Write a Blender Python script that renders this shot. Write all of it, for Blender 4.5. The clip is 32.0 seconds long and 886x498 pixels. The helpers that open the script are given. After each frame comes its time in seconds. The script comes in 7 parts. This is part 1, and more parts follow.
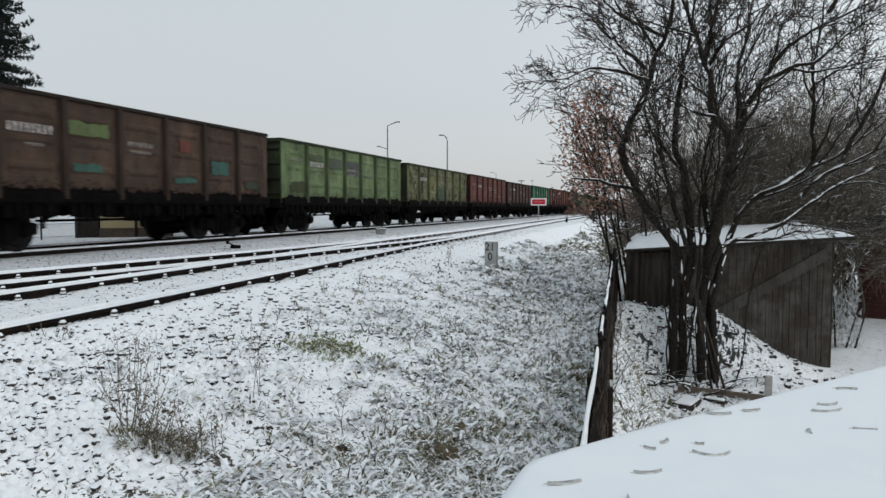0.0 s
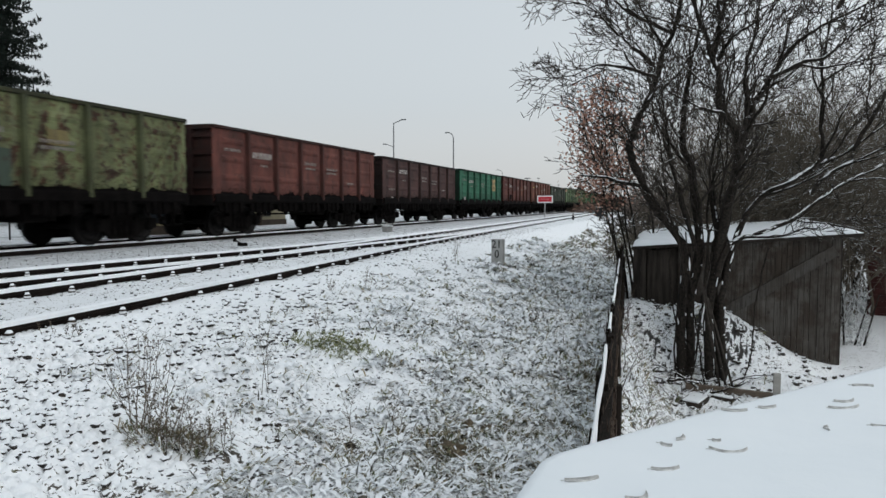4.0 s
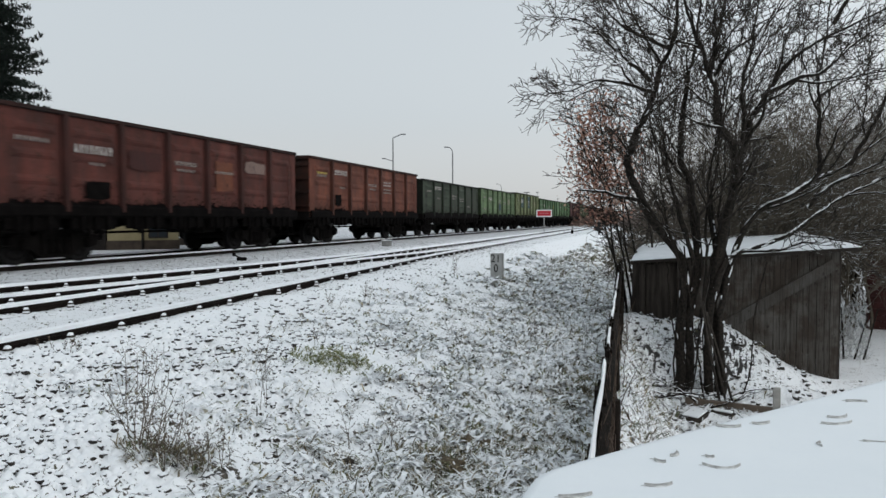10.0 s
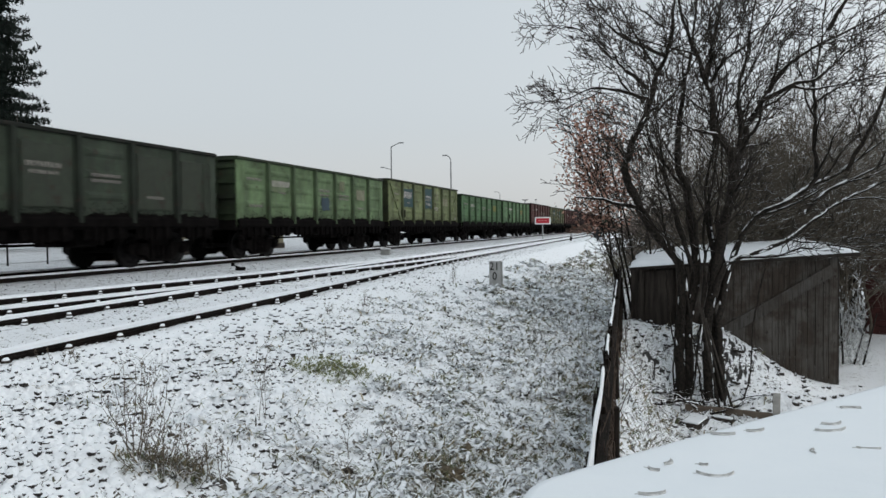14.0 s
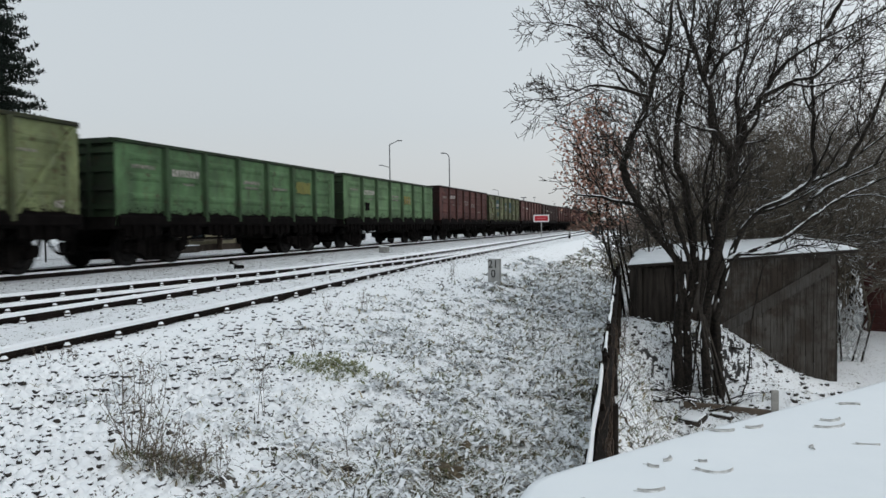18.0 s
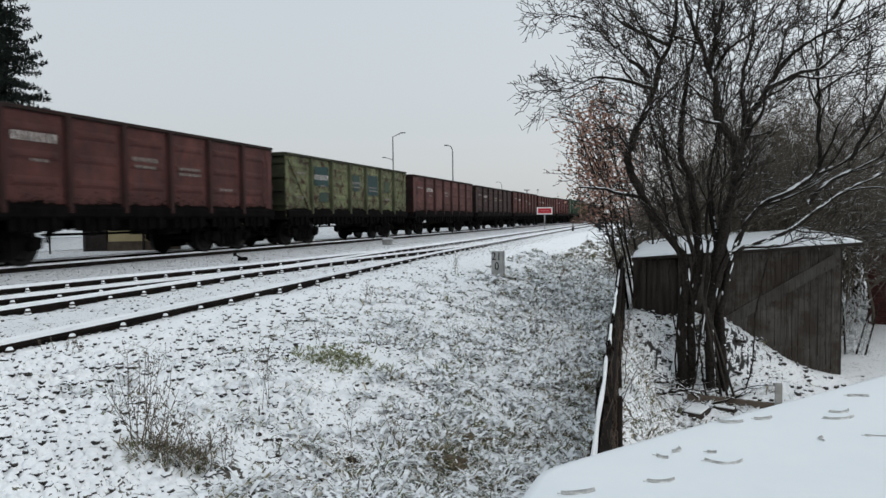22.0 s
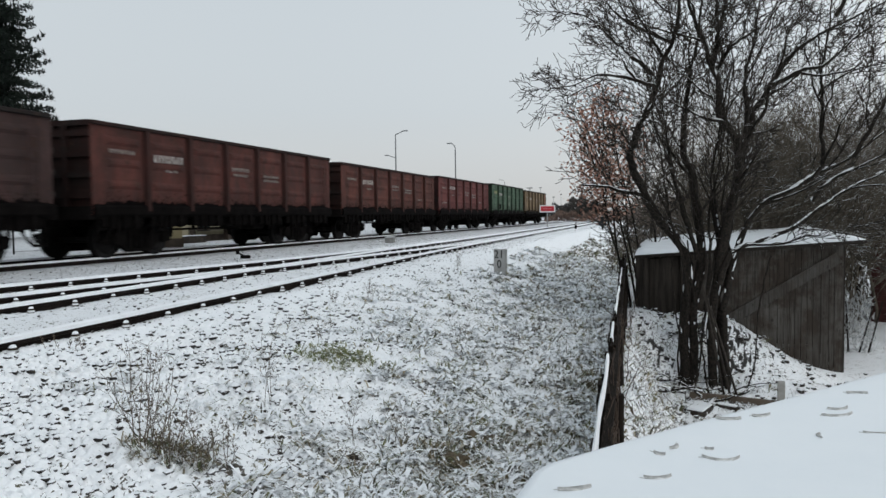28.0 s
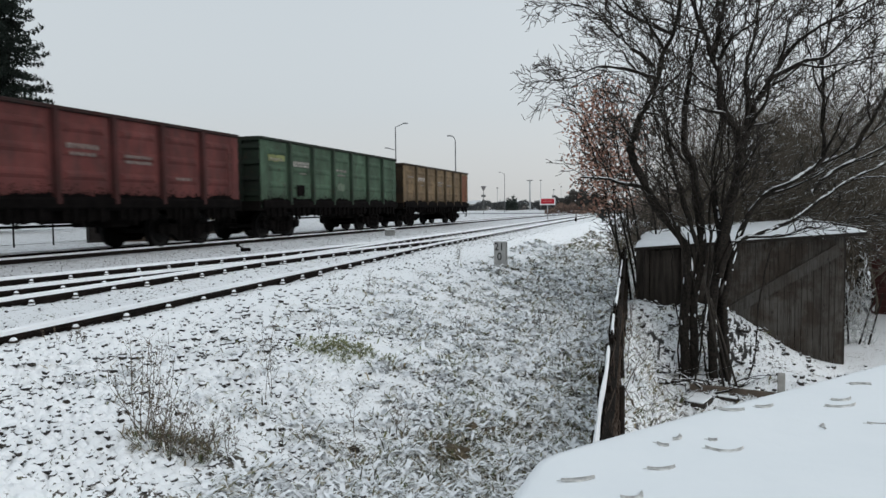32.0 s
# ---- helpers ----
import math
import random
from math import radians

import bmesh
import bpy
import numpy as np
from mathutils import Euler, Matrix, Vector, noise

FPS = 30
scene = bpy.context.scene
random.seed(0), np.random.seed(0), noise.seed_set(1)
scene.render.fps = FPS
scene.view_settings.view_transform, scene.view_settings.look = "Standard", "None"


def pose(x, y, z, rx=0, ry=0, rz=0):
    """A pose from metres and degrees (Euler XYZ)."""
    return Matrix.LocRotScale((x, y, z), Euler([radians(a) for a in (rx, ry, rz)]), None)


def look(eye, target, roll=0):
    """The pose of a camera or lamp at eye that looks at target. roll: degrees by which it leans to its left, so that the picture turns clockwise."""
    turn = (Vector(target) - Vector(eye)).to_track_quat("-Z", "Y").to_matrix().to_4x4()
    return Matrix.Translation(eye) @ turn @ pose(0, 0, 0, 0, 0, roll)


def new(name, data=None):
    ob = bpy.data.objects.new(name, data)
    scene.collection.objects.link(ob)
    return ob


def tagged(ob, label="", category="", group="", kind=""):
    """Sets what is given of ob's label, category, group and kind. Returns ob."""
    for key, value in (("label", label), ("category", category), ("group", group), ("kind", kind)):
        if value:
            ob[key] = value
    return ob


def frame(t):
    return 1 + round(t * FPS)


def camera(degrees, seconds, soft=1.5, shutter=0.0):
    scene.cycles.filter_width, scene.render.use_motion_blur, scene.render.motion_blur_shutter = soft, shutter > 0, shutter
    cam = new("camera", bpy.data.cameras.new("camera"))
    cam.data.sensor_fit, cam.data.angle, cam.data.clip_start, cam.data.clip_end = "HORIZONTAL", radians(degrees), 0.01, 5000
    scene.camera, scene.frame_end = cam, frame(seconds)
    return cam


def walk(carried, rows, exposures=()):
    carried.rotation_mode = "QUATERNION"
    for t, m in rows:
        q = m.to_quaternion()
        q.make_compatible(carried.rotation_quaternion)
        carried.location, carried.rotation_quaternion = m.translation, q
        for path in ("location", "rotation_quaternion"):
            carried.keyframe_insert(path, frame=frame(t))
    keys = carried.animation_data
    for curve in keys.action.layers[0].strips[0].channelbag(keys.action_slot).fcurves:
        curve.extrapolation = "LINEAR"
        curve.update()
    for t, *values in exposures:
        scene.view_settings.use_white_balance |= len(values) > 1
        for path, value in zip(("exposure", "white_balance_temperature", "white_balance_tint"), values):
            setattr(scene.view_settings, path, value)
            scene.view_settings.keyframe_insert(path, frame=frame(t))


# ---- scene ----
# X across the line (right is +), Y along the line away from the eye, z = 0 at the ballast of the main track.
cam = camera(62.98, 32.0, soft=1.5, shutter=0.5)
# seconds, turn, tilt, roll (degrees), sway (m)
PATH = [
    (0.0, 16.396, -3.274, 0.010, 0.0036, 0.0138, -0.0046),
    (0.5, 16.417, -3.216, -0.066, 0.0003, 0.0136, -0.0055),
    (1.0, 16.538, -3.237, -0.092, -0.0066, 0.0187, -0.0092),
    (1.5, 16.662, -3.401, -0.140, -0.0068, 0.0159, -0.0091),
    (2.0, 16.702, -3.478, -0.107, -0.0026, 0.0107, -0.0067),
    (2.5, 16.728, -3.487, -0.115, -0.0063, 0.0092, -0.0070),
    (3.0, 16.760, -3.467, -0.058, -0.0094, 0.0142, -0.0070),
    (3.5, 16.830, -3.471, -0.055, -0.0100, 0.0140, -0.0074),
    (5.5, 16.928, -3.377, -0.095, -0.0077, 0.0114, -0.0073),
    (6.0, 16.871, -3.261, -0.098, -0.0046, 0.0088, -0.0051),
    (6.5, 16.772, -2.980, -0.211, 0.0035, 0.0041, -0.0008),
    (7.0, 16.740, -2.730, -0.099, 0.0004, 0.0023, -0.0003),
    (7.5, 16.716, -2.581, 0.097, -0.0036, 0.0027, -0.0025),
    (8.0, 16.734, -2.573, 0.152, -0.0041, 0.0049, -0.0041),
    (8.5, 16.766, -2.486, 0.169, 0.0000, 0.0032, -0.0008),
    (9.0, 16.781, -2.416, 0.000, 0.0000, 0.0000, -0.0000),
    (9.5, 16.810, -2.361, -0.097, -0.0027, 0.0012, -0.0012),
    (10.0, 16.829, -2.349, -0.144, -0.0002, 0.0024, -0.0009),
    (10.5, 16.814, -2.313, -0.176, -0.0007, 0.0010, -0.0008),
    (11.0, 16.770, -2.308, -0.238, 0.0020, 0.0032, 0.0012),
    (11.5, 16.784, -2.237, -0.213, 0.0047, 0.0005, 0.0018),
    (12.0, 16.781, -2.123, -0.345, 0.0060, 0.0030, 0.0027),
    (12.5, 16.766, -1.993, -0.352, 0.0078, -0.0046, 0.0024),
    (13.0, 16.748, -1.880, -0.491, 0.0065, 0.0006, 0.0009),
    (13.5, 16.772, -1.822, -0.525, 0.0094, -0.0050, 0.0033),
    (14.0, 16.746, -1.710, -0.592, 0.0099, -0.0021, 0.0036),
    (14.5, 16.713, -1.668, -0.631, 0.0107, -0.0027, 0.0049),
    (16.5, 16.677, -1.760, -0.657, 0.0048, 0.0008, 0.0024),
    (17.0, 16.658, -1.809, -0.620, 0.0069, -0.0061, 0.0050),
    (17.5, 16.653, -1.841, -0.659, 0.0094, 0.0005, 0.0020),
    (18.0, 16.637, -1.885, -0.676, 0.0091, 0.0011, 0.0018),
    (18.5, 16.642, -1.917, -0.774, 0.0100, 0.0020, 0.0002),
    (19.0, 16.628, -1.983, -0.875, 0.0082, -0.0001, 0.0023),
    (19.5, 16.664, -2.084, -0.883, 0.0061, 0.0005, 0.0014),
    (20.0, 16.661, -2.149, -0.801, 0.0049, 0.0065, -0.0015),
    (20.5, 16.680, -2.223, -0.681, 0.0018, 0.0002, 0.0007),
    (21.0, 16.745, -2.289, -0.615, 0.0000, 0.0037, -0.0019),
    (21.5, 16.832, -2.420, -0.580, -0.0005, 0.0042, -0.0010),
    (22.0, 16.889, -2.482, -0.592, -0.0002, 0.0014, -0.0015),
    (22.5, 16.909, -2.484, -0.595, 0.0042, -0.0007, -0.0003),
    (23.0, 16.889, -2.476, -0.484, 0.0029, -0.0046, 0.0006),
    (23.5, 16.900, -2.483, -0.341, -0.0013, -0.0041, -0.0014),
    (24.0, 16.993, -2.528, -0.366, -0.0007, 0.0003, -0.0020),
    (24.5, 17.061, -2.624, -0.429, -0.0007, 0.0025, -0.0035),
    (25.0, 17.110, -2.667, -0.568, 0.0028, -0.0009, -0.0012),
    (25.5, 17.151, -2.682, -0.622, 0.0038, -0.0029, -0.0005),
    (27.5, 17.154, -2.651, -0.555, 0.0081, -0.0003, -0.0025),
    (28.0, 17.114, -2.639, -0.626, 0.0077, 0.0024, -0.0032),
    (28.5, 17.112, -2.686, -0.588, 0.0072, 0.0003, -0.0016),
    (29.0, 17.115, -2.743, -0.588, 0.0072, 0.0022, -0.0020),
    (29.5, 17.097, -2.812, -0.615, 0.0076, 0.0039, -0.0028),
    (30.0, 17.067, -2.873, -0.622, 0.0054, 0.0031, -0.0029),
    (30.5, 17.058, -2.923, -0.671, 0.0074, 0.0040, -0.0036),
    (31.0, 17.055, -2.978, -0.665, 0.0072, 0.0058, -0.0054),
    (31.5, 17.071, -3.085, -0.686, 0.0050, 0.0081, -0.0071),
    (32.0, 17.127, -3.215, -0.698, 0.0028, 0.0081, -0.0066),
]
EYE_Z = 1.33
walk(cam, [(t, pose(x, y, EYE_Z + z, 90 + tilt, 0, turn) @ pose(0, 0, 0, 0, 0, roll)) for t, turn, tilt, roll, x, y, z in PATH])

# ---- world and light: an even overcast sky over snow ----
world = bpy.data.worlds.new("overcast")
scene.world = world
world.use_nodes = True
wn = world.node_tree.nodes
wl = world.node_tree.links
wn.clear()
w_out = wn.new("ShaderNodeOutputWorld")
w_bg = wn.new("ShaderNodeBackground")
sky = wn.new("ShaderNodeTexSky")
sky.sky_type = "NISHITA"
sky.sun_disc = False
sky.sun_elevation = radians(22)
sky.sun_rotation = radians(60)
sky.air_density = 1.0
sky.dust_density = 4.0
w_hsv = wn.new("ShaderNodeHueSaturation")
w_hsv.inputs["Saturation"].default_value = 0.15
w_hsv.inputs["Value"].default_value = 0.05
w_tc = wn.new("ShaderNodeTexCoord")
w_sep = wn.new("ShaderNodeSeparateXYZ")
w_ramp = wn.new("ShaderNodeValToRGB")
w_ramp.color_ramp.elements[0].position = 0.0
w_ramp.color_ramp.elements[0].color = (0.655, 0.665, 0.66, 1)
w_ramp.color_ramp.elements[1].position = 0.55
w_ramp.color_ramp.elements[1].color = (0.575, 0.66, 0.725, 1)
w_mid = w_ramp.color_ramp.elements.new(0.14)
w_mid.color = (0.585, 0.645, 0.685, 1)
w_mix = wn.new("ShaderNodeMix")
w_mix.data_type = "RGBA"
w_mix.blend_type = "ADD"
w_mix.inputs["Factor"].default_value = 1.0
wl.new(sky.outputs[0], w_hsv.inputs["Color"])
wl.new(w_tc.outputs["Generated"], w_sep.inputs[0])
wl.new(w_sep.outputs["Z"], w_ramp.inputs[0])
wl.new(w_ramp.outputs[0], w_mix.inputs["A"])
wl.new(w_hsv.outputs[0], w_mix.inputs["B"])
wl.new(w_mix.outputs["Result"], w_bg.inputs["Color"])
wl.new(w_bg.outputs[0], w_out.inputs["Surface"])
w_bg.inputs["Strength"].default_value = 0.82
sun = new("sun", bpy.data.lights.new("sun", "SUN"))
sun.data.energy = 0.6
sun.data.angle = radians(25)
sun.data.color = (1.0, 0.97, 0.93)
sun.matrix_world = look((20, -30, 40), (0, 10, 0))
scene.view_settings.exposure = 0.0


# ---- materials ----
def nodes_of(name):
    m = bpy.data.materials.new(name)
    m.use_nodes = True
    n = m.node_tree.nodes
    return m, n, m.node_tree.links, n["Principled BSDF"]


def rgba(c):
    return (c[0], c[1], c[2], 1.0)


def noise_node(n, l, scale, detail=4.0, rough=0.6, coord="Object", stretch=None):
    tc = n.new("ShaderNodeTexCoord")
    tex = n.new("ShaderNodeTexNoise")
    tex.inputs["Scale"].default_value = scale
    tex.inputs["Detail"].default_value = detail
    tex.inputs["Roughness"].default_value = rough
    if stretch:
        mp = n.new("ShaderNodeMapping")
        mp.inputs["Scale"].default_value = stretch
        l.new(tc.outputs[coord], mp.inputs["Vector"])
        l.new(mp.outputs[0], tex.inputs["Vector"])
    else:
        l.new(tc.outputs[coord], tex.inputs["Vector"])
    return tex.outputs["Fac"]


def ramp_node(n, l, src, lo, hi, a=0.0, b=1.0):
    r = n.new("ShaderNodeMapRange")
    r.inputs["From Min"].default_value = lo
    r.inputs["From Max"].default_value = hi
    r.inputs["To Min"].default_value = a
    r.inputs["To Max"].default_value = b
    l.new(src, r.inputs["Value"])
    return r.outputs[0]


def mixed(n, l, fac, a, b, blend="MIX"):
    x = n.new("ShaderNodeMix")
    x.data_type = "RGBA"
    x.blend_type = blend
    for key, v in (("Factor", fac), ("A", a), ("B", b)):
        sock = x.inputs[key]
        if isinstance(v, (int, float)):
            sock.default_value = v
        elif isinstance(v, tuple):
            sock.default_value = rgba(v)
        else:
            l.new(v, sock)
    return x.outputs["Result"]


def math_node(n, l, op, a, b):
    x = n.new("ShaderNodeMath")
    x.operation = op
    for i, v in enumerate((a, b)):
        if isinstance(v, (int, float)):
            x.inputs[i].default_value = v
        else:
            l.new(v, x.inputs[i])
    return x.outputs[0]


def bump(n, l, src, strength, distance, bsdf):
    b = n.new("ShaderNodeBump")
    b.inputs["Strength"].default_value = strength
    b.inputs["Distance"].default_value = distance
    l.new(src, b.inputs["Height"])
    l.new(b.outputs[0], bsdf.inputs["Normal"])


def plain(name, c, rough=0.7, metal=0.0, vary=0.25, scale=8.0, bumps=0.2, spec=0.3, each=0.0, grain=None):
    """A surface with grain and stains at two scales round one base colour."""
    m, n, l, b = nodes_of(name)
    f1 = noise_node(n, l, scale, stretch=grain)
    f2 = noise_node(n, l, scale * 7, 3, stretch=grain)
    d = tuple(v * (1 - vary) for v in c)
    e = tuple(min(1, v * (1 + vary)) for v in c)
    col = mixed(n, l, ramp_node(n, l, f1, 0.35, 0.65), d, e)
    col = mixed(n, l, ramp_node(n, l, f2, 0.45, 0.75, 0, vary), col, tuple(v * 0.5 for v in c))
    if each:
        info = n.new("ShaderNodeObjectInfo")
        col = mixed(n, l, math_node(n, l, "MULTIPLY", info.outputs["Random"], each), col, tuple(v * 0.35 for v in c))
    l.new(col, b.inputs["Base Color"])
    b.inputs["Roughness"].default_value = rough
    b.inputs["Metallic"].default_value = metal
    b.inputs["Specular IOR Level"].default_value = spec
    if bumps:
        bump(n, l, f2, bumps, 0.01, b)
    return m


SNOW = (0.85, 0.87, 0.89)


def snow_capped(name, c, c2, start=0.45, noise_scale=9.0, rough=0.85, amount=0.5):
    """A dark surface whose upward sides carry snow in patches."""
    m, n, l, b = nodes_of(name)
    geo = n.new("ShaderNodeNewGeometry")
    sep = n.new("ShaderNodeSeparateXYZ")
    l.new(geo.outputs["Normal"], sep.inputs[0])
    f = noise_node(n, l, noise_scale)
    s = math_node(n, l, "ADD", sep.outputs["Z"], math_node(n, l, "MULTIPLY", math_node(n, l, "SUBTRACT", f, 0.5), amount * 4))
    fac = ramp_node(n, l, s, start, start + 0.12)
    f2 = noise_node(n, l, noise_scale * 5, 3)
    under = mixed(n, l, ramp_node(n, l, f2, 0.35, 0.65), c, c2)
    l.new(mixed(n, l, fac, under, SNOW), b.inputs["Base Color"])
    b.inputs["Specular IOR Level"].default_value = 0.15
    b.inputs["Roughness"].default_value = rough
    bump(n, l, f2, 0.3, 0.01, b)
    return m


def wagon_paint(name, c, dirt=0.4, rust=0.25, patch=None, streak=0.5):
    """Old freight paint: faded, rubbed to rust, with coal dust rubbed in."""
    m, n, l, b = nodes_of(name)
    info = n.new("ShaderNodeObjectInfo")
    f1 = noise_node(n, l, 0.9, 5)
    f2 = noise_node(n, l, 5.0, 6, 0.7)
    f3 = noise_node(n, l, 2.2, 5, 0.65, stretch=(3.0, 3.0, 0.35))
    f4 = noise_node(n, l, 40.0, 2)
    grey = sum(c) / 3
    k = 0.86
    c = tuple(k * (0.95 * v + 0.05 * grey) for v in c)
    col = mixed(n, l, ramp_node(n, l, f1, 0.35, 0.65), tuple(v * 0.68 for v in c), tuple(min(1, v * 1.25) for v in c))
    col = mixed(n, l, ramp_node(n, l, f3, 0.48, 0.72, 0, streak), col, tuple(grey * 0.55 + 0.18 * v for v in c))
    if patch:
        col = mixed(n, l, ramp_node(n, l, noise_node(n, l, 1.6, 5, 0.7), 0.52, 0.6), col, patch)
    col = mixed(n, l, ramp_node(n, l, noise_node(n, l, 0.55, 3, 0.6), 0.38, 0.62, 0, 0.5), col, tuple(v * 0.42 + 0.003 for v in c))
    # peeled spots with sharp rims, down to rust
    col = mixed(n, l, ramp_node(n, l, noise_node(n, l, 2.4, 6, 0.72), 0.63 - 0.11 * rust, 0.655 - 0.11 * rust, 0, min(1, 0.3 + rust)), col, (0.040, 0.021, 0.015))
    col = mixed(n, l, ramp_node(n, l, f2, 0.62 - 0.10 * rust, 0.68 - 0.10 * rust, 0, min(0.8, 0.1 + rust)), col, (0.075, 0.034, 0.020))
    # coal dust, rubbed in and run down
    col = mixed(n, l, ramp_node(n, l, noise_node(n, l, 1.3, 6, 0.72), 0.42, 0.66, 0, min(0.85, 0.10 + dirt * 0.85)), col, (0.017, 0.0155, 0.0145))
    col = mixed(n, l, ramp_node(n, l, noise_node(n, l, 2.6, 5, 0.7, stretch=(4.0, 4.0, 0.22)), 0.50, 0.74, 0, 0.40), col, (0.016, 0.015, 0.014))
    col = mixed(n, l, ramp_node(n, l, noise_node(n, l, 16.0, 4, 0.6), 0.60, 0.70, 0, 0.22), col, tuple(min(1, v * 1.9 + 0.01) for v in c))
    l.new(col, b.inputs["Base Color"])
    b.inputs["Roughness"].default_value = 0.8
    b.inputs["Specular IOR Level"].default_value = 0.15
    bump(n, l, f4, 0.15, 0.005, b)
    return m


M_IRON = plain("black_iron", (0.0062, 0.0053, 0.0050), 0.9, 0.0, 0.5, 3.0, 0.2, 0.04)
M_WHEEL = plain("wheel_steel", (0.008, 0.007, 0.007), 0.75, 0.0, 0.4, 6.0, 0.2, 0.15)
M_RAIL = plain("rusty_rail", (0.012, 0.0085, 0.007), 0.85, 0.0, 0.45, 6.0, 0.2, 0.1)
M_SNOW = plain("snow", SNOW, 0.6, 0.0, 0.05, 3.0, 0.1)
M_SLEEPER = snow_capped("sleeper_wood", (0.04, 0.03, 0.024), (0.07, 0.055, 0.045), 0.3)
M_MARK = plain("faded_white_marking", (0.36, 0.33, 0.31), 0.85, 0, 0.65, 9.0)
M_MARK_F = plain("worn_white_marking", (0.20, 0.18, 0.165), 0.85, 0, 0.75, 9.0)
M_MARK_Y = plain("faded_yellow_marking", (0.42, 0.32, 0.08), 0.8, 0, 0.4, 6.0)
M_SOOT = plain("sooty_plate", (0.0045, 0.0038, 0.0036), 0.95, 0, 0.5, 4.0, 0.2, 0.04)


# ---- mesh helpers ----
def link_mesh(name, me, material, parent=None, label=""):
    ob = new(name, me)
    if material is not None:
        if me.materials:
            ob.material_slots[0].link = "OBJECT"
            ob.material_slots[0].material = material
        else:
            me.materials.append(material)
            ob.material_slots[0].link = "OBJECT"
            ob.material_slots[0].material = material
    if parent is not None:
        ob.parent = parent
    if label:
        ob["label"] = label
    return ob


def part(name, bm, material, parent=None, label="", smooth=False):
    """Links a bmesh as one mesh object under a thing or a part."""
    me = bpy.data.meshes.new(name)
    if smooth:
        for f in bm.faces:
            f.smooth = True
    bm.to_mesh(me)
    bm.free()
    return link_mesh(name, me, material, parent, label)


def mesh_of(bm, name, smooth=False):
    me = bpy.data.meshes.new(name)
    if smooth:
        for f in bm.faces:
            f.smooth = True
    bm.to_mesh(me)
    bm.free()
    return me


def box(bm, x0, x1, y0, y1, z0, z1, m=None, bevel=0.0):
    vs = [bm.verts.new((x, y, z)) for x in (x0, x1) for y in (y0, y1) for z in (z0, z1)]
    fs = [bm.faces.new([vs[i] for i in q]) for q in ((0, 1, 3, 2), (4, 6, 7, 5), (0, 4, 5, 1), (2, 3, 7, 6), (0, 2, 6, 4), (1, 5, 7, 3))]
    if bevel:
        es = list({e for f in fs for e in f.edges})
        r = bmesh.ops.bevel(bm, geom=es, offset=bevel, segments=1, affect="EDGES")
        vs = list({v for f in r["faces"] for v in f.verts} | {v for v in vs if v.is_valid})
    if m is not None:
        bmesh.ops.transform(bm, matrix=m, verts=vs)
    return vs


def cyl(bm, a, b, r0, r1=None, n=10):
    """A tapered round bar from a to b."""
    a, b = Vector(a), Vector(b)
    r1 = r0 if r1 is None else r1
    q = (b - a).to_track_quat("Z", "Y").to_matrix()
    rings = []
    for c, r in ((a, r0), (b, r1)):
        rings.append([bm.verts.new(c + q @ Vector((r * math.cos(6.28318 * i / n), r * math.sin(6.28318 * i / n), 0))) for i in range(n)])
    for i in range(n):
        f = bm.faces.new((rings[0][i], rings[0][(i + 1) % n], rings[1][(i + 1) % n], rings[1][i]))
        f.smooth = n > 5
    bm.faces.new(rings[0][::-1])
    bm.faces.new(rings[1])


def prism(bm, pts, axis, lo, hi):
    """A polygon (two coordinates) pushed along an axis."""
    def at(p, v):
        return {"x": (v, p[0], p[1]), "y": (p[0], v, p[1]), "z": (p[0], p[1], v)}[axis]
    a = [bm.verts.new(at(p, lo)) for p in pts]
    b = [bm.verts.new(at(p, hi)) for p in pts]
    k = len(pts)
    for i in range(k):
        bm.faces.new((a[i], a[(i + 1) % k], b[(i + 1) % k], b[i]))
    bm.faces.new(a[::-1])
    bm.faces.new(b)
    bmesh.ops.recalc_face_normals(bm, faces=bm.faces)


def empty(name, m, label, category, group="", kind=""):
    ob = new(name)
    ob.empty_display_size = 0.2
    ob.matrix_world = m
    return tagged(ob, label, category, group, kind)


def smoothstep(a, b, v):
    t = np.clip((v - a) / (b - a), 0, 1)
    return t * t * (3 - 2 * t)


class Soup:
    """Collects many small faces quickly into one mesh."""

    def __init__(self):
        self.v, self.f, self.k = [], [], 0

    def add(self, verts, faces):
        self.v.append(np.asarray(verts, float))
        self.f.extend([tuple(i + self.k for i in q) for q in faces])
        self.k += len(verts)

    def mesh(self, name):
        me = bpy.data.meshes.new(name)
        me.from_pydata(np.concatenate(self.v).tolist(), [], self.f)
        me.update()
        return me


ICO_V = [(0, -0.5257, 0.8507), (0.8507, 0, 0.5257), (0.8507, 0, -0.5257), (-0.8507, 0, -0.5257), (-0.8507, 0, 0.5257), (-0.5257, 0.8507, 0), (0.5257, 0.8507, 0), (0.5257, -0.8507, 0), (-0.5257, -0.8507, 0), (0, -0.5257, -0.8507), (0, 0.5257, -0.8507), (0, 0.5257, 0.8507)]
ICO_F = [(1, 2, 6), (1, 7, 2), (3, 4, 5), (4, 3, 8), (6, 5, 11), (5, 6, 10), (9, 10, 2), (10, 9, 3), (7, 8, 9), (8, 7, 0), (11, 0, 1), (0, 11, 4), (6, 2, 10), (1, 6, 11), (3, 5, 10), (5, 4, 11), (2, 7, 9), (7, 1, 0), (3, 9, 8), (4, 8, 0)]


# ---- ground ----
TABLES = {}


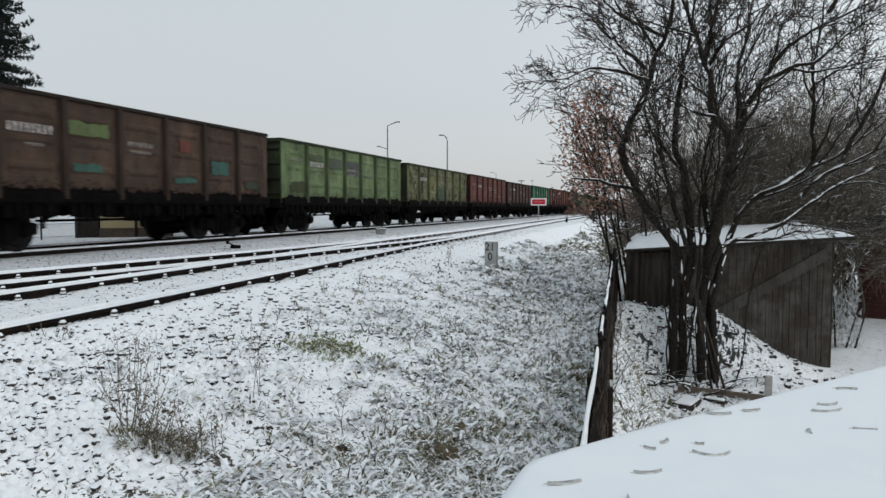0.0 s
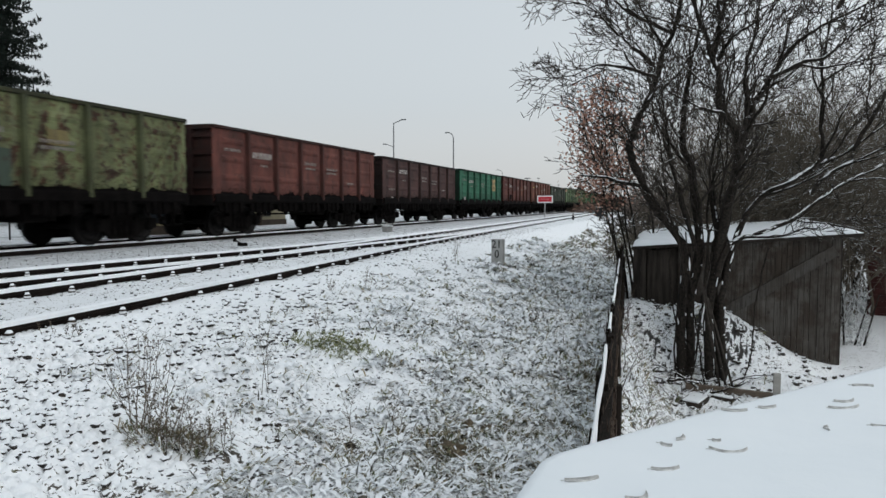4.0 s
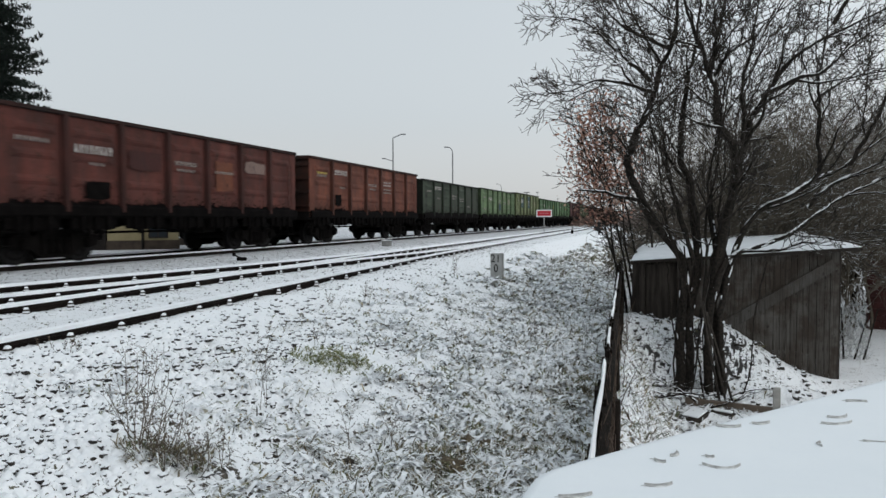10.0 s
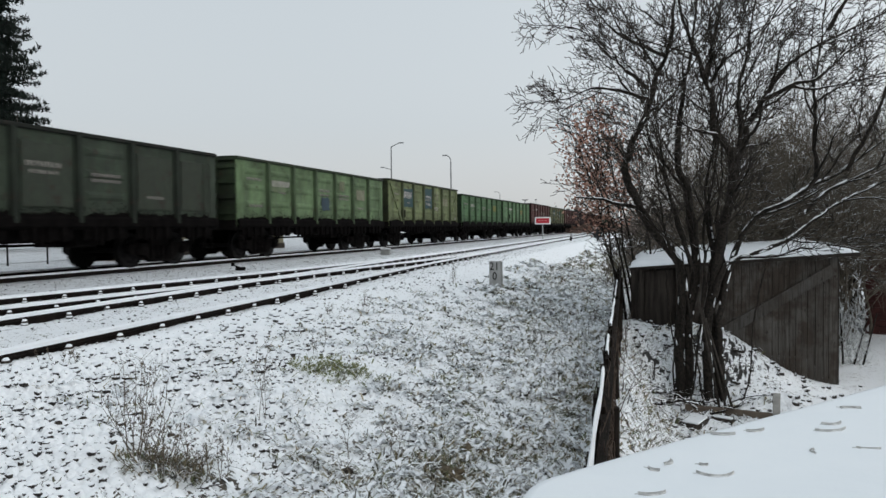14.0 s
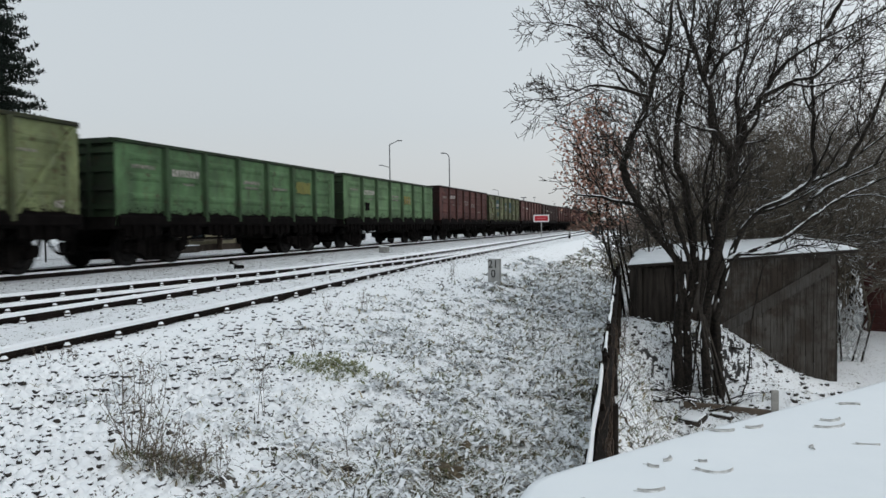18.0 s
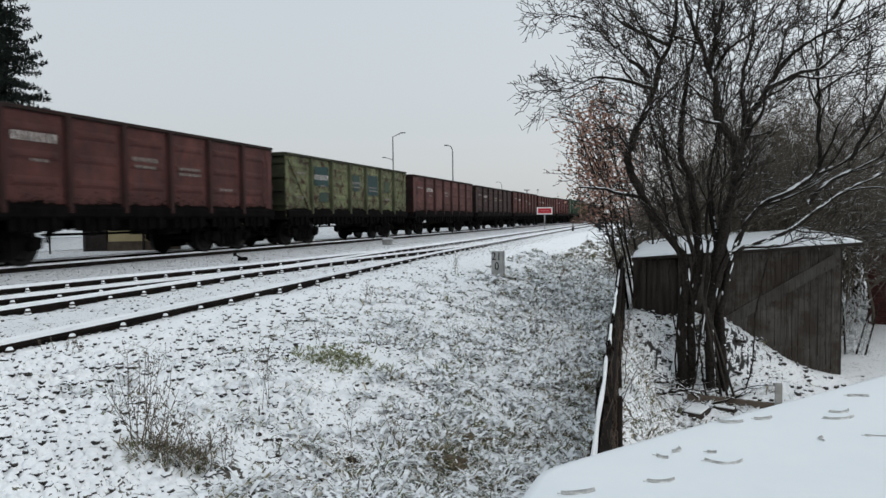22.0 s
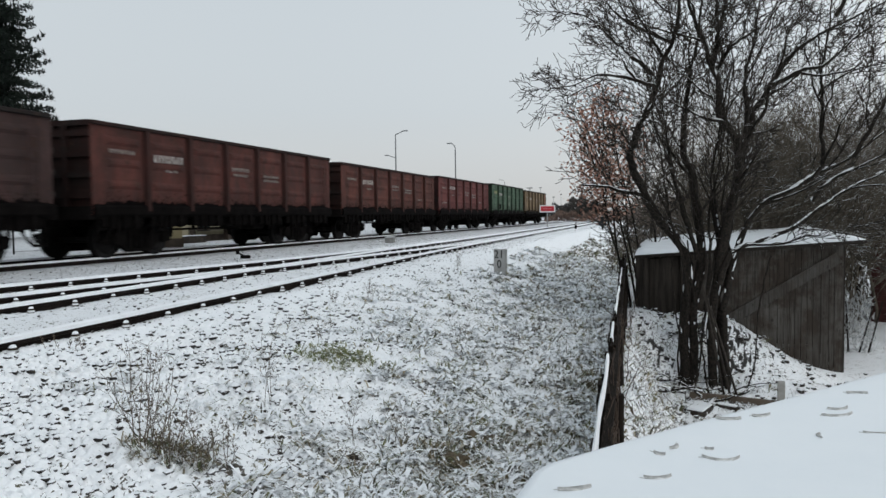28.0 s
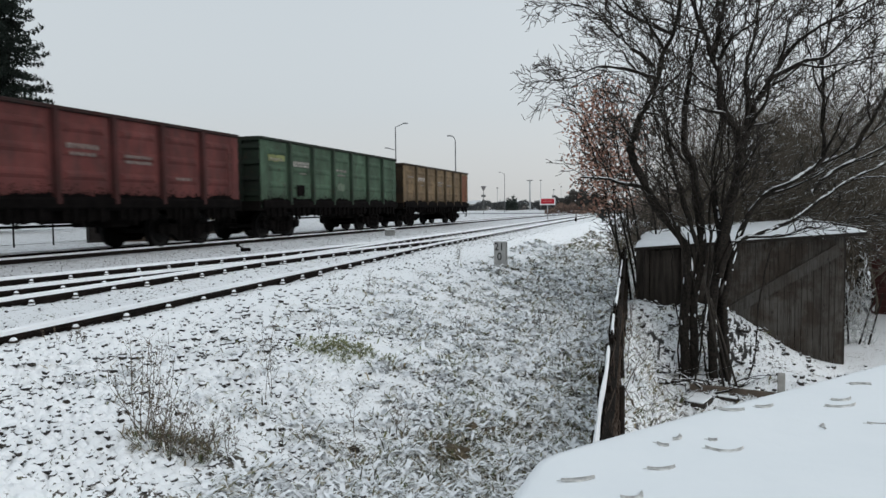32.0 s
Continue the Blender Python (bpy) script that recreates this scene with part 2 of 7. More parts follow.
def lumps(x, y, size, seed):
    """Smooth value noise on arrays, -1 to 1."""
    if seed not in TABLES:
        TABLES[seed] = np.random.RandomState(seed).uniform(-1, 1, (256, 256))
    tab = TABLES[seed]
    u, v = x / size, y / size
    i, j = np.floor(u).astype(int), np.floor(v).astype(int)
    a, b = u - i, v - j
    a, b = a * a * (3 - 2 * a), b * b * (3 - 2 * b)
    g = lambda p, q: tab[p % 256, q % 256]
    return (g(i, j) * (1 - a) + g(i + 1, j) * a) * (1 - b) + (g(i, j + 1) * (1 - a) + g(i + 1, j + 1) * a) * b


def fence_x(y):
    return -0.13 - 0.045 * y


def ground_z(x, y):
    """The lie of the land: level yard, the shoulder of the line, the fence at its foot and the garden below."""
    x, y = np.asarray(x, float), np.asarray(y, float)
    near = 1 - smoothstep(30, 60, y)
    fx = np.where(y < 22, fence_x(y), fence_x(22.0))
    z = 0.23 - 0.02 * smoothstep(-11.5, -13.3, x)
    d = x - fx
    z = z - 0.20 * smoothstep(-5.15, -3.6, x)
    z = z - 0.62 * smoothstep(-3.2, -0.1, d) * near
    z = z - 0.64 * smoothstep(-0.05, 0.9, d) * near
    z = z - 0.1 * smoothstep(0, 3, -y + 3) * near
    z = z + 0.48 * np.exp(-(((d - 0.12) / 0.30) ** 2)) * smoothstep(-0.10, 0.02, d) * (1 - smoothstep(9, 12, y)) * smoothstep(2.0, 3.2, y)
    z = z + 0.97 * np.exp(-(np.abs((x - 0.55) / 1.2) ** 2.2 + np.abs((y - 12.2) / 0.95) ** 2.4))
    return z


def fine_z(x, y):
    """Small relief: stones and clods under the snow."""
    x, y = np.asarray(x, float), np.asarray(y, float)
    amp = np.exp(-np.maximum(y - 6, 0) / 16)
    a = 0.045 * lumps(x, y, 0.9, 3) + 0.025 * lumps(x, y, 0.33, 4) + pebble_z(x, y)
    return a * amp * (0.12 + 0.88 * smoothstep(-8.8, -5.0, x) - 0.6 * smoothstep(-5.7, -5.3, x) * (1 - smoothstep(-5.0, -4.6, x)))


def cells(x, y, size, seed):
    """Distance to the gap between jittered cells, and a random number for each cell."""
    if ("c", seed) not in TABLES:
        TABLES["c", seed] = np.random.RandomState(seed).uniform(0, 1, (3, 256, 256))
    tab = TABLES["c", seed]
    u, v = x / size, y / size
    i, j = np.floor(u).astype(int), np.floor(v).astype(int)
    d1, d2, own = np.full(u.shape, 9.0), np.full(u.shape, 9.0), np.zeros(u.shape)
    for p in (-1, 0, 1):
        for q in (-1, 0, 1):
            a, b = (i + p) % 256, (j + q) % 256
            d = np.hypot(i + p + 0.1 + 0.8 * tab[0, a, b] - u, j + q + 0.1 + 0.8 * tab[1, a, b] - v)
            first = d < d1
            d2 = np.where(first, d1, np.minimum(d2, d))
            own = np.where(first, tab[2, a, b], own)
            d1 = np.where(first, d, d1)
    return d2 - d1, own


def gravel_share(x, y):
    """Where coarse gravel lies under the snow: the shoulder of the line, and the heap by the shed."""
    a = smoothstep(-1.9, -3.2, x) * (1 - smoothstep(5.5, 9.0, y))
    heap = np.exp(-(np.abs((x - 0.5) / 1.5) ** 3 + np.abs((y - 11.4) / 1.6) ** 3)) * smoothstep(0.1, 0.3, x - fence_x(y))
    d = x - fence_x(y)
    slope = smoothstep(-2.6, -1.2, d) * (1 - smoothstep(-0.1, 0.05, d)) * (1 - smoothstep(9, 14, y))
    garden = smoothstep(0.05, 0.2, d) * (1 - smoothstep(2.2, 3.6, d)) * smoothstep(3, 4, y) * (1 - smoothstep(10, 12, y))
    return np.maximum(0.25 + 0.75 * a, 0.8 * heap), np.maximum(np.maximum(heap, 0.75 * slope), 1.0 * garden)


def pebble_z(x, y):
    """Rounded lumps with sharp gaps between them."""
    wx, wy = x + 0.022 * lumps(x, y, 0.11, 9), y + 0.022 * lumps(x, y, 0.10, 10)
    g, own = cells(wx, wy, 0.080, 5)
    a, heap = gravel_share(x, y)
    dome = np.sqrt(np.clip(g, 0, 0.6) / 0.6)
    z = a * (dome - 0.6) * (0.038 + 0.040 * own)
    g2, own2 = cells(wx + 1.3, wy, 0.11, 6)
    return z + heap * (np.sqrt(np.clip(g2, 0, 0.6) / 0.6) - 0.5) * (0.03 + 0.07 * own2)


def thatch(x, y):
    """Patches of matted grass on the slope."""
    return lumps(x, y, 0.12, 33) * 0.45 + lumps(x, y, 0.30, 31) * 0.65 + lumps(x, y, 1.1, 32) * 0.40 + 0.0


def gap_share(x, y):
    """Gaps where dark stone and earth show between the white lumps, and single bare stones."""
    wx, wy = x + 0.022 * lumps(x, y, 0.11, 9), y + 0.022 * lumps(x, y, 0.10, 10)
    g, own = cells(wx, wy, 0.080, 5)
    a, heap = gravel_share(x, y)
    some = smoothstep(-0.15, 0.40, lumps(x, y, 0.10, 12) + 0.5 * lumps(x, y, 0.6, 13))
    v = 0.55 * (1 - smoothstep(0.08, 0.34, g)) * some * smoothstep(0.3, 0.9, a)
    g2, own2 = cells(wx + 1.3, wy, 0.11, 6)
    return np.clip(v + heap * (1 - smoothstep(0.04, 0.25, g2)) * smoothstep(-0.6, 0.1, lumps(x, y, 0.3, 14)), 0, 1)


def axis_steps(fine0, fine1, step, lo, hi, grow=1.09):
    v = list(np.arange(fine0, fine1, step))
    s, p = step, v[-1]
    while p < hi:
        s *= grow
        p += s
        v.append(p)
    s, p = step, v[0]
    while p > lo:
        s *= grow
        p -= s
        v.insert(0, p)
    return np.array(v)


def build_ground():
    xs = np.concatenate([axis_steps(-5.2, -2.4, 0.015, -2500, -2.4, 1.07)[:-1], axis_steps(-2.4, 1.9, 0.027, -2.4, 2500, 1.07)])
    ys = axis_steps(2.9, 5.2, 0.015, -400, 3000, 1.012)
    gx, gy = np.meshgrid(xs, ys)
    gz = ground_z(gx, gy) + fine_z(gx, gy)
    co = np.stack([gx, gy, gz], -1).reshape(-1, 3)
    nx, ny = len(xs), len(ys)
    idx = np.arange(nx * ny).reshape(ny, nx)
    q = np.stack([idx[:-1, :-1], idx[:-1, 1:], idx[1:, 1:], idx[1:, :-1]], -1).reshape(-1, 4)
    me = bpy.data.meshes.new("ground")
    me.vertices.add(len(co))
    me.vertices.foreach_set("co", co.ravel())
    me.loops.add(q.size)
    me.loops.foreach_set("vertex_index", q.ravel())
    me.polygons.add(len(q))
    me.polygons.foreach_set("loop_start", np.arange(0, q.size, 4))
    me.polygons.foreach_set("use_smooth", np.ones(len(q), bool))
    me.update()
    me.validate()
    # how much withered grass and bare earth shows through the snow
    at = me.attributes.new("bare", "FLOAT", "POINT")
    d = gx - fence_x(np.minimum(gy, 22.0))
    bare = 0.30 + 0.26 * smoothstep(-3.0, -1.0, d) * (1 - smoothstep(-0.2, 0.1, d))
    bare = bare * (1 - 0.5 * smoothstep(22, 45, gy)) - 0.14 * smoothstep(-6, -7.5, gx) * 1.0
    bare = bare - 0.16 * smoothstep(-1.9, -3.2, gx) * (1 - smoothstep(6, 10, gy))
    bare = bare + 0.10 * smoothstep(6, 10, gy) * (1 - smoothstep(30, 50, gy)) * (gx > -5.2)
    bare = np.where(gx < -5.2, 0.45 + 0.07 * smoothstep(-9.5, -10.5, gx), bare)
    bare = np.where(d > 0.1, 0.44, bare)
    matted = smoothstep(-3.4, -1.6, d) * (1 - smoothstep(-0.1, 0.1, d)) * (1 - smoothstep(26, 34, gy))
    bare = bare + matted * (0.06 + 1.15 * np.maximum(0, thatch(gx, gy)))
    at.data.foreach_set("value", bare.ravel())
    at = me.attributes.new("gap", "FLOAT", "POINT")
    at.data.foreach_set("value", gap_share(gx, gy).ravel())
    at = me.attributes.new("dust", "FLOAT", "POINT")
    at.data.foreach_set("value", (0.22 * smoothstep(-5.0, -5.8, gx) + 0.42 * smoothstep(-9.2, -10.6, gx)).ravel())
    m, n, l, b = nodes_of("snowy_ground")
    attr = n.new("ShaderNodeAttribute")
    attr.attribute_name = "bare"
    geo = n.new("ShaderNodeNewGeometry")
    sep = n.new("ShaderNodeSeparateXYZ")
    l.new(geo.outputs["Normal"], sep.inputs[0])
    big = noise_node(n, l, 0.8, 4)
    mid = noise_node(n, l, 7.0, 5, 0.65)
    fine = noise_node(n, l, 32.0, 4, 0.7)
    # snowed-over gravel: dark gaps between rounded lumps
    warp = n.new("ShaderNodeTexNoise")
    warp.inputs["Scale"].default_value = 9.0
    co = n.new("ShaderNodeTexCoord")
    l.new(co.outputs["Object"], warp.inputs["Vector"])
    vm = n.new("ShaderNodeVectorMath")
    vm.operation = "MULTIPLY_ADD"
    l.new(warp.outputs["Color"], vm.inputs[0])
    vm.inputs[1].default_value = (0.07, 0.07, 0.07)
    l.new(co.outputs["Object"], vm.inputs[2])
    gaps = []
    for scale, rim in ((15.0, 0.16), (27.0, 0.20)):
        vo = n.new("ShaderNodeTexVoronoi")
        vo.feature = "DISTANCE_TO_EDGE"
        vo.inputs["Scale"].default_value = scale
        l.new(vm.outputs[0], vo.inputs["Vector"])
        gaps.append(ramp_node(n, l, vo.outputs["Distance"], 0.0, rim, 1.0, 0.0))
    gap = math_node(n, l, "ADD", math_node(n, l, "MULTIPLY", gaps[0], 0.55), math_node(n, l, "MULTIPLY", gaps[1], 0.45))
    f = math_node(n, l, "ADD", math_node(n, l, "MULTIPLY", mid, 0.55), math_node(n, l, "MULTIPLY", fine, 0.45))
    f = math_node(n, l, "ADD", f, math_node(n, l, "MULTIPLY", math_node(n, l, "SUBTRACT", gap, 0.42), 0.27))
    f = math_node(n, l, "ADD", f, math_node(n, l, "MULTIPLY", math_node(n, l, "SUBTRACT", big, 0.5), 0.18))
    f = math_node(n, l, "ADD", f, math_node(n, l, "MULTIPLY", math_node(n, l, "SUBTRACT", attr.outputs["Fac"], 0.5), 0.30))
    f = math_node(n, l, "ADD", f, math_node(n, l, "MULTIPLY", math_node(n, l, "SUBTRACT", 1.0, sep.outputs["Z"]), 0.22))
    fac = ramp_node(n, l, f, 0.60, 0.645)
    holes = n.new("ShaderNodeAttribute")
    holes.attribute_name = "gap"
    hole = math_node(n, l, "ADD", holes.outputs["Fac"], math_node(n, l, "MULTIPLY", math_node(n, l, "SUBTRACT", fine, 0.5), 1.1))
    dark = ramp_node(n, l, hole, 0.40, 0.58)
    earth = mixed(n, l, ramp_node(n, l, noise_node(n, l, 14.0, 4), 0.4, 0.6), (0.035, 0.030, 0.026), (0.105, 0.090, 0.072))
    earth = mixed(n, l, ramp_node(n, l, noise_node(n, l, 1.3, 3), 0.48, 0.62, 0, 0.75), earth, (0.090, 0.092, 0.036))
    white = mixed(n, l, ramp_node(n, l, mid, 0.3, 0.7), (0.89, 0.91, 0.93), (0.94, 0.95, 0.96))
    dust = n.new("ShaderNodeAttribute")
    dust.attribute_name = "dust"
    white = mixed(n, l, math_node(n, l, "MULTIPLY", dust.outputs["Fac"], ramp_node(n, l, mid, 0.3, 0.65, 0.5, 1.0)), white, (0.30, 0.31, 0.33))
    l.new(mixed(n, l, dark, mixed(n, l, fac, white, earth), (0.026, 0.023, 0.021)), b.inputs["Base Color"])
    b.inputs["Roughness"].default_value = 0.75
    bump(n, l, math_node(n, l, "SUBTRACT", 1.0, f), 0.4, 0.05, b)
    ob = link_mesh("ground", me, m)
    tagged(ob, "snow-dusted railway land sloping to a garden", "ground", kind="structure")
    return ob


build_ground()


# ---- tracks ----
HEAD = ((-0.036, 0), (0.036, 0), (0.036, -0.04), (0.010, -0.052), (0.010, -0.15), (0.066, -0.165), (0.066, -0.18), (-0.066, -0.18), (-0.066, -0.165), (-0.010, -0.15), (-0.010, -0.052), (-0.036, -0.04))
CAP = ((-0.043, -0.012), (-0.040, 0.022), (0.0, 0.036), (0.040, 0.022), (0.043, -0.012))


def curve_points(pts, step=1.0):
    """A smooth line through a few points in the ground plan."""
    p = np.array(pts, float)
    y = np.arange(p[0, 1], p[-1, 1], step)
    y = np.append(y, p[-1, 1])
    s = np.gradient(p[:, 0], p[:, 1])
    x = np.zeros_like(y)
    for k in range(len(p) - 1):
        a, b = p[k, 1], p[k + 1, 1]
        w = (y >= a) & (y <= b)
        t = (y[w] - a) / (b - a)
        h = b - a
        x[w] = (2 * t**3 - 3 * t**2 + 1) * p[k, 0] + (t**3 - 2 * t**2 + t) * h * s[k] + (-2 * t**3 + 3 * t**2) * p[k + 1, 0] + (t**3 - t**2) * h * s[k + 1]
    return np.stack([x, y], 1)


def swept(name, line, profile, z, material, parent, label=""):
    s = Soup()
    n, k = len(line), len(profile)
    v = []
    for i in range(n):
        a, b = line[max(0, i - 1)], line[min(n - 1, i + 1)]
        d = (b - a) / np.linalg.norm(b - a)
        nx, ny = d[1], -d[0]
        v += [(line[i, 0] + nx * p[0], line[i, 1] + ny * p[0], z + p[1]) for p in profile]
    f = [(i * k + j, i * k + (j + 1) % k, (i + 1) * k + (j + 1) % k, (i + 1) * k + j) for i in range(n - 1) for j in range(k)]
    s.add(v, f)
    return link_mesh(name, s.mesh(name), material, parent, label)


def fastening_mesh():
    """Base plate, clip and snow-topped bolt beside the rail foot."""
    bm = bmesh.new()
    box(bm, -0.17, 0.17, -0.08, 0.08, -0.015, 0.0)
    for sx in (-1, 1):
        box(bm, sx * 0.075, sx * 0.125, -0.045, 0.045, 0.0, 0.035)
        cyl(bm, (sx * 0.105, 0, 0.03), (sx * 0.105, 0, 0.085), 0.046, 0.036, 6)
        cyl(bm, (sx * 0.105, 0, 0.085), (sx * 0.105, 0, 0.125), 0.044, 0.018, 6)
    return mesh_of(bm, "fastening")


M_FAST = snow_capped("snowy_fastening", (0.03, 0.022, 0.018), (0.06, 0.05, 0.04), 0.15, 9, 0.8, 0.1)
FASTENING = fastening_mesh()


def sleeper_mesh(length):
    bm = bmesh.new()
    box(bm, -length / 2, length / 2, -0.12, 0.12, -0.16, 0.0, bevel=0.012)
    return mesh_of(bm, "sleeper")


def rail_line(track, pts, z, far=False):
    line = curve_points(pts, 1.0 if not far else 6.0)
    rail = swept("rail", line, HEAD, z, M_RAIL, track)
    swept("snow_cap", line, CAP, z + 0.002, M_SNOW, rail, "thin snow lying on the rail head")
    return line


def place_fastenings(track, line, z, y0, y1, pitch=0.70):
    y = y0
    while y < y1:
        x = float(np.interp(y, line[:, 1], line[:, 0]))
        f = link_mesh("fastening", FASTENING, M_FAST, track)
        f.matrix_local = pose(x, y, z - 0.150)
        y += pitch


MAIN_X, MAIN_Z = -14.565, 0.325
SIDE_Z = 0.33
main_track = empty("main_track", pose(0, 0, 0), "straight railway track with snow-topped rails under the train", "track", kind="structure")
for off in (-0.795, 0.795):
    rail_line(main_track, [(MAIN_X + off, -60), (MAIN_X + off, 20), (MAIN_X + off, 400), (MAIN_X + off, 900)], MAIN_Z, True)
side_track = empty("siding_track", pose(0, 0, 0), "siding track with rusty rails and snow-capped bolts", "track", kind="structure")
turnout = empty("turnout_track", pose(0, 0, 0), "turnout branch rails converging with the siding, half under snow", "track", kind="structure")
RAIL_D = [(-4.75, -6), (-5.22, 4.57), (-5.53, 9.7), (-5.9, 15.5), (-6.2, 21.0), (-6.45, 30), (-6.9, 50), (-7.6, 90), (-8.6, 160)]
RAIL_C = [(-6.85, -6), (-7.25, 6.36), (-7.45, 11.1), (-7.72, 16), (-7.95, 21), (-8.1, 30), (-8.5, 50), (-9.2, 90), (-10.2, 160)]
RAIL_B = [(-9.9, -6), (-8.27, 7.26), (-8.02, 9.6), (-7.5, 12.5), (-7.35, 15.6), (-7.08, 18.7), (-6.72, 22.6), (-6.52, 29)]
RAIL_A = [(-11.4, -6), (-9.54, 8.4), (-9.3, 10.5), (-8.9, 13.2), (-8.42, 17.7), (-8.2, 22), (-8.18, 29)]
for track, rows in ((side_track, (RAIL_D, RAIL_C)), (turnout, (RAIL_B, RAIL_A))):
    for row in rows:
        ln = rail_line(track, row, SIDE_Z)
        place_fastenings(track, ln, SIDE_Z, 3.2, 29 if track is turnout else 52)
SLEEPER = sleeper_mesh(2.75)
for k in range(62):
    y = 3.2 + 0.55 * k
    sl = link_mesh("sleeper", SLEEPER, M_SLEEPER, side_track)
    sl.matrix_local = pose(-6.5 - 0.035 * (y - 8), y, SIDE_Z - 0.195, 0, 0, 2.0)


# ---- the train: open freight wagons, each a thing of its own ----
PITCH = 13.92
BODY_L = 12.74


def wagon_meshes(top):
    """The shared meshes of one body height."""
    out = {}
    h0 = 1.30
    posts = [-BODY_L / 2 + 0.10 + i * (BODY_L - 0.20) / 7 for i in range(8)]
    # side wall: one sheet with three pressed beads in every panel
    bm = bmesh.new()
    ys = [-BODY_L / 2]
    for p, q in zip(posts, posts[1:]):
        ys += [p + (0.36 if p == posts[0] else 0.20), q - (0.36 if q == posts[-1] else 0.20)]
    ys.append(BODY_L / 2)
    zs = [h0]
    for k in range(3):
        z = h0 + (top - h0) * (0.27 + 0.26 * k)
        zs += [z - 0.11, z + 0.11]
    zs.append(top - 0.08)
    g = [[bm.verts.new((0.02, y, z)) for z in zs] for y in ys]
    for i in range(len(ys) - 1):
        for j in range(len(zs) - 1):
            ring = [g[i][j], g[i + 1][j], g[i + 1][j + 1], g[i][j + 1]]
            if i % 2 == 1 and j % 2 == 1:
                y0, y1, zm = ys[i] + 0.16, ys[i + 1] - 0.16, (zs[j] + zs[j + 1]) / 2
                lift = [bm.verts.new((0.062, y, z)) for y, z in ((y0, zm - 0.03), (y1, zm - 0.03), (y1, zm + 0.03), (y0, zm + 0.03))]
                for k in range(4):
                    bm.faces.new((ring[k], ring[(k + 1) % 4], lift[(k + 1) % 4], lift[k]))
                bm.faces.new(lift)
            else:
                bm.faces.new(ring)
    rim = [e for e in bm.edges if len(e.link_faces) == 1]
    back = bmesh.ops.extrude_edge_only(bm, edges=rim)["geom"]
    for v in back:
        if isinstance(v, bmesh.types.BMVert):
            v.co.x = -0.02
    bmesh.ops.edgeloop_fill(bm, edges=[e for e in back if isinstance(e, bmesh.types.BMEdge) and len(e.link_faces) == 1])
    bmesh.ops.recalc_face_normals(bm, faces=bm.faces)
    out["side_wall"] = mesh_of(bm, "side_wall")
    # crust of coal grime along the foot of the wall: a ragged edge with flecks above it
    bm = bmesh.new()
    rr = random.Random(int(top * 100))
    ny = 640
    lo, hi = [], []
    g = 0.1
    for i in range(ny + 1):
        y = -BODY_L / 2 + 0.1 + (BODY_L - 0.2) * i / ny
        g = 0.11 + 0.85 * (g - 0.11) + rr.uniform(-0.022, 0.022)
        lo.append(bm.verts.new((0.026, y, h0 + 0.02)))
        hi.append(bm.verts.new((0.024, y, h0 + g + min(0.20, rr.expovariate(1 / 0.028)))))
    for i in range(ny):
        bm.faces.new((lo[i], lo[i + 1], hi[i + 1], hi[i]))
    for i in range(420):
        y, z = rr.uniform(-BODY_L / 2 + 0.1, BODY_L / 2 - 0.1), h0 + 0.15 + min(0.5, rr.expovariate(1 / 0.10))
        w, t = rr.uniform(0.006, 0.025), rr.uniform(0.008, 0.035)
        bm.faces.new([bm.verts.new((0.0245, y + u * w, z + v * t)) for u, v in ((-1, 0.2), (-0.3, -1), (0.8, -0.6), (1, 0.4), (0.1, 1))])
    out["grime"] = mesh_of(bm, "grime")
    bm = bmesh.new()
    prism(bm, ((0.015, -0.085), (0.140, -0.055), (0.140, 0.055), (0.015, 0.085)), "z", h0 - 0.10, top - 0.08)
    out["post"] = mesh_of(bm, "post")
    bm = bmesh.new()
    box(bm, 0.0, 0.045, -0.11, 0.27, h0 - 0.20, top - 0.08)
    out["corner_post"] = mesh_of(bm, "corner_post")
    bm = bmesh.new()
    box(bm, -0.05, 0.10, -BODY_L / 2 - 0.02, BODY_L / 2 + 0.02, top - 0.10, top, bevel=0.02)
    out["top_chord"] = mesh_of(bm, "top_chord")
    bm = bmesh.new()
    prof = [(-0.02, h0), (0.02, h0)]
    for k in range(4):
        z = h0 + 0.22 + k * (top - h0 - 0.5) / 3.2
        prof += [(0.02, z), (0.10, z), (0.10, z + 0.13), (0.02, z + 0.13)]
    prof += [(0.02, top - 0.13), (0.11, top - 0.13), (0.11, top), (-0.04, top), (-0.04, top - 0.13), (-0.02, top - 0.13)]
    prism(bm, prof, "x", -1.5, 1.5)
    out["end_wall"] = mesh_of(bm, "end_wall")
    bm = bmesh.new()
    box(bm, -0.07, 0.07, 0.02, 0.125, h0, top - 0.13, bevel=0.01)
    out["end_post"] = mesh_of(bm, "end_post")
    bm = bmesh.new()
    ln = posts[1] - posts[0]
    a, b = Vector((0.05, 0.05, top - 0.2)), Vector((0.05, ln - 0.1, h0 + 0.05))
    d = (b - a).normalized()
    up = Vector((0, -d.z, d.y)) * 0.07
    vs = [a + up, a - up, b - up, b + up]
    lo = [bm.verts.new(v - Vector((0.03, 0, 0))) for v in vs]
    hi = [bm.verts.new(v + Vector((0.03, 0, 0))) for v in vs]
    for i in range(4):
        bm.faces.new((lo[i], lo[(i + 1) % 4], hi[(i + 1) % 4], hi[i]))
    bm.faces.new(hi)
    bm.faces.new(lo[::-1])
    bmesh.ops.recalc_face_normals(bm, faces=bm.faces)
    out["brace"] = mesh_of(bm, "brace")
    out["posts"] = posts
    return out


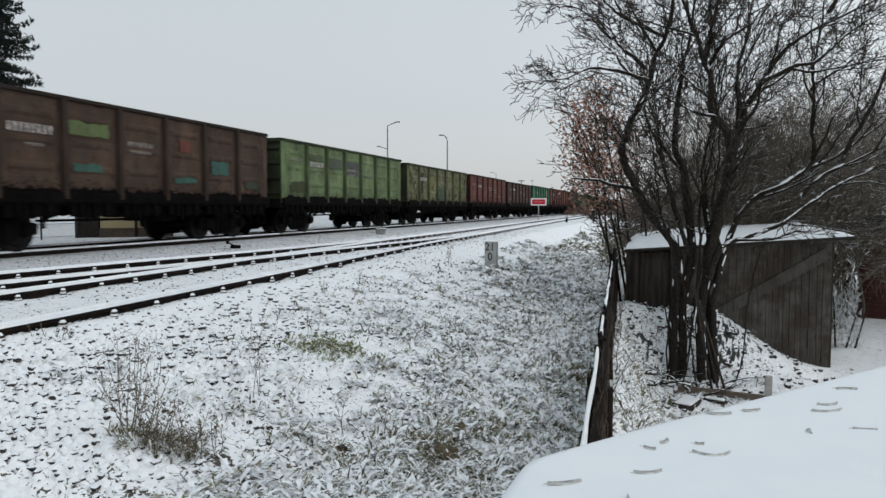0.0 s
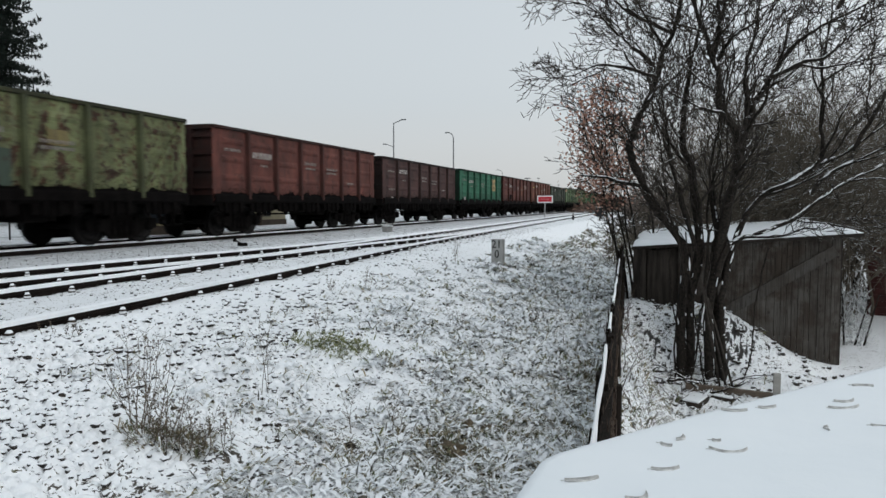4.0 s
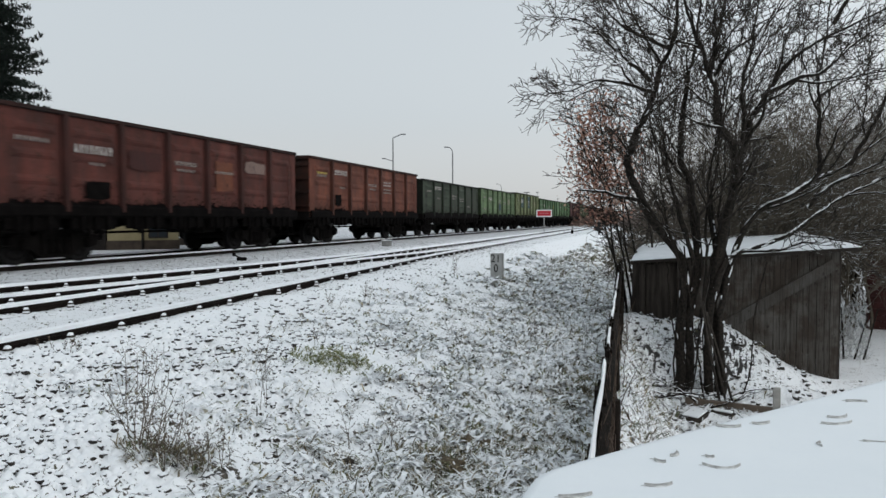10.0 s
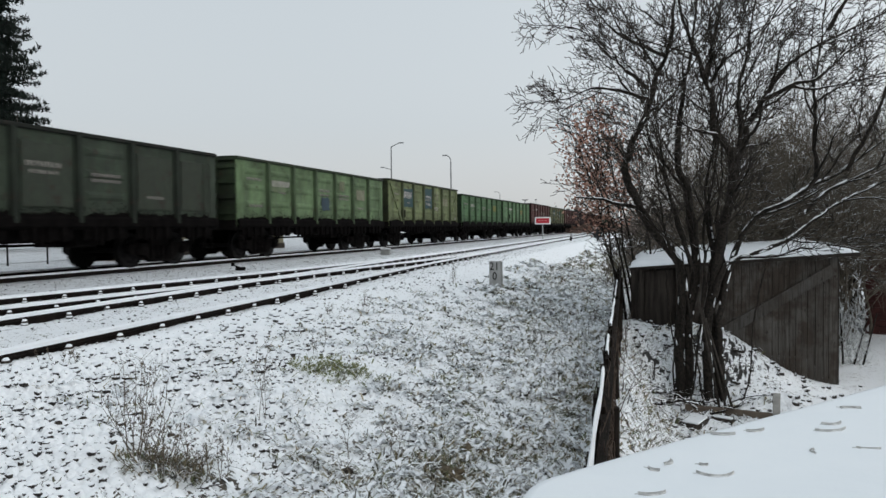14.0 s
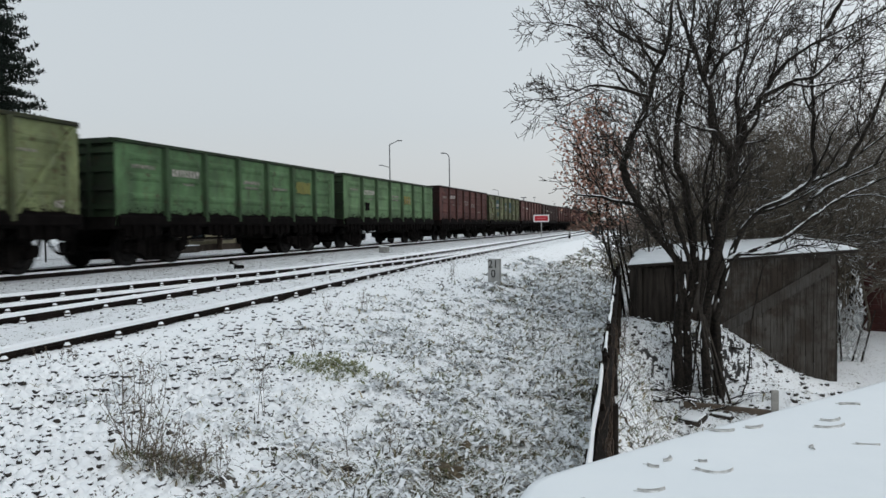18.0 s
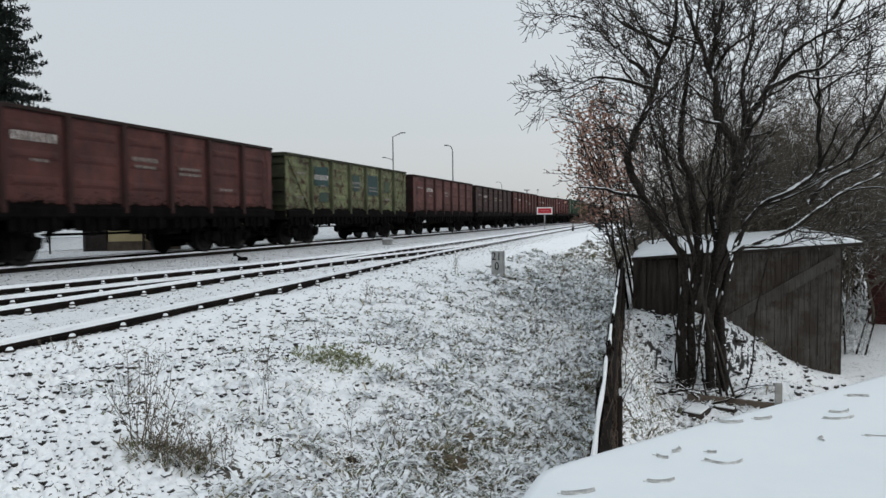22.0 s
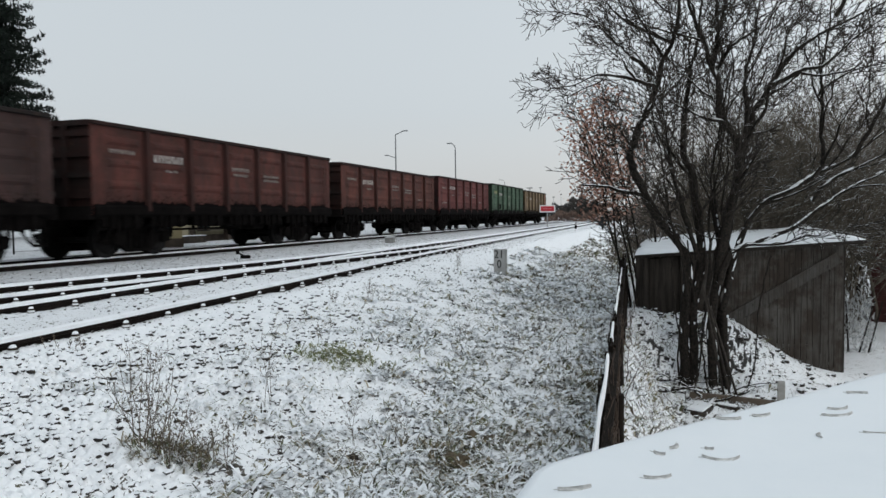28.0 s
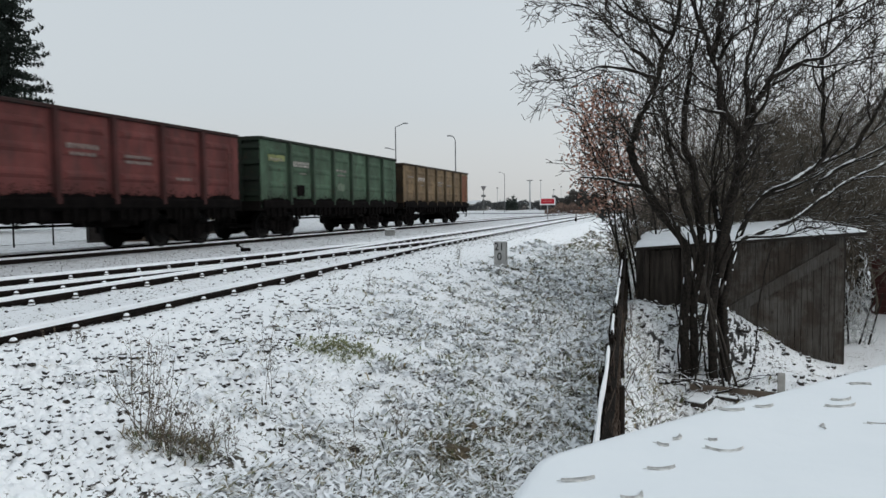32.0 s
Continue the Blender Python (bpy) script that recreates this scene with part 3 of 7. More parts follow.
def under_meshes():
    out = {}
    bm = bmesh.new()
    box(bm, -1.45, 1.45, -BODY_L / 2, BODY_L / 2, 1.24, 1.30)
    box(bm, -0.24, 0.24, -BODY_L / 2 - 0.1, BODY_L / 2 + 0.1, 0.84, 1.24)
    for y in (-4.32, 4.32):
        prism(bm, ((-1.45, 1.24), (1.45, 1.24), (1.42, 1.10), (0.5, 0.92), (-0.5, 0.92), (-1.42, 1.10)), "y", y - 0.18, y + 0.18)
    for y in (-2.5, -0.9, 0.9, 2.5):
        prism(bm, ((-1.45, 1.24), (1.45, 1.24), (1.42, 1.12), (0.4, 1.0), (-0.4, 1.0), (-1.42, 1.12)), "y", y - 0.05, y + 0.05)
    for y in (-BODY_L / 2, BODY_L / 2):
        box(bm, -1.5, 1.5, y - 0.12, y + 0.12, 1.0, 1.32)
    out["underframe"] = mesh_of(bm, "underframe")
    bm = bmesh.new()
    prism(bm, ((0.0, 1.36), (0.10, 1.36), (0.145, 1.30), (0.145, 1.12), (0.03, 1.04), (0.0, 1.04)), "y", -BODY_L / 2, BODY_L / 2)
    out["sill"] = mesh_of(bm, "sill")
    # a bottom hatch with hinges and lock
    bm = bmesh.new()
    prism(bm, ((0.0, 1.22), (0.06, 1.22), (0.08, 0.83), (0.03, 0.79)), "y", -0.72, 0.72)
    for y in (-0.42, 0.0, 0.42):
        box(bm, 0.03, 0.15, y - 0.07, y + 0.07, 0.76, 1.24, bevel=0.015)
    box(bm, 0.05, 0.12, -0.24, -0.16, 0.66, 1.12)
    out["hatch"] = mesh_of(bm, "hatch")
    # bogie
    bm = bmesh.new()
    prism(bm, ((-1.30, 0.62), (-1.22, 0.66), (-0.62, 0.66), (-0.46, 0.80), (0.46, 0.80), (0.62, 0.66), (1.22, 0.66), (1.30, 0.62), (1.26, 0.40), (1.10, 0.36), (0.74, 0.36), (0.62, 0.28), (0.42, 0.14), (-0.42, 0.14), (-0.62, 0.28), (-0.74, 0.36), (-1.10, 0.36), (-1.26, 0.40)), "x", -0.08, 0.08)
    for y in (-0.925, 0.925):
        cyl(bm, (0.06, y, 0.475), (0.16, y, 0.475), 0.15, 0.12, 12)
        cyl(bm, (0.16, y, 0.475), (0.19, y, 0.475), 0.09, 0.08, 8)
    for y in (-0.22, 0.0, 0.22):
        cyl(bm, (0.10, y, 0.24), (0.10, y, 0.60), 0.085, 0.085, 9)
    box(bm, 0.06, 0.15, -0.46, -0.34, 0.22, 0.72, bevel=0.02)
    box(bm, 0.06, 0.15, 0.34, 0.46, 0.22, 0.72, bevel=0.02)
    out["side_frame"] = mesh_of(bm, "side_frame")
    bm = bmesh.new()
    box(bm, -1.05, 1.05, -0.22, 0.22, 0.50, 0.86, bevel=0.04)
    cyl(bm, (0, 0, 0.80), (0, 0, 0.95), 0.3, 0.3, 12)
    for y in (-0.55, 0.55):
        box(bm, -0.9, 0.9, y - 0.05, y + 0.05, 0.30, 0.42)
    out["bolster"] = mesh_of(bm, "bolster")
    bm = bmesh.new()
    cyl(bm, (-1.05, 0, 0), (1.05, 0, 0), 0.075, 0.075, 8)
    for sx in (-1, 1):
        cyl(bm, (sx * 0.735, 0, 0), (sx * 0.86, 0, 0), 0.475, 0.47, 22)
        cyl(bm, (sx * 0.70, 0, 0), (sx * 0.735, 0, 0), 0.505, 0.50, 22)
        cyl(bm, (sx * 0.86, 0, 0), (sx * 0.89, 0, 0), 0.36, 0.30, 16)
        for k in range(6):
            a = k * 1.0472
            cyl(bm, (sx * 0.88, 0.22 * math.cos(a), 0.22 * math.sin(a)), (sx * 0.902, 0.22 * math.cos(a), 0.22 * math.sin(a)), 0.03, 0.025, 5)
    out["wheelset"] = mesh_of(bm, "wheelset")
    bm = bmesh.new()
    box(bm, -0.12, 0.12, 0, 0.40, 0.95, 1.17, bevel=0.02)
    prism(bm, ((-0.20, 0.38), (0.20, 0.38), (0.24, 0.55), (0.10, 0.66), (0.0, 0.58), (-0.16, 0.62), (-0.24, 0.50)), "z", 0.88, 1.22)
    out["coupler"] = mesh_of(bm, "coupler")
    bm = bmesh.new()
    cyl(bm, (0.95, -0.75, 0.95), (0.95, 0.55, 0.95), 0.21, 0.21, 14)
    box(bm, 0.7, 1.2, -0.5, -0.42, 1.0, 1.24)
    box(bm, 0.7, 1.2, 0.3, 0.38, 1.0, 1.24)
    box(bm, 0.55, 0.75, -2.6, 2.4, 0.66, 0.72)
    box(bm, 0.62, 0.68, -2.5, -2.42, 0.5, 1.2)
    box(bm, -0.1, 1.25, 1.1, 1.75, 0.62, 1.2, bevel=0.04)
    out["air_tank"] = mesh_of(bm, "air_tank")
    bm = bmesh.new()
    for y in (-0.18, 0.18):
        box(bm, -0.02, 0.02, y - 0.015, y + 0.015, 0.42, 1.15)
    for z in (0.45, 0.75, 1.0):
        box(bm, -0.05, 0.05, -0.19, 0.19, z, z + 0.025)
    out["step"] = mesh_of(bm, "step")
    bm = bmesh.new()
    for k in range(9):
        t0, t1 = k / 9, (k + 1) / 9
        f = lambda t: Vector((0.35 * (1 - 2 * abs(t - 0.5)) * 0.2, -0.55 + 1.1 * t, 1.0 - 0.62 * math.sin(3.1416 * t)))
        cyl(bm, f(t0), f(t1), 0.028, 0.028, 6)
    out["brake_hose"] = mesh_of(bm, "brake_hose")
    bm = bmesh.new()
    for k in range(5):
        box(bm, 0, 0.012, -0.12, 0.12, 0.30 * k, 0.30 * k + 0.025)
    for y in (-0.13, 0.13):
        box(bm, 0, 0.02, y - 0.012, y + 0.012, -0.1, 1.35)
    out["ladder"] = mesh_of(bm, "ladder")
    return out


UNDER = under_meshes()
BODY = {}
BAR_MESH = {}


def bar_mesh(w, h, kind):
    """A run of unreadable characters as short upright bars, or one plain plate."""
    key = (round(w, 2), round(h, 2), kind)
    if key not in BAR_MESH:
        bm = bmesh.new()
        if kind == "plate" and min(w, h) > 0.12:
            # a patch brushed on by hand: its edge wanders
            rr = random.Random(int(w * 100) * 37 + int(h * 100))
            rim = []
            for (y0, z0), (y1, z1) in zip(((-1, -1), (1, -1), (1, 1), (-1, 1)), ((1, -1), (1, 1), (-1, 1), (-1, -1))):
                for k in range(7):
                    u = k / 7
                    rim.append((w / 2 * (y0 + (y1 - y0) * u) + rr.gauss(0, 0.018), h / 2 * (z0 + (z1 - z0) * u) + rr.gauss(0, 0.018)))
            prism(bm, rim, "x", 0, 0.004)
        elif kind == "plate":
            box(bm, 0, 0.004, -w / 2, w / 2, -h / 2, h / 2)
        else:
            n = max(2, int(w / (h * 0.75)))
            for i in range(n):
                y = -w / 2 + (i + 0.1) * w / n
                box(bm, 0, 0.004, y, y + 0.50 * w / n, -h / 2, h / 2)
        BAR_MESH[key] = mesh_of(bm, "marking")
    return BAR_MESH[key]


PAINT_PATCH = {}


def patch_paint(c):
    if c not in PAINT_PATCH:
        PAINT_PATCH[c] = wagon_paint("touched_up_paint", c, 0.3, 0.2)
    return PAINT_PATCH[c]


def gondola(m, paint, chord, sooty, top, braced, label, marks):
    """One four-axle open wagon; its origin is at rail height under its middle."""
    if top not in BODY:
        BODY[top] = wagon_meshes(top)
    B = BODY[top]
    w = empty("gondola_wagon", m, label, "freight wagon", "wagons of the passing train")
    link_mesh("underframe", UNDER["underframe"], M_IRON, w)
    for sx in (1, -1):
        flip = Matrix.Diagonal((sx, 1, 1, 1))
        def side(name, me, mat, loc, lab=""):
            o = link_mesh(name, me, mat, w, lab)
            o.matrix_local = Matrix.Translation(loc) @ flip
            return o
        side("side_wall", B["side_wall"], paint, (sx * 1.48, 0, 0))
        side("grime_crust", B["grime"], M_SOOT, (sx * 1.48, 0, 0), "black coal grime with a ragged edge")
        # chord colour darkened for the shade along its underside as well as dirt
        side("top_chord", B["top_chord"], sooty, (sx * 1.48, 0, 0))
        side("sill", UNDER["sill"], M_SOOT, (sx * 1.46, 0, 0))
        for i, y in enumerate(B["posts"]):
            if i in (0, 7):
                o = side("corner_post", B["corner_post"], paint, (sx * 1.46, y, 0))
                if i == 7:
                    o.matrix_local = Matrix.Translation((sx * 1.46, y, 0)) @ Matrix.Diagonal((sx, -1, 1, 1))
            else:
                # posts take the darker paint copy: their shaded sides are put into the colour
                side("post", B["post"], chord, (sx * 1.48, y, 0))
        for i in range(7):
            y = (B["posts"][i] + B["posts"][i + 1]) / 2
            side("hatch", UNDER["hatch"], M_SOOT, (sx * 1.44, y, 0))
        if braced:
            side("brace", B["brace"], paint, (sx * 1.48, B["posts"][0], 0))
            o = side("brace", B["brace"], paint, (sx * 1.48, 0, 0))
            o.matrix_local = Matrix.Translation((sx * 1.48, B["posts"][7], 0)) @ Matrix.Diagonal((sx, -1, 1, 1))
    for sy in (-1, 1):
        # end colour holds both coal dirt and the shade between wagons
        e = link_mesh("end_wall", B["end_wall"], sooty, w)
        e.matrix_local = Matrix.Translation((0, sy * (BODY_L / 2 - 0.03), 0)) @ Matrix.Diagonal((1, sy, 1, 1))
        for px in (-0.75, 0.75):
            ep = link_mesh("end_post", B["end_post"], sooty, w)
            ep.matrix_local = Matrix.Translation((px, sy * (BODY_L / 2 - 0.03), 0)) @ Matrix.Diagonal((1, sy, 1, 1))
        c = link_mesh("coupler", UNDER["coupler"], M_IRON, w)
        c.matrix_local = Matrix.Translation((0, sy * (BODY_L / 2 + 0.02), 0)) @ Matrix.Diagonal((sy, sy, 1, 1))
        st = link_mesh("step", UNDER["step"], M_IRON, w)
        st.matrix_local = pose(1.46, sy * (BODY_L / 2 - 0.35), 0)
        ld = link_mesh("ladder", UNDER["ladder"], paint, w)
        ld.matrix_local = pose(1.585, sy * (BODY_L / 2 - 0.55), 1.6) if sy > 0 else pose(-1.61, sy * (BODY_L / 2 - 0.55), 1.6)
        g = new("bogie")
        g.empty_display_size = 0.2
        g.parent = w
        g.matrix_local = pose(0, sy * 4.325, 0)
        link_mesh("bolster", UNDER["bolster"], M_IRON, g)
        for sx in (-1, 1):
            f = link_mesh("side_frame", UNDER["side_frame"], M_IRON, g)
            f.matrix_local = Matrix.Translation((sx * 1.02, 0, 0)) @ Matrix.Diagonal((sx, 1, 1, 1))
        for yy in (-0.925, 0.925):
            ws = link_mesh("wheelset", UNDER["wheelset"], M_WHEEL, g)
            ws.matrix_local = pose(0, yy, 0.475)
            WHEELSETS.append((ws, yy))
    hose = link_mesh("brake_hose", UNDER["brake_hose"], M_IRON, w)
    hose.matrix_local = pose(0.35, BODY_L / 2 + 0.58, 0)
    link_mesh("air_tank", UNDER["air_tank"], M_IRON, w)
    P = B["posts"]
    for kind, panel, fy, fz, bw, bh, colour in marks:
        y = P[panel] + (P[panel + 1] - P[panel]) * fy
        z = 1.30 + (top - 1.4) * fz
        mat = {"w": M_MARK, "f": M_MARK_F, "y": M_MARK_Y, "k": M_SOOT}.get(colour) if isinstance(colour, str) else patch_paint(colour)
        o = link_mesh("marking" if kind == "bars" else "painted_plate", bar_mesh(bw, bh, kind), mat, w)
        o.matrix_local = pose(1.543 if kind == "plate" else 1.547, y, z)
    return w


WHEELSETS = []
NUMBER_AT = {8: 0.82, 19: 0.72, 13: 0.74, 4: 0.72, 7: 0.8}
SMALL = [("bars", 0, 0.5, 0.70, 0.9, 0.10, "f"), ("bars", 3, 0.45, 0.62, 1.0, 0.12, "f"), ("bars", 3, 0.45, 0.53, 0.8, 0.08, "f"),
         ("bars", 1, 0.55, 0.5, 0.5, 0.07, "f"), ("bars", 4, 0.5, 0.55, 1.0, 0.08, "f"), ("bars", 4, 0.5, 0.48, 1.0, 0.08, "f"),
         ("bars", 5, 0.5, 0.3, 0.7, 0.08, "f"), ("bars", 0, 0.55, 0.25, 0.8, 0.08, "f")]
TEAL, BLUE, LIME = (0.055, 0.15, 0.12), (0.048, 0.105, 0.110), (0.15, 0.20, 0.075)
# colour of the paint, height over the rail, braced ends, words, rust, dirt, painted plates
TRAIN = [
    ((0.100, 0.060, 0.040), 3.56, False, "dark brown open wagon with green and teal touched-up patches", 0.5, 0.5,
     [("plate", 2, 0.45, 0.72, 1.3, 0.32, LIME), ("plate", 2, 0.4, 0.30, 0.9, 0.18, TEAL), ("plate", 4, 0.5, 0.66, 0.5, 0.3, (0.2, 0.06, 0.04)), ("plate", 4, 0.5, 0.22, 1.0, 0.16, TEAL), ("plate", 5, 0.45, 0.42, 0.9, 0.42, TEAL), ("plate", 6, 0.5, 0.2, 0.9, 0.2, (0.06, 0.075, 0.05))]),
    ((0.170, 0.240, 0.105), 3.53, False, "faded olive-green open freight wagon", 0.3, 0.3,
     [("plate", 2, 0.5, 0.72, 1.3, 0.42, (0.11, 0.13, 0.09)), ("plate", 3, 0.5, 0.66, 1.3, 0.6, (0.10, 0.115, 0.10)), ("plate", 1, 0.45, 0.78, 1.1, 0.25, (0.10, 0.14, 0.07)), ("plate", 0, 0.6, 0.22, 1.1, 0.4, (0.07, 0.08, 0.035)), ("plate", 5, 0.5, 0.25, 0.5, 0.35, (0.16, 0.2, 0.1))]),
    ((0.190, 0.215, 0.095), 3.45, True, "weathered yellow-green open wagon with rust blotches and diagonal braces", 0.85, 0.5,
     [("plate", 1, 0.3, 0.55, 0.55, 1.1, (0.05, 0.03, 0.02)), ("plate", 3, 0.55, 0.25, 0.9, 0.8, (0.07, 0.1, 0.075)), ("plate", 2, 0.4, 0.62, 0.8, 0.5, (0.22, 0.19, 0.07)), ("plate", 3, 0.45, 0.7, 0.3, 0.5, (0.25, 0.2, 0.08)), ("plate", 4, 0.5, 0.6, 0.6, 0.35, (0.25, 0.2, 0.08))]),
    ((0.170, 0.055, 0.042), 3.46, False, "brick-red open freight wagon", 0.4, 0.4, []),
    ((0.090, 0.042, 0.038), 3.39, False, "dark maroon open freight wagon", 0.4, 0.5, [("plate", 0, 0.6, 0.03, 0.3, 0.1, "w")]),
    ((0.032, 0.165, 0.095), 3.45, False, "bright green open wagon with a cream emblem plate", 0.15, 0.25, [("plate", 5, 0.5, 0.62, 0.95, 0.95, (0.50, 0.36, 0.16)), ("bars", 5, 0.5, 0.7, 0.7, 0.12, (0.03, 0.1, 0.05)), ("bars", 5, 0.5, 0.52, 0.75, 0.14, (0.05, 0.03, 0.02)), ("plate", 0, 0.55, 0.07, 0.35, 0.25, "w")]),
    ((0.135, 0.040, 0.030), 3.49, False, "red-brown open wagon with darker painted plates", 0.3, 0.4, [("plate", 2, 0.5, 0.6, 1.2, 0.5, (0.08, 0.025, 0.022)), ("plate", 1, 0.55, 0.2, 0.8, 0.42, "k"), ("plate", 4, 0.5, 0.5, 0.9, 0.9, (0.22, 0.07, 0.035)), ("plate", 5, 0.5, 0.68, 1.2, 0.36, (0.3, 0.2, 0.17))]),
    ((0.190, 0.060, 0.036), 3.49, False, "orange-red open freight wagon", 0.2, 0.3, [("plate", 1, 0.35, 0.25, 0.6, 0.45, "k"), ("bars", 0, 0.5, 0.75, 0.9, 0.08, "y"), ("bars", 4, 0.5, 0.72, 1.0, 0.09, "w"), ("bars", 4, 0.5, 0.65, 1.0, 0.09, "w")]),
    ((0.055, 0.074, 0.050), 3.33, False, "dull grey-green open freight wagon", 0.2, 0.4, [("plate", 1, 0.45, 0.4, 1.3, 1.1, (0.058, 0.070, 0.049)), ("plate", 3, 0.5, 0.5, 1.4, 1.4, (0.055, 0.068, 0.048)), ("plate", 5, 0.5, 0.5, 1.4, 1.4, (0.055, 0.067, 0.047)), ("plate", 6, 0.5, 0.5, 1.4, 1.4, (0.056, 0.068, 0.048))]),
    ((0.165, 0.250, 0.120), 3.39, False, "light green open wagon with pale and blue patches", 0.25, 0.3, [("plate", 1, 0.4, 0.62, 1.0, 0.4, (0.2, 0.25, 0.14)), ("plate", 3, 0.5, 0.35, 0.7, 0.5, (0.06, 0.10, 0.13)), ("plate", 5, 0.5, 0.6, 0.9, 0.45, (0.3, 0.3, 0.2)), ("plate", 4, 0.4, 0.75, 0.5, 0.4, (0.22, 0.24, 0.14))]),
    ((0.205, 0.245, 0.110), 3.51, True, "tall yellow-green open wagon with blue patches and pale emblem", 0.45, 0.3,
     [("plate", 1, 0.5, 0.62, 1.6, 0.95, BLUE), ("plate", 3, 0.5, 0.66, 1.35, 1.15, BLUE), ("bars", 1, 0.5, 0.72, 1.2, 0.24, "w"), ("bars", 3, 0.5, 0.7, 1.0, 0.14, "w"), ("bars", 3, 0.5, 0.5, 0.7, 0.12, "w"), ("plate", 4, 0.5, 0.86, 0.34, 0.05, (0.36, 0.35, 0.24)), ("plate", 4, 0.46, 0.81, 0.50, 0.05, (0.36, 0.35, 0.24)), ("plate", 4, 0.44, 0.76, 0.50, 0.05, (0.36, 0.35, 0.24)), ("plate", 4, 0.47, 0.71, 0.44, 0.05, (0.36, 0.35, 0.24)), ("plate", 4, 0.53, 0.66, 0.40, 0.05, (0.36, 0.35, 0.24)), ("bars", 4, 0.35, 0.42, 0.9, 0.06, "w"), ("bars", 4, 0.35, 0.36, 0.8, 0.06, "w"), ("bars", 6, 0.25, 0.68, 0.5, 0.07, "f"), ("plate", 6, 0.72, 0.14, 0.2, 0.16, "w"), ("bars", 5, 0.45, 0.6, 1.1, 0.42, (0.40, 0.37, 0.26)), ("plate", 1, 0.1, 0.22, 0.6, 0.4, "k")]),
    ((0.100, 0.200, 0.088), 3.31, False, "grass-green open freight wagon", 0.3, 0.3, [("plate", 5, 0.5, 0.62, 1.1, 0.45, (0.22, 0.22, 0.05))]),
    ((0.130, 0.235, 0.110), 3.33, False, "clean light green open wagon with a yellow emblem", 0.12, 0.2, [("plate", 1, 0.35, 0.32, 0.5, 0.36, "k"), ("bars", 4, 0.5, 0.55, 1.1, 0.42, (0.42, 0.32, 0.05))]),
    ((0.116, 0.041, 0.035), 3.49, False, "maroon open freight wagon", 0.25, 0.4, []),
    ((0.190, 0.215, 0.105), 3.44, True, "mossy yellow open wagon with blue patches and peeling paint", 0.9, 0.45,
     [("plate", 1, 0.5, 0.68, 1.2, 0.75, (0.035, 0.085, 0.085)), ("plate", 3, 0.4, 0.62, 0.7, 0.7, (0.045, 0.09, 0.08)), ("plate", 4, 0.45, 0.6, 1.25, 0.9, (0.035, 0.08, 0.085)), ("plate", 5, 0.5, 0.6, 0.7, 0.5, (0.08, 0.11, 0.07)), ("plate", 1, 0.6, 0.28, 0.8, 0.4, (0.05, 0.09, 0.07))]),
    ((0.140, 0.055, 0.048), 3.39, False, "faded red-brown open freight wagon", 0.5, 0.35, [("plate", 2, 0.5, 0.45, 0.9, 0.9, (0.17, 0.07, 0.06)), ("plate", 0, 0.5, 0.72, 0.8, 0.6, (0.16, 0.05, 0.045))]),
    ((0.068, 0.036, 0.033), 3.35, False, "dark brown open freight wagon", 0.4, 0.5, []),
    ((0.114, 0.036, 0.028), 3.38, False, "brown-red open freight wagon", 0.35, 0.45, []),
    ((0.128, 0.040, 0.029), 3.31, False, "red-brown sooty open freight wagon", 0.35, 0.45, []),
    ((0.160, 0.044, 0.040), 3.41, False, "red open freight wagon with small white markings", 0.15, 0.25, []),
    ((0.075, 0.135, 0.085), 3.51, False, "sea-green open wagon with a pale yellow plate", 0.2, 0.25, [("plate", 0, 0.5, 0.72, 1.1, 0.22, (0.28, 0.32, 0.12)), ("plate", 1, 0.45, 0.2, 0.6, 0.4, "k"), ("plate", 3, 0.4, 0.3, 0.7, 0.3, (0.18, 0.24, 0.17))]),
    ((0.220, 0.150, 0.080), 3.39, False, "rusty tan open wagon with an orange end, last of the train", 0.35, 0.2, [("plate", 6, 0.5, 0.5, 1.4, 1.7, (0.24, 0.085, 0.04))]),
]
NUDGE = {1: -0.12, 5: 0.10, 14: -0.15, 2: -0.15, 10: -0.3, 11: -0.25, 12: -0.42, 19: -0.2}
WAGONS = []
for n, (c, top, braced, words, rust, dirt, plates) in enumerate(TRAIN):
    paint = wagon_paint("wagon_paint", c, dirt, rust)
    marks = [("bars", 1, 0.5, NUMBER_AT.get(n, 0.66), 1.25, 0.20, "w")] + SMALL[: 4 + n % 5] + plates
    # wall paint, then two darker copies with shade and grime in the colour
    WAGONS.append(gondola(pose(MAIN_X, 20 + PITCH * n, MAIN_Z), paint, wagon_paint("shaded_grimy_paint", tuple(v * 0.46 + 0.003 for v in c), 0.4, 0.3), wagon_paint("shaded_sooty_paint", tuple(v * 0.22 + 0.002 for v in c), 0.7, 0.3), top, braced, words, marks))


def leading_y(n, t):
    """Where the leading corner of wagon n stands at t seconds: the train runs towards the eye at about 8.3 m/s."""
    u = (t - 16) / 16
    s = -118.238 + PITCH * n - 132.0423 * u - 2.7708 * u**2 - 4.3383 * u**3 + 0.5812 * u**4 + 2.6736 * u**5 - 3.92
    return s + 0.42 + 0.025 * t + NUDGE.get(n, 0.0)


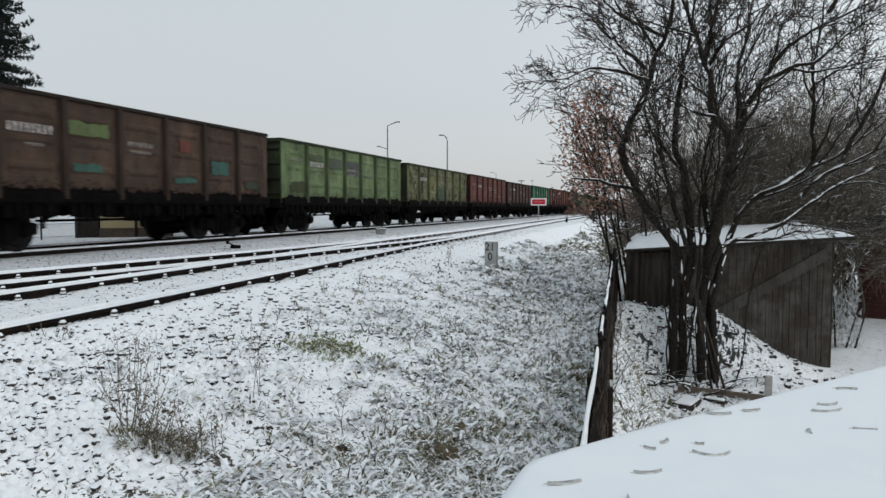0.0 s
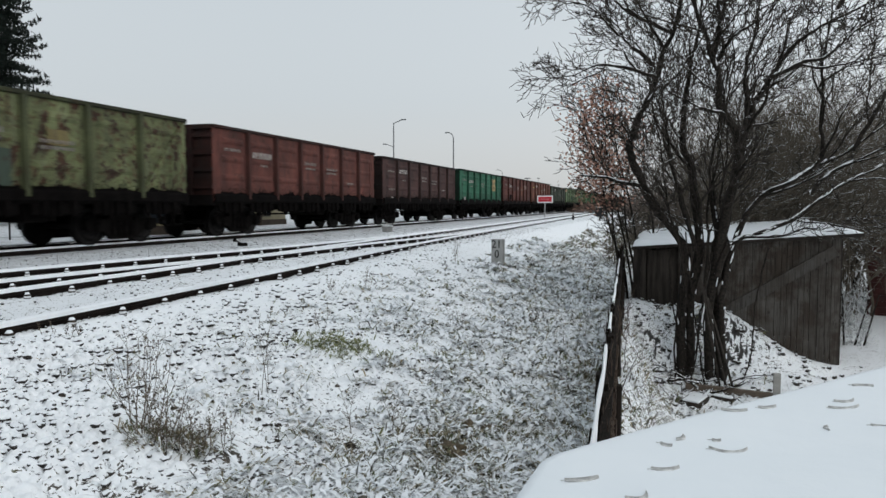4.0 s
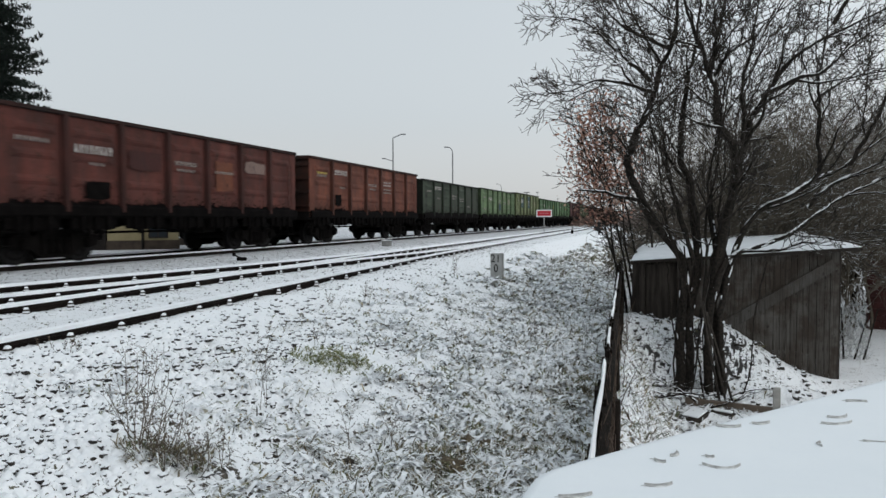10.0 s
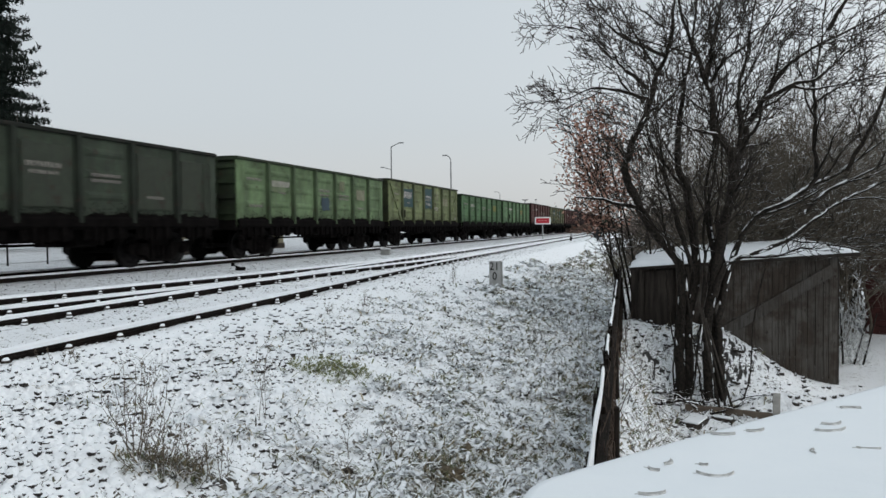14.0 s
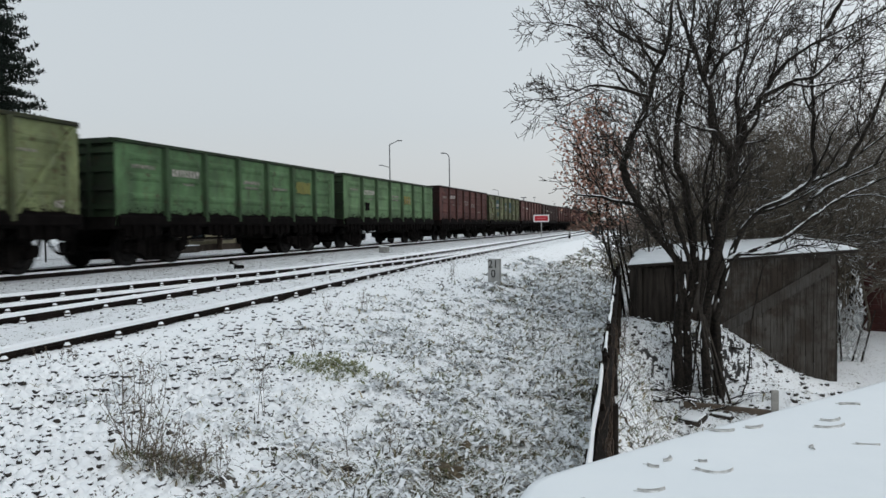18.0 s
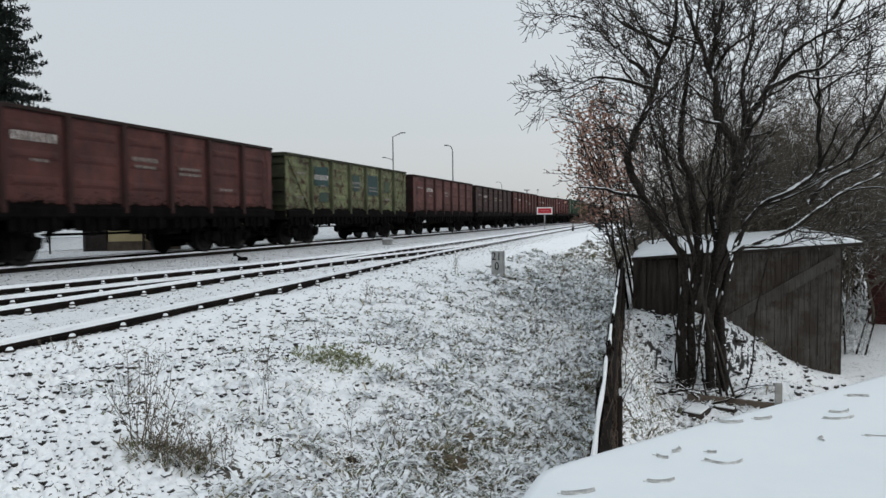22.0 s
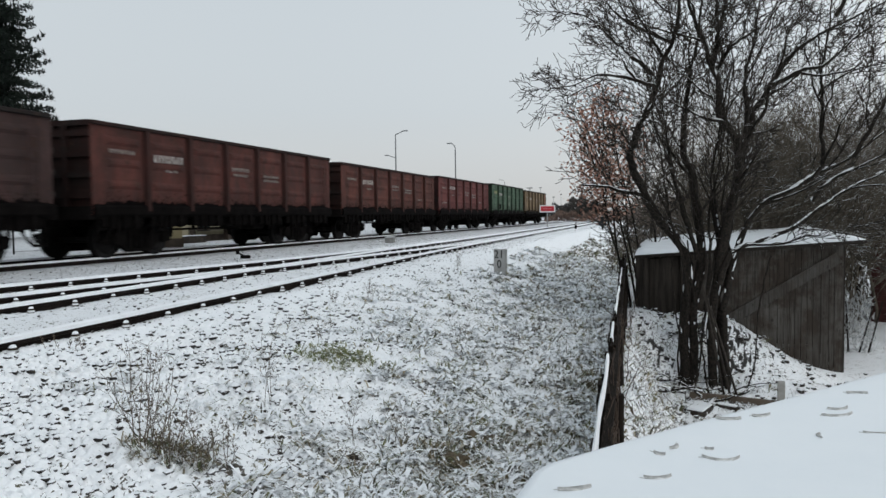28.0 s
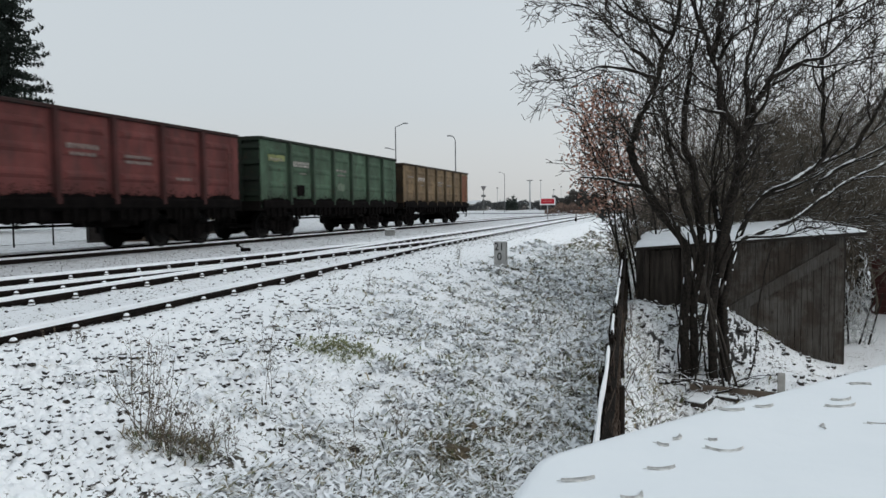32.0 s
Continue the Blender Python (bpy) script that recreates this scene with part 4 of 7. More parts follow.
def motions():
    for n, w in enumerate(WAGONS):
        walk(w, [(float(t), pose(MAIN_X, leading_y(n, t) + 6.45, MAIN_Z)) for t in range(33)])
    # the wheels roll without slipping
    rows = []
    for k in range(32 * 15 + 1):
        t = k / 15
        rows.append((t, math.degrees((leading_y(0, 0.0) - leading_y(0, t)) / 0.475)))
    for ws, y in WHEELSETS:
        walk(ws, [(t, pose(0, y, 0.475, a)) for t, a in rows])


# ---- shed ----


def shed_board(name, grey, brown):
    """Old unpainted board: silvery grey worn to brown, with dark grain, knots and damp stains."""
    m, n, l, b = nodes_of(name)
    info = n.new("ShaderNodeObjectInfo")
    stain = noise_node(n, l, 2.6, 4, 0.65)
    grain = noise_node(n, l, 7.0, 4, 0.6, stretch=(6.0, 6.0, 0.35))
    spot = noise_node(n, l, 11.0, 2, stretch=(1.6, 1.6, 0.8))
    col = mixed(n, l, ramp_node(n, l, stain, 0.40, 0.56), grey, brown)
    col = mixed(n, l, ramp_node(n, l, grain, 0.45, 0.66, 0, 0.75), col, tuple(v * 0.45 for v in brown))
    col = mixed(n, l, ramp_node(n, l, spot, 0.64, 0.72, 0, 0.7), col, tuple(v * 0.35 for v in brown))
    col = mixed(n, l, math_node(n, l, "MULTIPLY", info.outputs["Random"], 0.5), col, tuple(v * 0.45 for v in brown))
    l.new(col, b.inputs["Base Color"])
    b.inputs["Roughness"].default_value = 0.85
    b.inputs["Specular IOR Level"].default_value = 0.2
    bump(n, l, grain, 0.4, 0.01, b)
    return m


M_PLANK = shed_board("weathered_plank", (0.108, 0.100, 0.090), (0.056, 0.044, 0.035))
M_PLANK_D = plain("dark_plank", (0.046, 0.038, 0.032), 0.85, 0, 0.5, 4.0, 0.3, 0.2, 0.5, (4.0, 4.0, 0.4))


def build_shed():
    shed = empty("garden_shed", pose(0, 0, 0), "grey weathered plank shed with a snow-covered lean-to roof", "shed")
    A, B = Vector((-0.45, 12.55, 0)), Vector((2.65, 12.50, 0))
    d = (B - A).normalized()
    nrm = Vector((d.y, -d.x, 0))
    L = (B - A).length
    r = random.Random(5)

    def board(name, x0, x1, z0, z1, z2, out, mat, thick=0.022):
        bm = bmesh.new()
        pts = ((x0, z0), (x1, z0), (x1, z2), (x0, z1))
        vs = []
        for o in (0, thick):
            vs.append([bm.verts.new(A + d * p[0] + nrm * (out + o) + Vector((0, 0, p[1]))) for p in pts])
        for i in range(4):
            bm.faces.new((vs[0][i], vs[0][(i + 1) % 4], vs[1][(i + 1) % 4], vs[1][i]))
        bm.faces.new(vs[1])
        bm.faces.new(vs[0][::-1])
        bmesh.ops.recalc_face_normals(bm, faces=bm.faces)
        return part(name, bm, mat, shed)

    def eave(x):
        return 0.60 + 0.25 * x / L
    x = 0.70
    while x < L - 0.02:
        w = min(r.uniform(0.075, 0.125), L - x)
        board("plank", x, x + w - 0.006, -1.32 + r.uniform(-0.02, 0.02), eave(x), eave(x + w), r.uniform(0, 0.012), M_PLANK)
        x += w
    # leftmost planks coloured darker for the shade under the roof
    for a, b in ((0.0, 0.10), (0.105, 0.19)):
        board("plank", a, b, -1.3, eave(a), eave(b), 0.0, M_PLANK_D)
    # the dark doorway, its shade drawn as a set-back board, and the boards beside it
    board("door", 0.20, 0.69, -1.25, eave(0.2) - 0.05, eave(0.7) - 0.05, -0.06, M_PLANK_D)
    # brace
    bm = bmesh.new()
    p0, p1 = A + d * 1.36 + nrm * 0.045 + Vector((0, 0, -0.46)), A + d * 3.02 + nrm * 0.045 + Vector((0, 0, 0.62))
    e = (p1 - p0).normalized()
    u = nrm.cross(e) * 0.085
    a = [bm.verts.new(q) for q in (p0 - u, p1 - u, p1 + u, p0 + u)]
    b = [bm.verts.new(q.co + nrm * 0.03) for q in a]
    for i in range(4):
        bm.faces.new((a[i], a[(i + 1) % 4], b[(i + 1) % 4], b[i]))
    bm.faces.new(b)
    bm.faces.new(a[::-1])
    bmesh.ops.recalc_face_normals(bm, faces=bm.faces)
    part("brace", bm, shed_board("brace_wood", (0.095, 0.089, 0.082), (0.070, 0.060, 0.051)), shed, "diagonal grey board across the wall")
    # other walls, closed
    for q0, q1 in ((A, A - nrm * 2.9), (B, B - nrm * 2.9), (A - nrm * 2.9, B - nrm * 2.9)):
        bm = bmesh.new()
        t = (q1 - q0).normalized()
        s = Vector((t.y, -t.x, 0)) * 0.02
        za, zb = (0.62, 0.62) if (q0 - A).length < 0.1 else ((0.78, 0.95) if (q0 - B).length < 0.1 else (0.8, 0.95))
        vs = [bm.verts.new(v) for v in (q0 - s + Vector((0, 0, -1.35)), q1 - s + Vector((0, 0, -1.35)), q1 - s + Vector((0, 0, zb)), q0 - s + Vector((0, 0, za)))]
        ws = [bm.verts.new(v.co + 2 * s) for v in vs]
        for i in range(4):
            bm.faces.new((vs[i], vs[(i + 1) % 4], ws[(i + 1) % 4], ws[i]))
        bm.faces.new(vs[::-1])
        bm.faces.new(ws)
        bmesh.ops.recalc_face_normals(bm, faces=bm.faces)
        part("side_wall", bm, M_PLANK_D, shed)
    # roof sheet, fascia and its snow
    def slab(name, o, lift, thick, mat, lab, bumpy):
        bm = bmesh.new()
        nu, nv = (24, 14) if bumpy else (1, 1)
        g = {}
        for i in range(nu + 1):
            for j in range(nv + 1):
                a, b = i / nu, j / nv
                x = -0.04 - o + a * (L + 0.32 + 2 * o - 0.35 * b)
                v = A + d * x + nrm * (0.12 + o - b * (3.0 + 2 * o))
                z = 0.63 + 0.26 * a + b * 0.17 + lift
                if bumpy:
                    z += 0.02 * math.sin(7 * a + 9 * b) * math.sin(5 * b) - 0.03 * (max(abs(2 * a - 1), abs(2 * b - 1)) > 0.97)
                g[i, j] = bm.verts.new((v.x, v.y, z))
        faces = [bm.faces.new((g[i, j], g[i + 1, j], g[i + 1, j + 1], g[i, j + 1])) for i in range(nu) for j in range(nv)]
        r2 = bmesh.ops.extrude_face_region(bm, geom=faces)
        for v in r2["geom"]:
            if isinstance(v, bmesh.types.BMVert):
                v.co.z -= thick
        bmesh.ops.recalc_face_normals(bm, faces=bm.faces)
        return part(name, bm, mat, shed, lab, bumpy)
    slab("roof", 0.0, 0.0, 0.05, M_PLANK_D, "dark board roof", False)
    slab("roof_snow", -0.01, 0.035, 0.034, M_SNOW, "even layer of snow on the roof", True)


build_shed()


# ---- trees ----
M_BARK = snow_capped("bark_with_snow", (0.009, 0.008, 0.007), (0.034, 0.028, 0.023), 0.60, 6.0, 0.9, 0.42)
M_TWIG = snow_capped("twig_bark", (0.024, 0.021, 0.019), (0.054, 0.046, 0.038), 0.90, 3.0, 0.9, 0.25)


M_BUSH = snow_capped("bush_twigs", (0.070, 0.060, 0.048), (0.130, 0.112, 0.088), 0.86, 3.0, 0.9, 0.28)


def limb(soup, pts, radii, n, rough=None):
    """A bent, tapering tube through some points."""
    k = len(pts)
    v = []
    for i in range(k):
        d = (pts[min(k - 1, i + 1)] - pts[max(0, i - 1)]).normalized()
        a = d.orthogonal().normalized()
        b = d.cross(a)
        v += [tuple(pts[i] + (a * math.cos(6.28318 * j / n) + b * math.sin(6.28318 * j / n)) * radii[i]) for j in range(n)]
    if rough:
        v = [tuple(Vector(q) + (pts[k // n] - Vector(q)) * rough.uniform(-0.16, 0.22)) for k, q in enumerate(v)]
    f = [(i * n + j, i * n + (j + 1) % n, (i + 1) * n + (j + 1) % n, (i + 1) * n + j) for i in range(k - 1) for j in range(n)]
    soup.add(v, f)


def grow(soups, start, way, length, radius, depth, r, droop=0.0, wild=0.25, kids=(3, 5), last=4, tips=None, reach=1.0):
    """A bent limb with side shoots, down to fine twigs."""
    steps = max(5, int(length / 0.14)) if depth < 2 else 6 if depth == 2 else 5 if depth == 3 else 4
    pts, rad = [start.copy()], [radius]
    d = way.normalized()
    bend = d.orthogonal().normalized()
    bend = (Matrix.Rotation(r.uniform(0, 6.283), 3, d) @ bend) * r.gauss(0, 0.6 if depth else 0.4)
    ways = [d]
    for i in range(steps):
        kink = Vector((r.gauss(0, wild), r.gauss(0, wild), r.gauss(0, wild)))
        d = (d + (bend + Vector((0, 0, 0.22 - droop)) * (0.8 if depth else 0.2)) / steps + kink * (2.6 / steps) ** 0.5 * (1.1 if depth else 0.6)).normalized()
        pts.append(pts[-1] + d * (length / steps))
        ways.append(d)
        rad.append(radius * (1 - 0.58 * (i + 1) / steps))
    limb(soups[0] if depth < 2 else soups[1], pts, rad, 8 if depth == 0 else 5 if depth == 1 else 3)
    if depth >= last:
        if tips is not None:
            tips.append(pts[-1])
        return
    count = r.randint(*kids) + (1 if depth < 2 else 0)
    for c in range(count):
        low = 0.5 if depth == 0 else 0.2
        t = low + (1 - low) * (c + r.uniform(0.1, 0.8)) / count if c < count - 1 else 1.0
        i = min(steps, max(1, round(t * steps)))
        side = Matrix.Rotation(2.4 * c + r.uniform(-0.7, 0.7), 3, ways[i]) @ ways[i].orthogonal().normalized()
        ang = r.uniform(0.5, 1.1) if c < count - 1 else r.uniform(0.05, 0.4)
        w = (ways[i] * math.cos(ang) + side * math.sin(ang)).normalized()
        grow(soups, pts[i], w, length * r.uniform(0.40, 0.68) * (reach if depth == 0 else 1.0), max(0.0064, rad[i] * r.uniform(0.5, 0.8)), depth + 1, r, droop, wild, kids, last, tips)


def bare_tree(name, base, stems, words, category, seed, last=4, kids=(3, 5), droop=0.0, group=""):
    """Stems are (way, length, radius, start offset)."""
    r = random.Random(seed)
    t = empty(name, pose(*base), words, category, group)
    soups = (Soup(), Soup())
    for way, length, radius, off in stems:
        grow(soups, Vector(off), Vector(way), length, radius, 0, r, droop, 0.22, kids, last)
    a = soups[0].mesh("trunk")
    for p in a.polygons:
        p.use_smooth = True
    link_mesh("trunk", a, M_BUSH, t)
    link_mesh("crown", soups[1].mesh("crown"), M_BUSH, t, "bare twigs")
    return t


def rounded_way(pts, n=5):
    """A smooth curve through a limb's bends."""
    out = []
    for i in range(len(pts) - 1):
        p0, p1, p2, p3 = pts[max(0, i - 1)], pts[i], pts[i + 1], pts[min(len(pts) - 1, i + 2)]
        for k in range(n):
            u = k / n
            out.append(0.5 * (2 * p1 + (p2 - p0) * u + (2 * p0 - 5 * p1 + 4 * p2 - p3) * u * u + (3 * p1 - p0 - 3 * p2 + p3) * u ** 3))
    return out + [pts[-1]]


# the limbs of the great tree: thickness, depth, and their bends (across, height above its foot)
STEMS_LEFT = (
    (0.088, 0.0, ((-0.36, 0.0), (-0.37, 1.2), (-0.36, 2.0), (-0.78, 2.6), (-1.06, 3.2), (-1.1, 3.5), (-0.94, 3.9), (-0.77, 4.3), (-0.66, 4.75), (-0.53, 5.0), (-0.46, 5.5), (-0.42, 6.3))),
    (0.080, 0.06, ((-0.24, 0.0), (-0.25, 1.2), (-0.14, 2.0), (-0.28, 3.1), (-0.4, 3.5), (-0.36, 4.2), (-0.3, 4.6), (-0.2, 5.1), (-0.1, 6.2))),
    (0.078, -0.04, ((0.03, 0.0), (0.0, 1.2), (0.17, 2.3), (0.3, 3.1), (0.28, 3.6), (0.08, 3.9), (0.04, 4.3), (-0.02, 4.6), (-0.2, 5.0), (-0.36, 5.5), (-0.45, 6.3))),
)
STEMS_RIGHT = (
    (0.072, 0.05, ((0.16, 0.0), (0.1, 1.2), (0.08, 2.0), (0.35, 3.1), (0.53, 3.9), (0.72, 4.3), (1.06, 4.8), (1.4, 5.05), (1.8, 5.25), (2.6, 5.6))),
    (0.056, -0.08, ((0.24, 0.0), (0.16, 1.3), (0.36, 2.2), (0.64, 2.7), (1.0, 2.9), (1.3, 3.1), (1.7, 3.3), (2.4, 3.9))),
    (0.048, -0.14, ((0.08, 1.6), (0.25, 2.05), (0.72, 2.25), (1.04, 2.4), (1.35, 2.65), (1.7, 2.9), (2.4, 3.25))),
    (0.042, 0.12, ((0.12, 1.7), (0.25, 2.6), (0.42, 3.8), (0.38, 4.35), (0.5, 4.9), (0.56, 5.3), (0.66, 6.2))),
    (0.036, -0.08, ((1.0, 2.9), (1.36, 3.2), (1.36, 3.7), (1.38, 4.2), (1.35, 4.5), (1.42, 5.05), (1.56, 6.1))),
)
BOUGHS = (
    (0.036, 0.05, ((-0.78, 4.3), (-1.18, 4.45), (-1.55, 4.53), (-1.85, 4.40))),
    (0.038, -0.06, ((-0.72, 4.45), (-0.94, 4.68), (-1.3, 5.0), (-1.6, 5.35), (-1.85, 5.5))),
    (0.040, 0.10, ((-0.53, 5.0), (-0.82, 5.2), (-1.14, 5.37), (-1.4, 5.6), (-1.6, 5.9))),
    (0.038, 0.0, ((-0.02, 4.55), (0.05, 5.0), (0.12, 5.4), (0.25, 6.2))),
    (0.034, 0.08, ((0.01, 4.57), (0.23, 4.9), (0.5, 5.1), (0.75, 5.3), (1.0, 5.7))),
    (0.038, -0.05, ((0.71, 4.27), (1.06, 4.43), (1.34, 4.5), (1.74, 4.87), (2.3, 5.2))),
    (0.034, -0.12, ((1.2, 2.75), (1.45, 3.0), (1.82, 3.2), (2.4, 3.5))),
    (0.036, -0.10, ((-0.2, 1.95), (-0.36, 2.55), (-0.56, 3.2), (-0.62, 3.7), (-0.72, 4.4))),
    (0.030, 0.10, ((1.4, 5.05), (1.7, 5.6), (2.0, 6.2))),
    (0.034, 0.06, ((1.7, 3.3), (2.0, 3.9), (2.2, 4.6), (2.5, 5.2))),
    (0.028, 0.12, ((1.36, 4.2), (1.75, 4.5), (2.4, 4.7))),
    (0.026, 0.15, ((0.1, 2.0), (-0.02, 2.9), (0.08, 3.7), (0.2, 4.5))),
)


def shoot(soups, start, way, length, radius, depth, r, axis):
    """A side shoot that arches outwards and upwards, forking down to fine wavy twigs."""
    steps = (7, 5, 4, 3)[depth]
    d = way.normalized()
    out = start - axis
    out.z *= 0.6
    out = out.normalized() * 0.40 + Vector((0, 0, 0.14))
    wave = Matrix.Rotation(r.uniform(0, 6.283), 3, d) @ d.orthogonal().normalized()
    phase = r.uniform(0, 6.283)
    pts, rad, ways = [start.copy()], [radius], [d]
    for i in range(steps):
        d = (d + out * (0.9 / steps) + wave * (0.36 * math.sin(phase + 1.9 * i)) + Vector((r.gauss(0, 0.11), r.gauss(0, 0.11), r.gauss(0, 0.11)))).normalized()
        pts.append(pts[-1] + d * (length / steps))
        ways.append(d)
        rad.append(max(0.0046, radius * (1 - 0.66 * (i + 1) / steps)))
    limb(soups[0] if depth == 0 else soups[1], pts, rad, 5 if depth == 0 else 3)
    if depth == 3 or pts[-1].z > 6.6:
        return
    count = (6, 5, 3)[depth] - (r.random() < 0.4)
    for c in range(count):
        t = 0.22 + 0.78 * (c + r.uniform(0.2, 0.9)) / count
        i = min(steps, max(1, round(t * steps)))
        side = Matrix.Rotation((0 if c % 2 else 3.14) + r.gauss(0, 0.8), 3, ways[i]) @ wave
        side = (side - ways[i] * side.dot(ways[i])).normalized()
        ang = r.uniform(0.55, 1.15)
        shoot(soups, pts[i], ways[i] * math.cos(ang) + side * math.sin(ang), length * r.uniform(0.40, 0.62), max(0.0050, rad[i] * r.uniform(0.45, 0.68)), depth + 1, r, axis)


def great_tree():
    r = random.Random(11)
    t = empty("bare_tree", pose(0.64, 10.82, -1.27), "leafless many-stemmed tree with dark wet bark and snow on its forks", "tree")
    soups = (Soup(), Soup())
    slender = []
    for k in range(4):
        x0, lean = r.uniform(-0.38, 0.28), r.uniform(-0.28, 0.42)
        slender.append((r.uniform(0.018, 0.030), r.uniform(-0.2, 0.2), [(x0 + lean * (z - 1.0) * (0.7 + 0.12 * z) * 0.6 + r.gauss(0, 0.05), z) for z in (1.2, 1.9, 2.6, 3.3, 4.0 + r.uniform(0, 0.6))]))
    for k in range(6):
        x0, lean = r.uniform(-0.52, 0.48), r.uniform(-0.22, 0.22)
        slender.append((r.uniform(0.010, 0.020), r.uniform(-0.32, -0.05), [(x0 + lean * z + r.gauss(0, 0.03), z) for z in (0.0, 0.45, 0.9, 1.4, 1.9 + r.uniform(0, 0.5))]))
    for radius, y0, bends in STEMS_LEFT + STEMS_RIGHT + BOUGHS + tuple(slender):
        drift = r.gauss(0, 0.10)
        pts = rounded_way([Vector((x, y0 + drift * max(0.0, z - 1.5) + (r.gauss(0, 0.06) if z > 1.5 else 0), z)) for x, z in bends])
        pts = [p + Vector((r.gauss(0, 0.008), r.gauss(0, 0.008), 0)) for p in pts]
        k = len(pts)
        rad = [max(0.010, radius * (1 - 0.85 * i / (k - 1))  * (1.1 if p.z < 0.12 else 0.86 if p.z < 1.5 else 0.95)) for i, p in enumerate(pts)]
        limb(soups[0], pts, rad, 10, r)
        if pts[-1].z < 2.5:
            continue
        run = 0.0
        for i in range(1, k):
            run += (pts[i] - pts[i - 1]).length
            if i < k - 1 and (pts[i].z < 2.15 or run < (0.36 if pts[i].z > 4.0 else 0.44 if pts[i].z > 3.3 else 0.75) * r.uniform(0.6, 1.3)):
                continue
            run = 0.0
            d = (pts[i] - pts[i - 1]).normalized()
            side = Matrix.Rotation(r.uniform(0, 6.283), 3, d) @ d.orthogonal().normalized()
            ang = r.uniform(0.4, 0.9) if i < k - 1 else 0.15
            ln = r.uniform(0.70, 1.20) * (0.55 if pts[i].x < -1.7 else 0.70 if pts[i].x < -1.1 else 1.0)
            axis = Vector((0, 0, max(1.6, pts[i].z - 1.4)))
            shoot(soups, pts[i], d * math.cos(ang) + side * math.sin(ang), ln, max(0.011, rad[i] * r.uniform(0.45, 0.75)), 0, r, axis)
    clots = Soup()
    for radius, y0, bends in STEMS_LEFT + STEMS_RIGHT:
        pts = rounded_way([Vector((x, y0, z)) for x, z in bends])
        for p, q in zip(pts, pts[1:]):
            if not 0.4 < p.z < 2.3 or r.random() < 0.15:
                continue
            c = p.lerp(q, r.random()) + Vector((r.choice((-1, 1)) * radius * r.uniform(0.2, 0.75), -radius * r.uniform(0.4, 0.7), 0))
            along = (q - p).normalized()
            m = along.to_track_quat("Z", "Y").to_matrix()
            ln, w = r.uniform(0.015, 0.05) * (2.2 if r.random() < 0.3 else 1.0), r.uniform(0.006, 0.015)
            clots.add([tuple(c + m @ (Vector((v[0] * w, v[1] * w, v[2] * ln)) * r.uniform(0.35, 1.5))) for v in ICO_V], ICO_F)
    for radius, y0, bends in STEMS_RIGHT + BOUGHS:
        pts = rounded_way([Vector((x, y0, z)) for x, z in bends])
        for p, q in zip(pts, pts[1:]):
            along = (q - p).normalized()
            if not 1.2 < p.z < 3.4 or abs(along.z) > 0.86:
                continue
            up = (Vector((0, 0, 1)) - along * along.z).normalized()
            m = along.to_track_quat("Z", "Y").to_matrix()
            for k in range(2):
                if r.random() < 0.6:
                    continue
                c = p.lerp(q, r.random()) + up * radius * 0.6
                ln, w = r.uniform(0.02, 0.08), r.uniform(0.006, 0.013)
                clots.add([tuple(c + m @ (Vector((v[0] * w, v[1] * w, v[2] * ln)) * r.uniform(0.5, 1.3))) for v in ICO_V], ICO_F)
    tagged(link_mesh("snow_clot", clots.mesh("snow_clot"), M_SNOW, t, "clots of snow blown into the bark and forks"), kind="stuff")
    a = soups[0].mesh("trunk")
    for p in a.polygons:
        p.use_smooth = True
    link_mesh("trunk", a, M_BARK, t, "dark stems and limbs with snow on top")
    link_mesh("crown", soups[1].mesh("crown"), M_TWIG, t, "bare twigs")


great_tree()


def fan(r, n, length, radius, spread):
    out = []
    for k in range(n):
        a = r.uniform(0, 6.283)
        q = r.uniform(0.1, 1.0) * spread
        out.append(((q * math.cos(a), q * math.sin(a), 1), length * r.uniform(0.75, 1.15), radius * r.uniform(0.6, 1.1), (0.25 * math.cos(a), 0.25 * math.sin(a), 0)))
    return out


rt = random.Random(31)
THICKET = [(1.6, 17.6, 8, 3.2, 0.05, 0.55), (3.4, 17.0, 8, 3.0, 0.05, 0.5), (5.9, 23.6, 9, 4.6, 0.06, 0.5), (3.0, 19.8, 7, 3.6, 0.05, 0.5), (7.4, 23.8, 9, 4.6, 0.06, 0.5), (3.4, 19.0, 8, 3.4, 0.04, 0.4), (2.2, 18.6, 9, 3.4, 0.05, 0.5), (1.4, 16.6, 8, 3.0, 0.05, 0.5), (2.9, 16.2, 9, 3.3, 0.05, 0.45), (3.1, 17.7, 8, 3.3, 0.04, 0.4), (1.9, 16.9, 9, 3.2, 0.05, 0.5), (6.6, 25.5, 9, 4.8, 0.06, 0.5), (4.6, 19.0, 6, 3.6, 0.045, 0.45)]
for x, y, n, ln, ra, sp in THICKET:
    bare_tree("bare_bush", (x, y, float(ground_z(x, y)) - 0.05), fan(rt, n, ln * 0.96, ra * 0.75, sp), "dense leafless bush of dark brown stems behind the shed", "bush", int(x * 10 + y * 100), 4, (3, 4), 0.0, "bushes behind the shed")


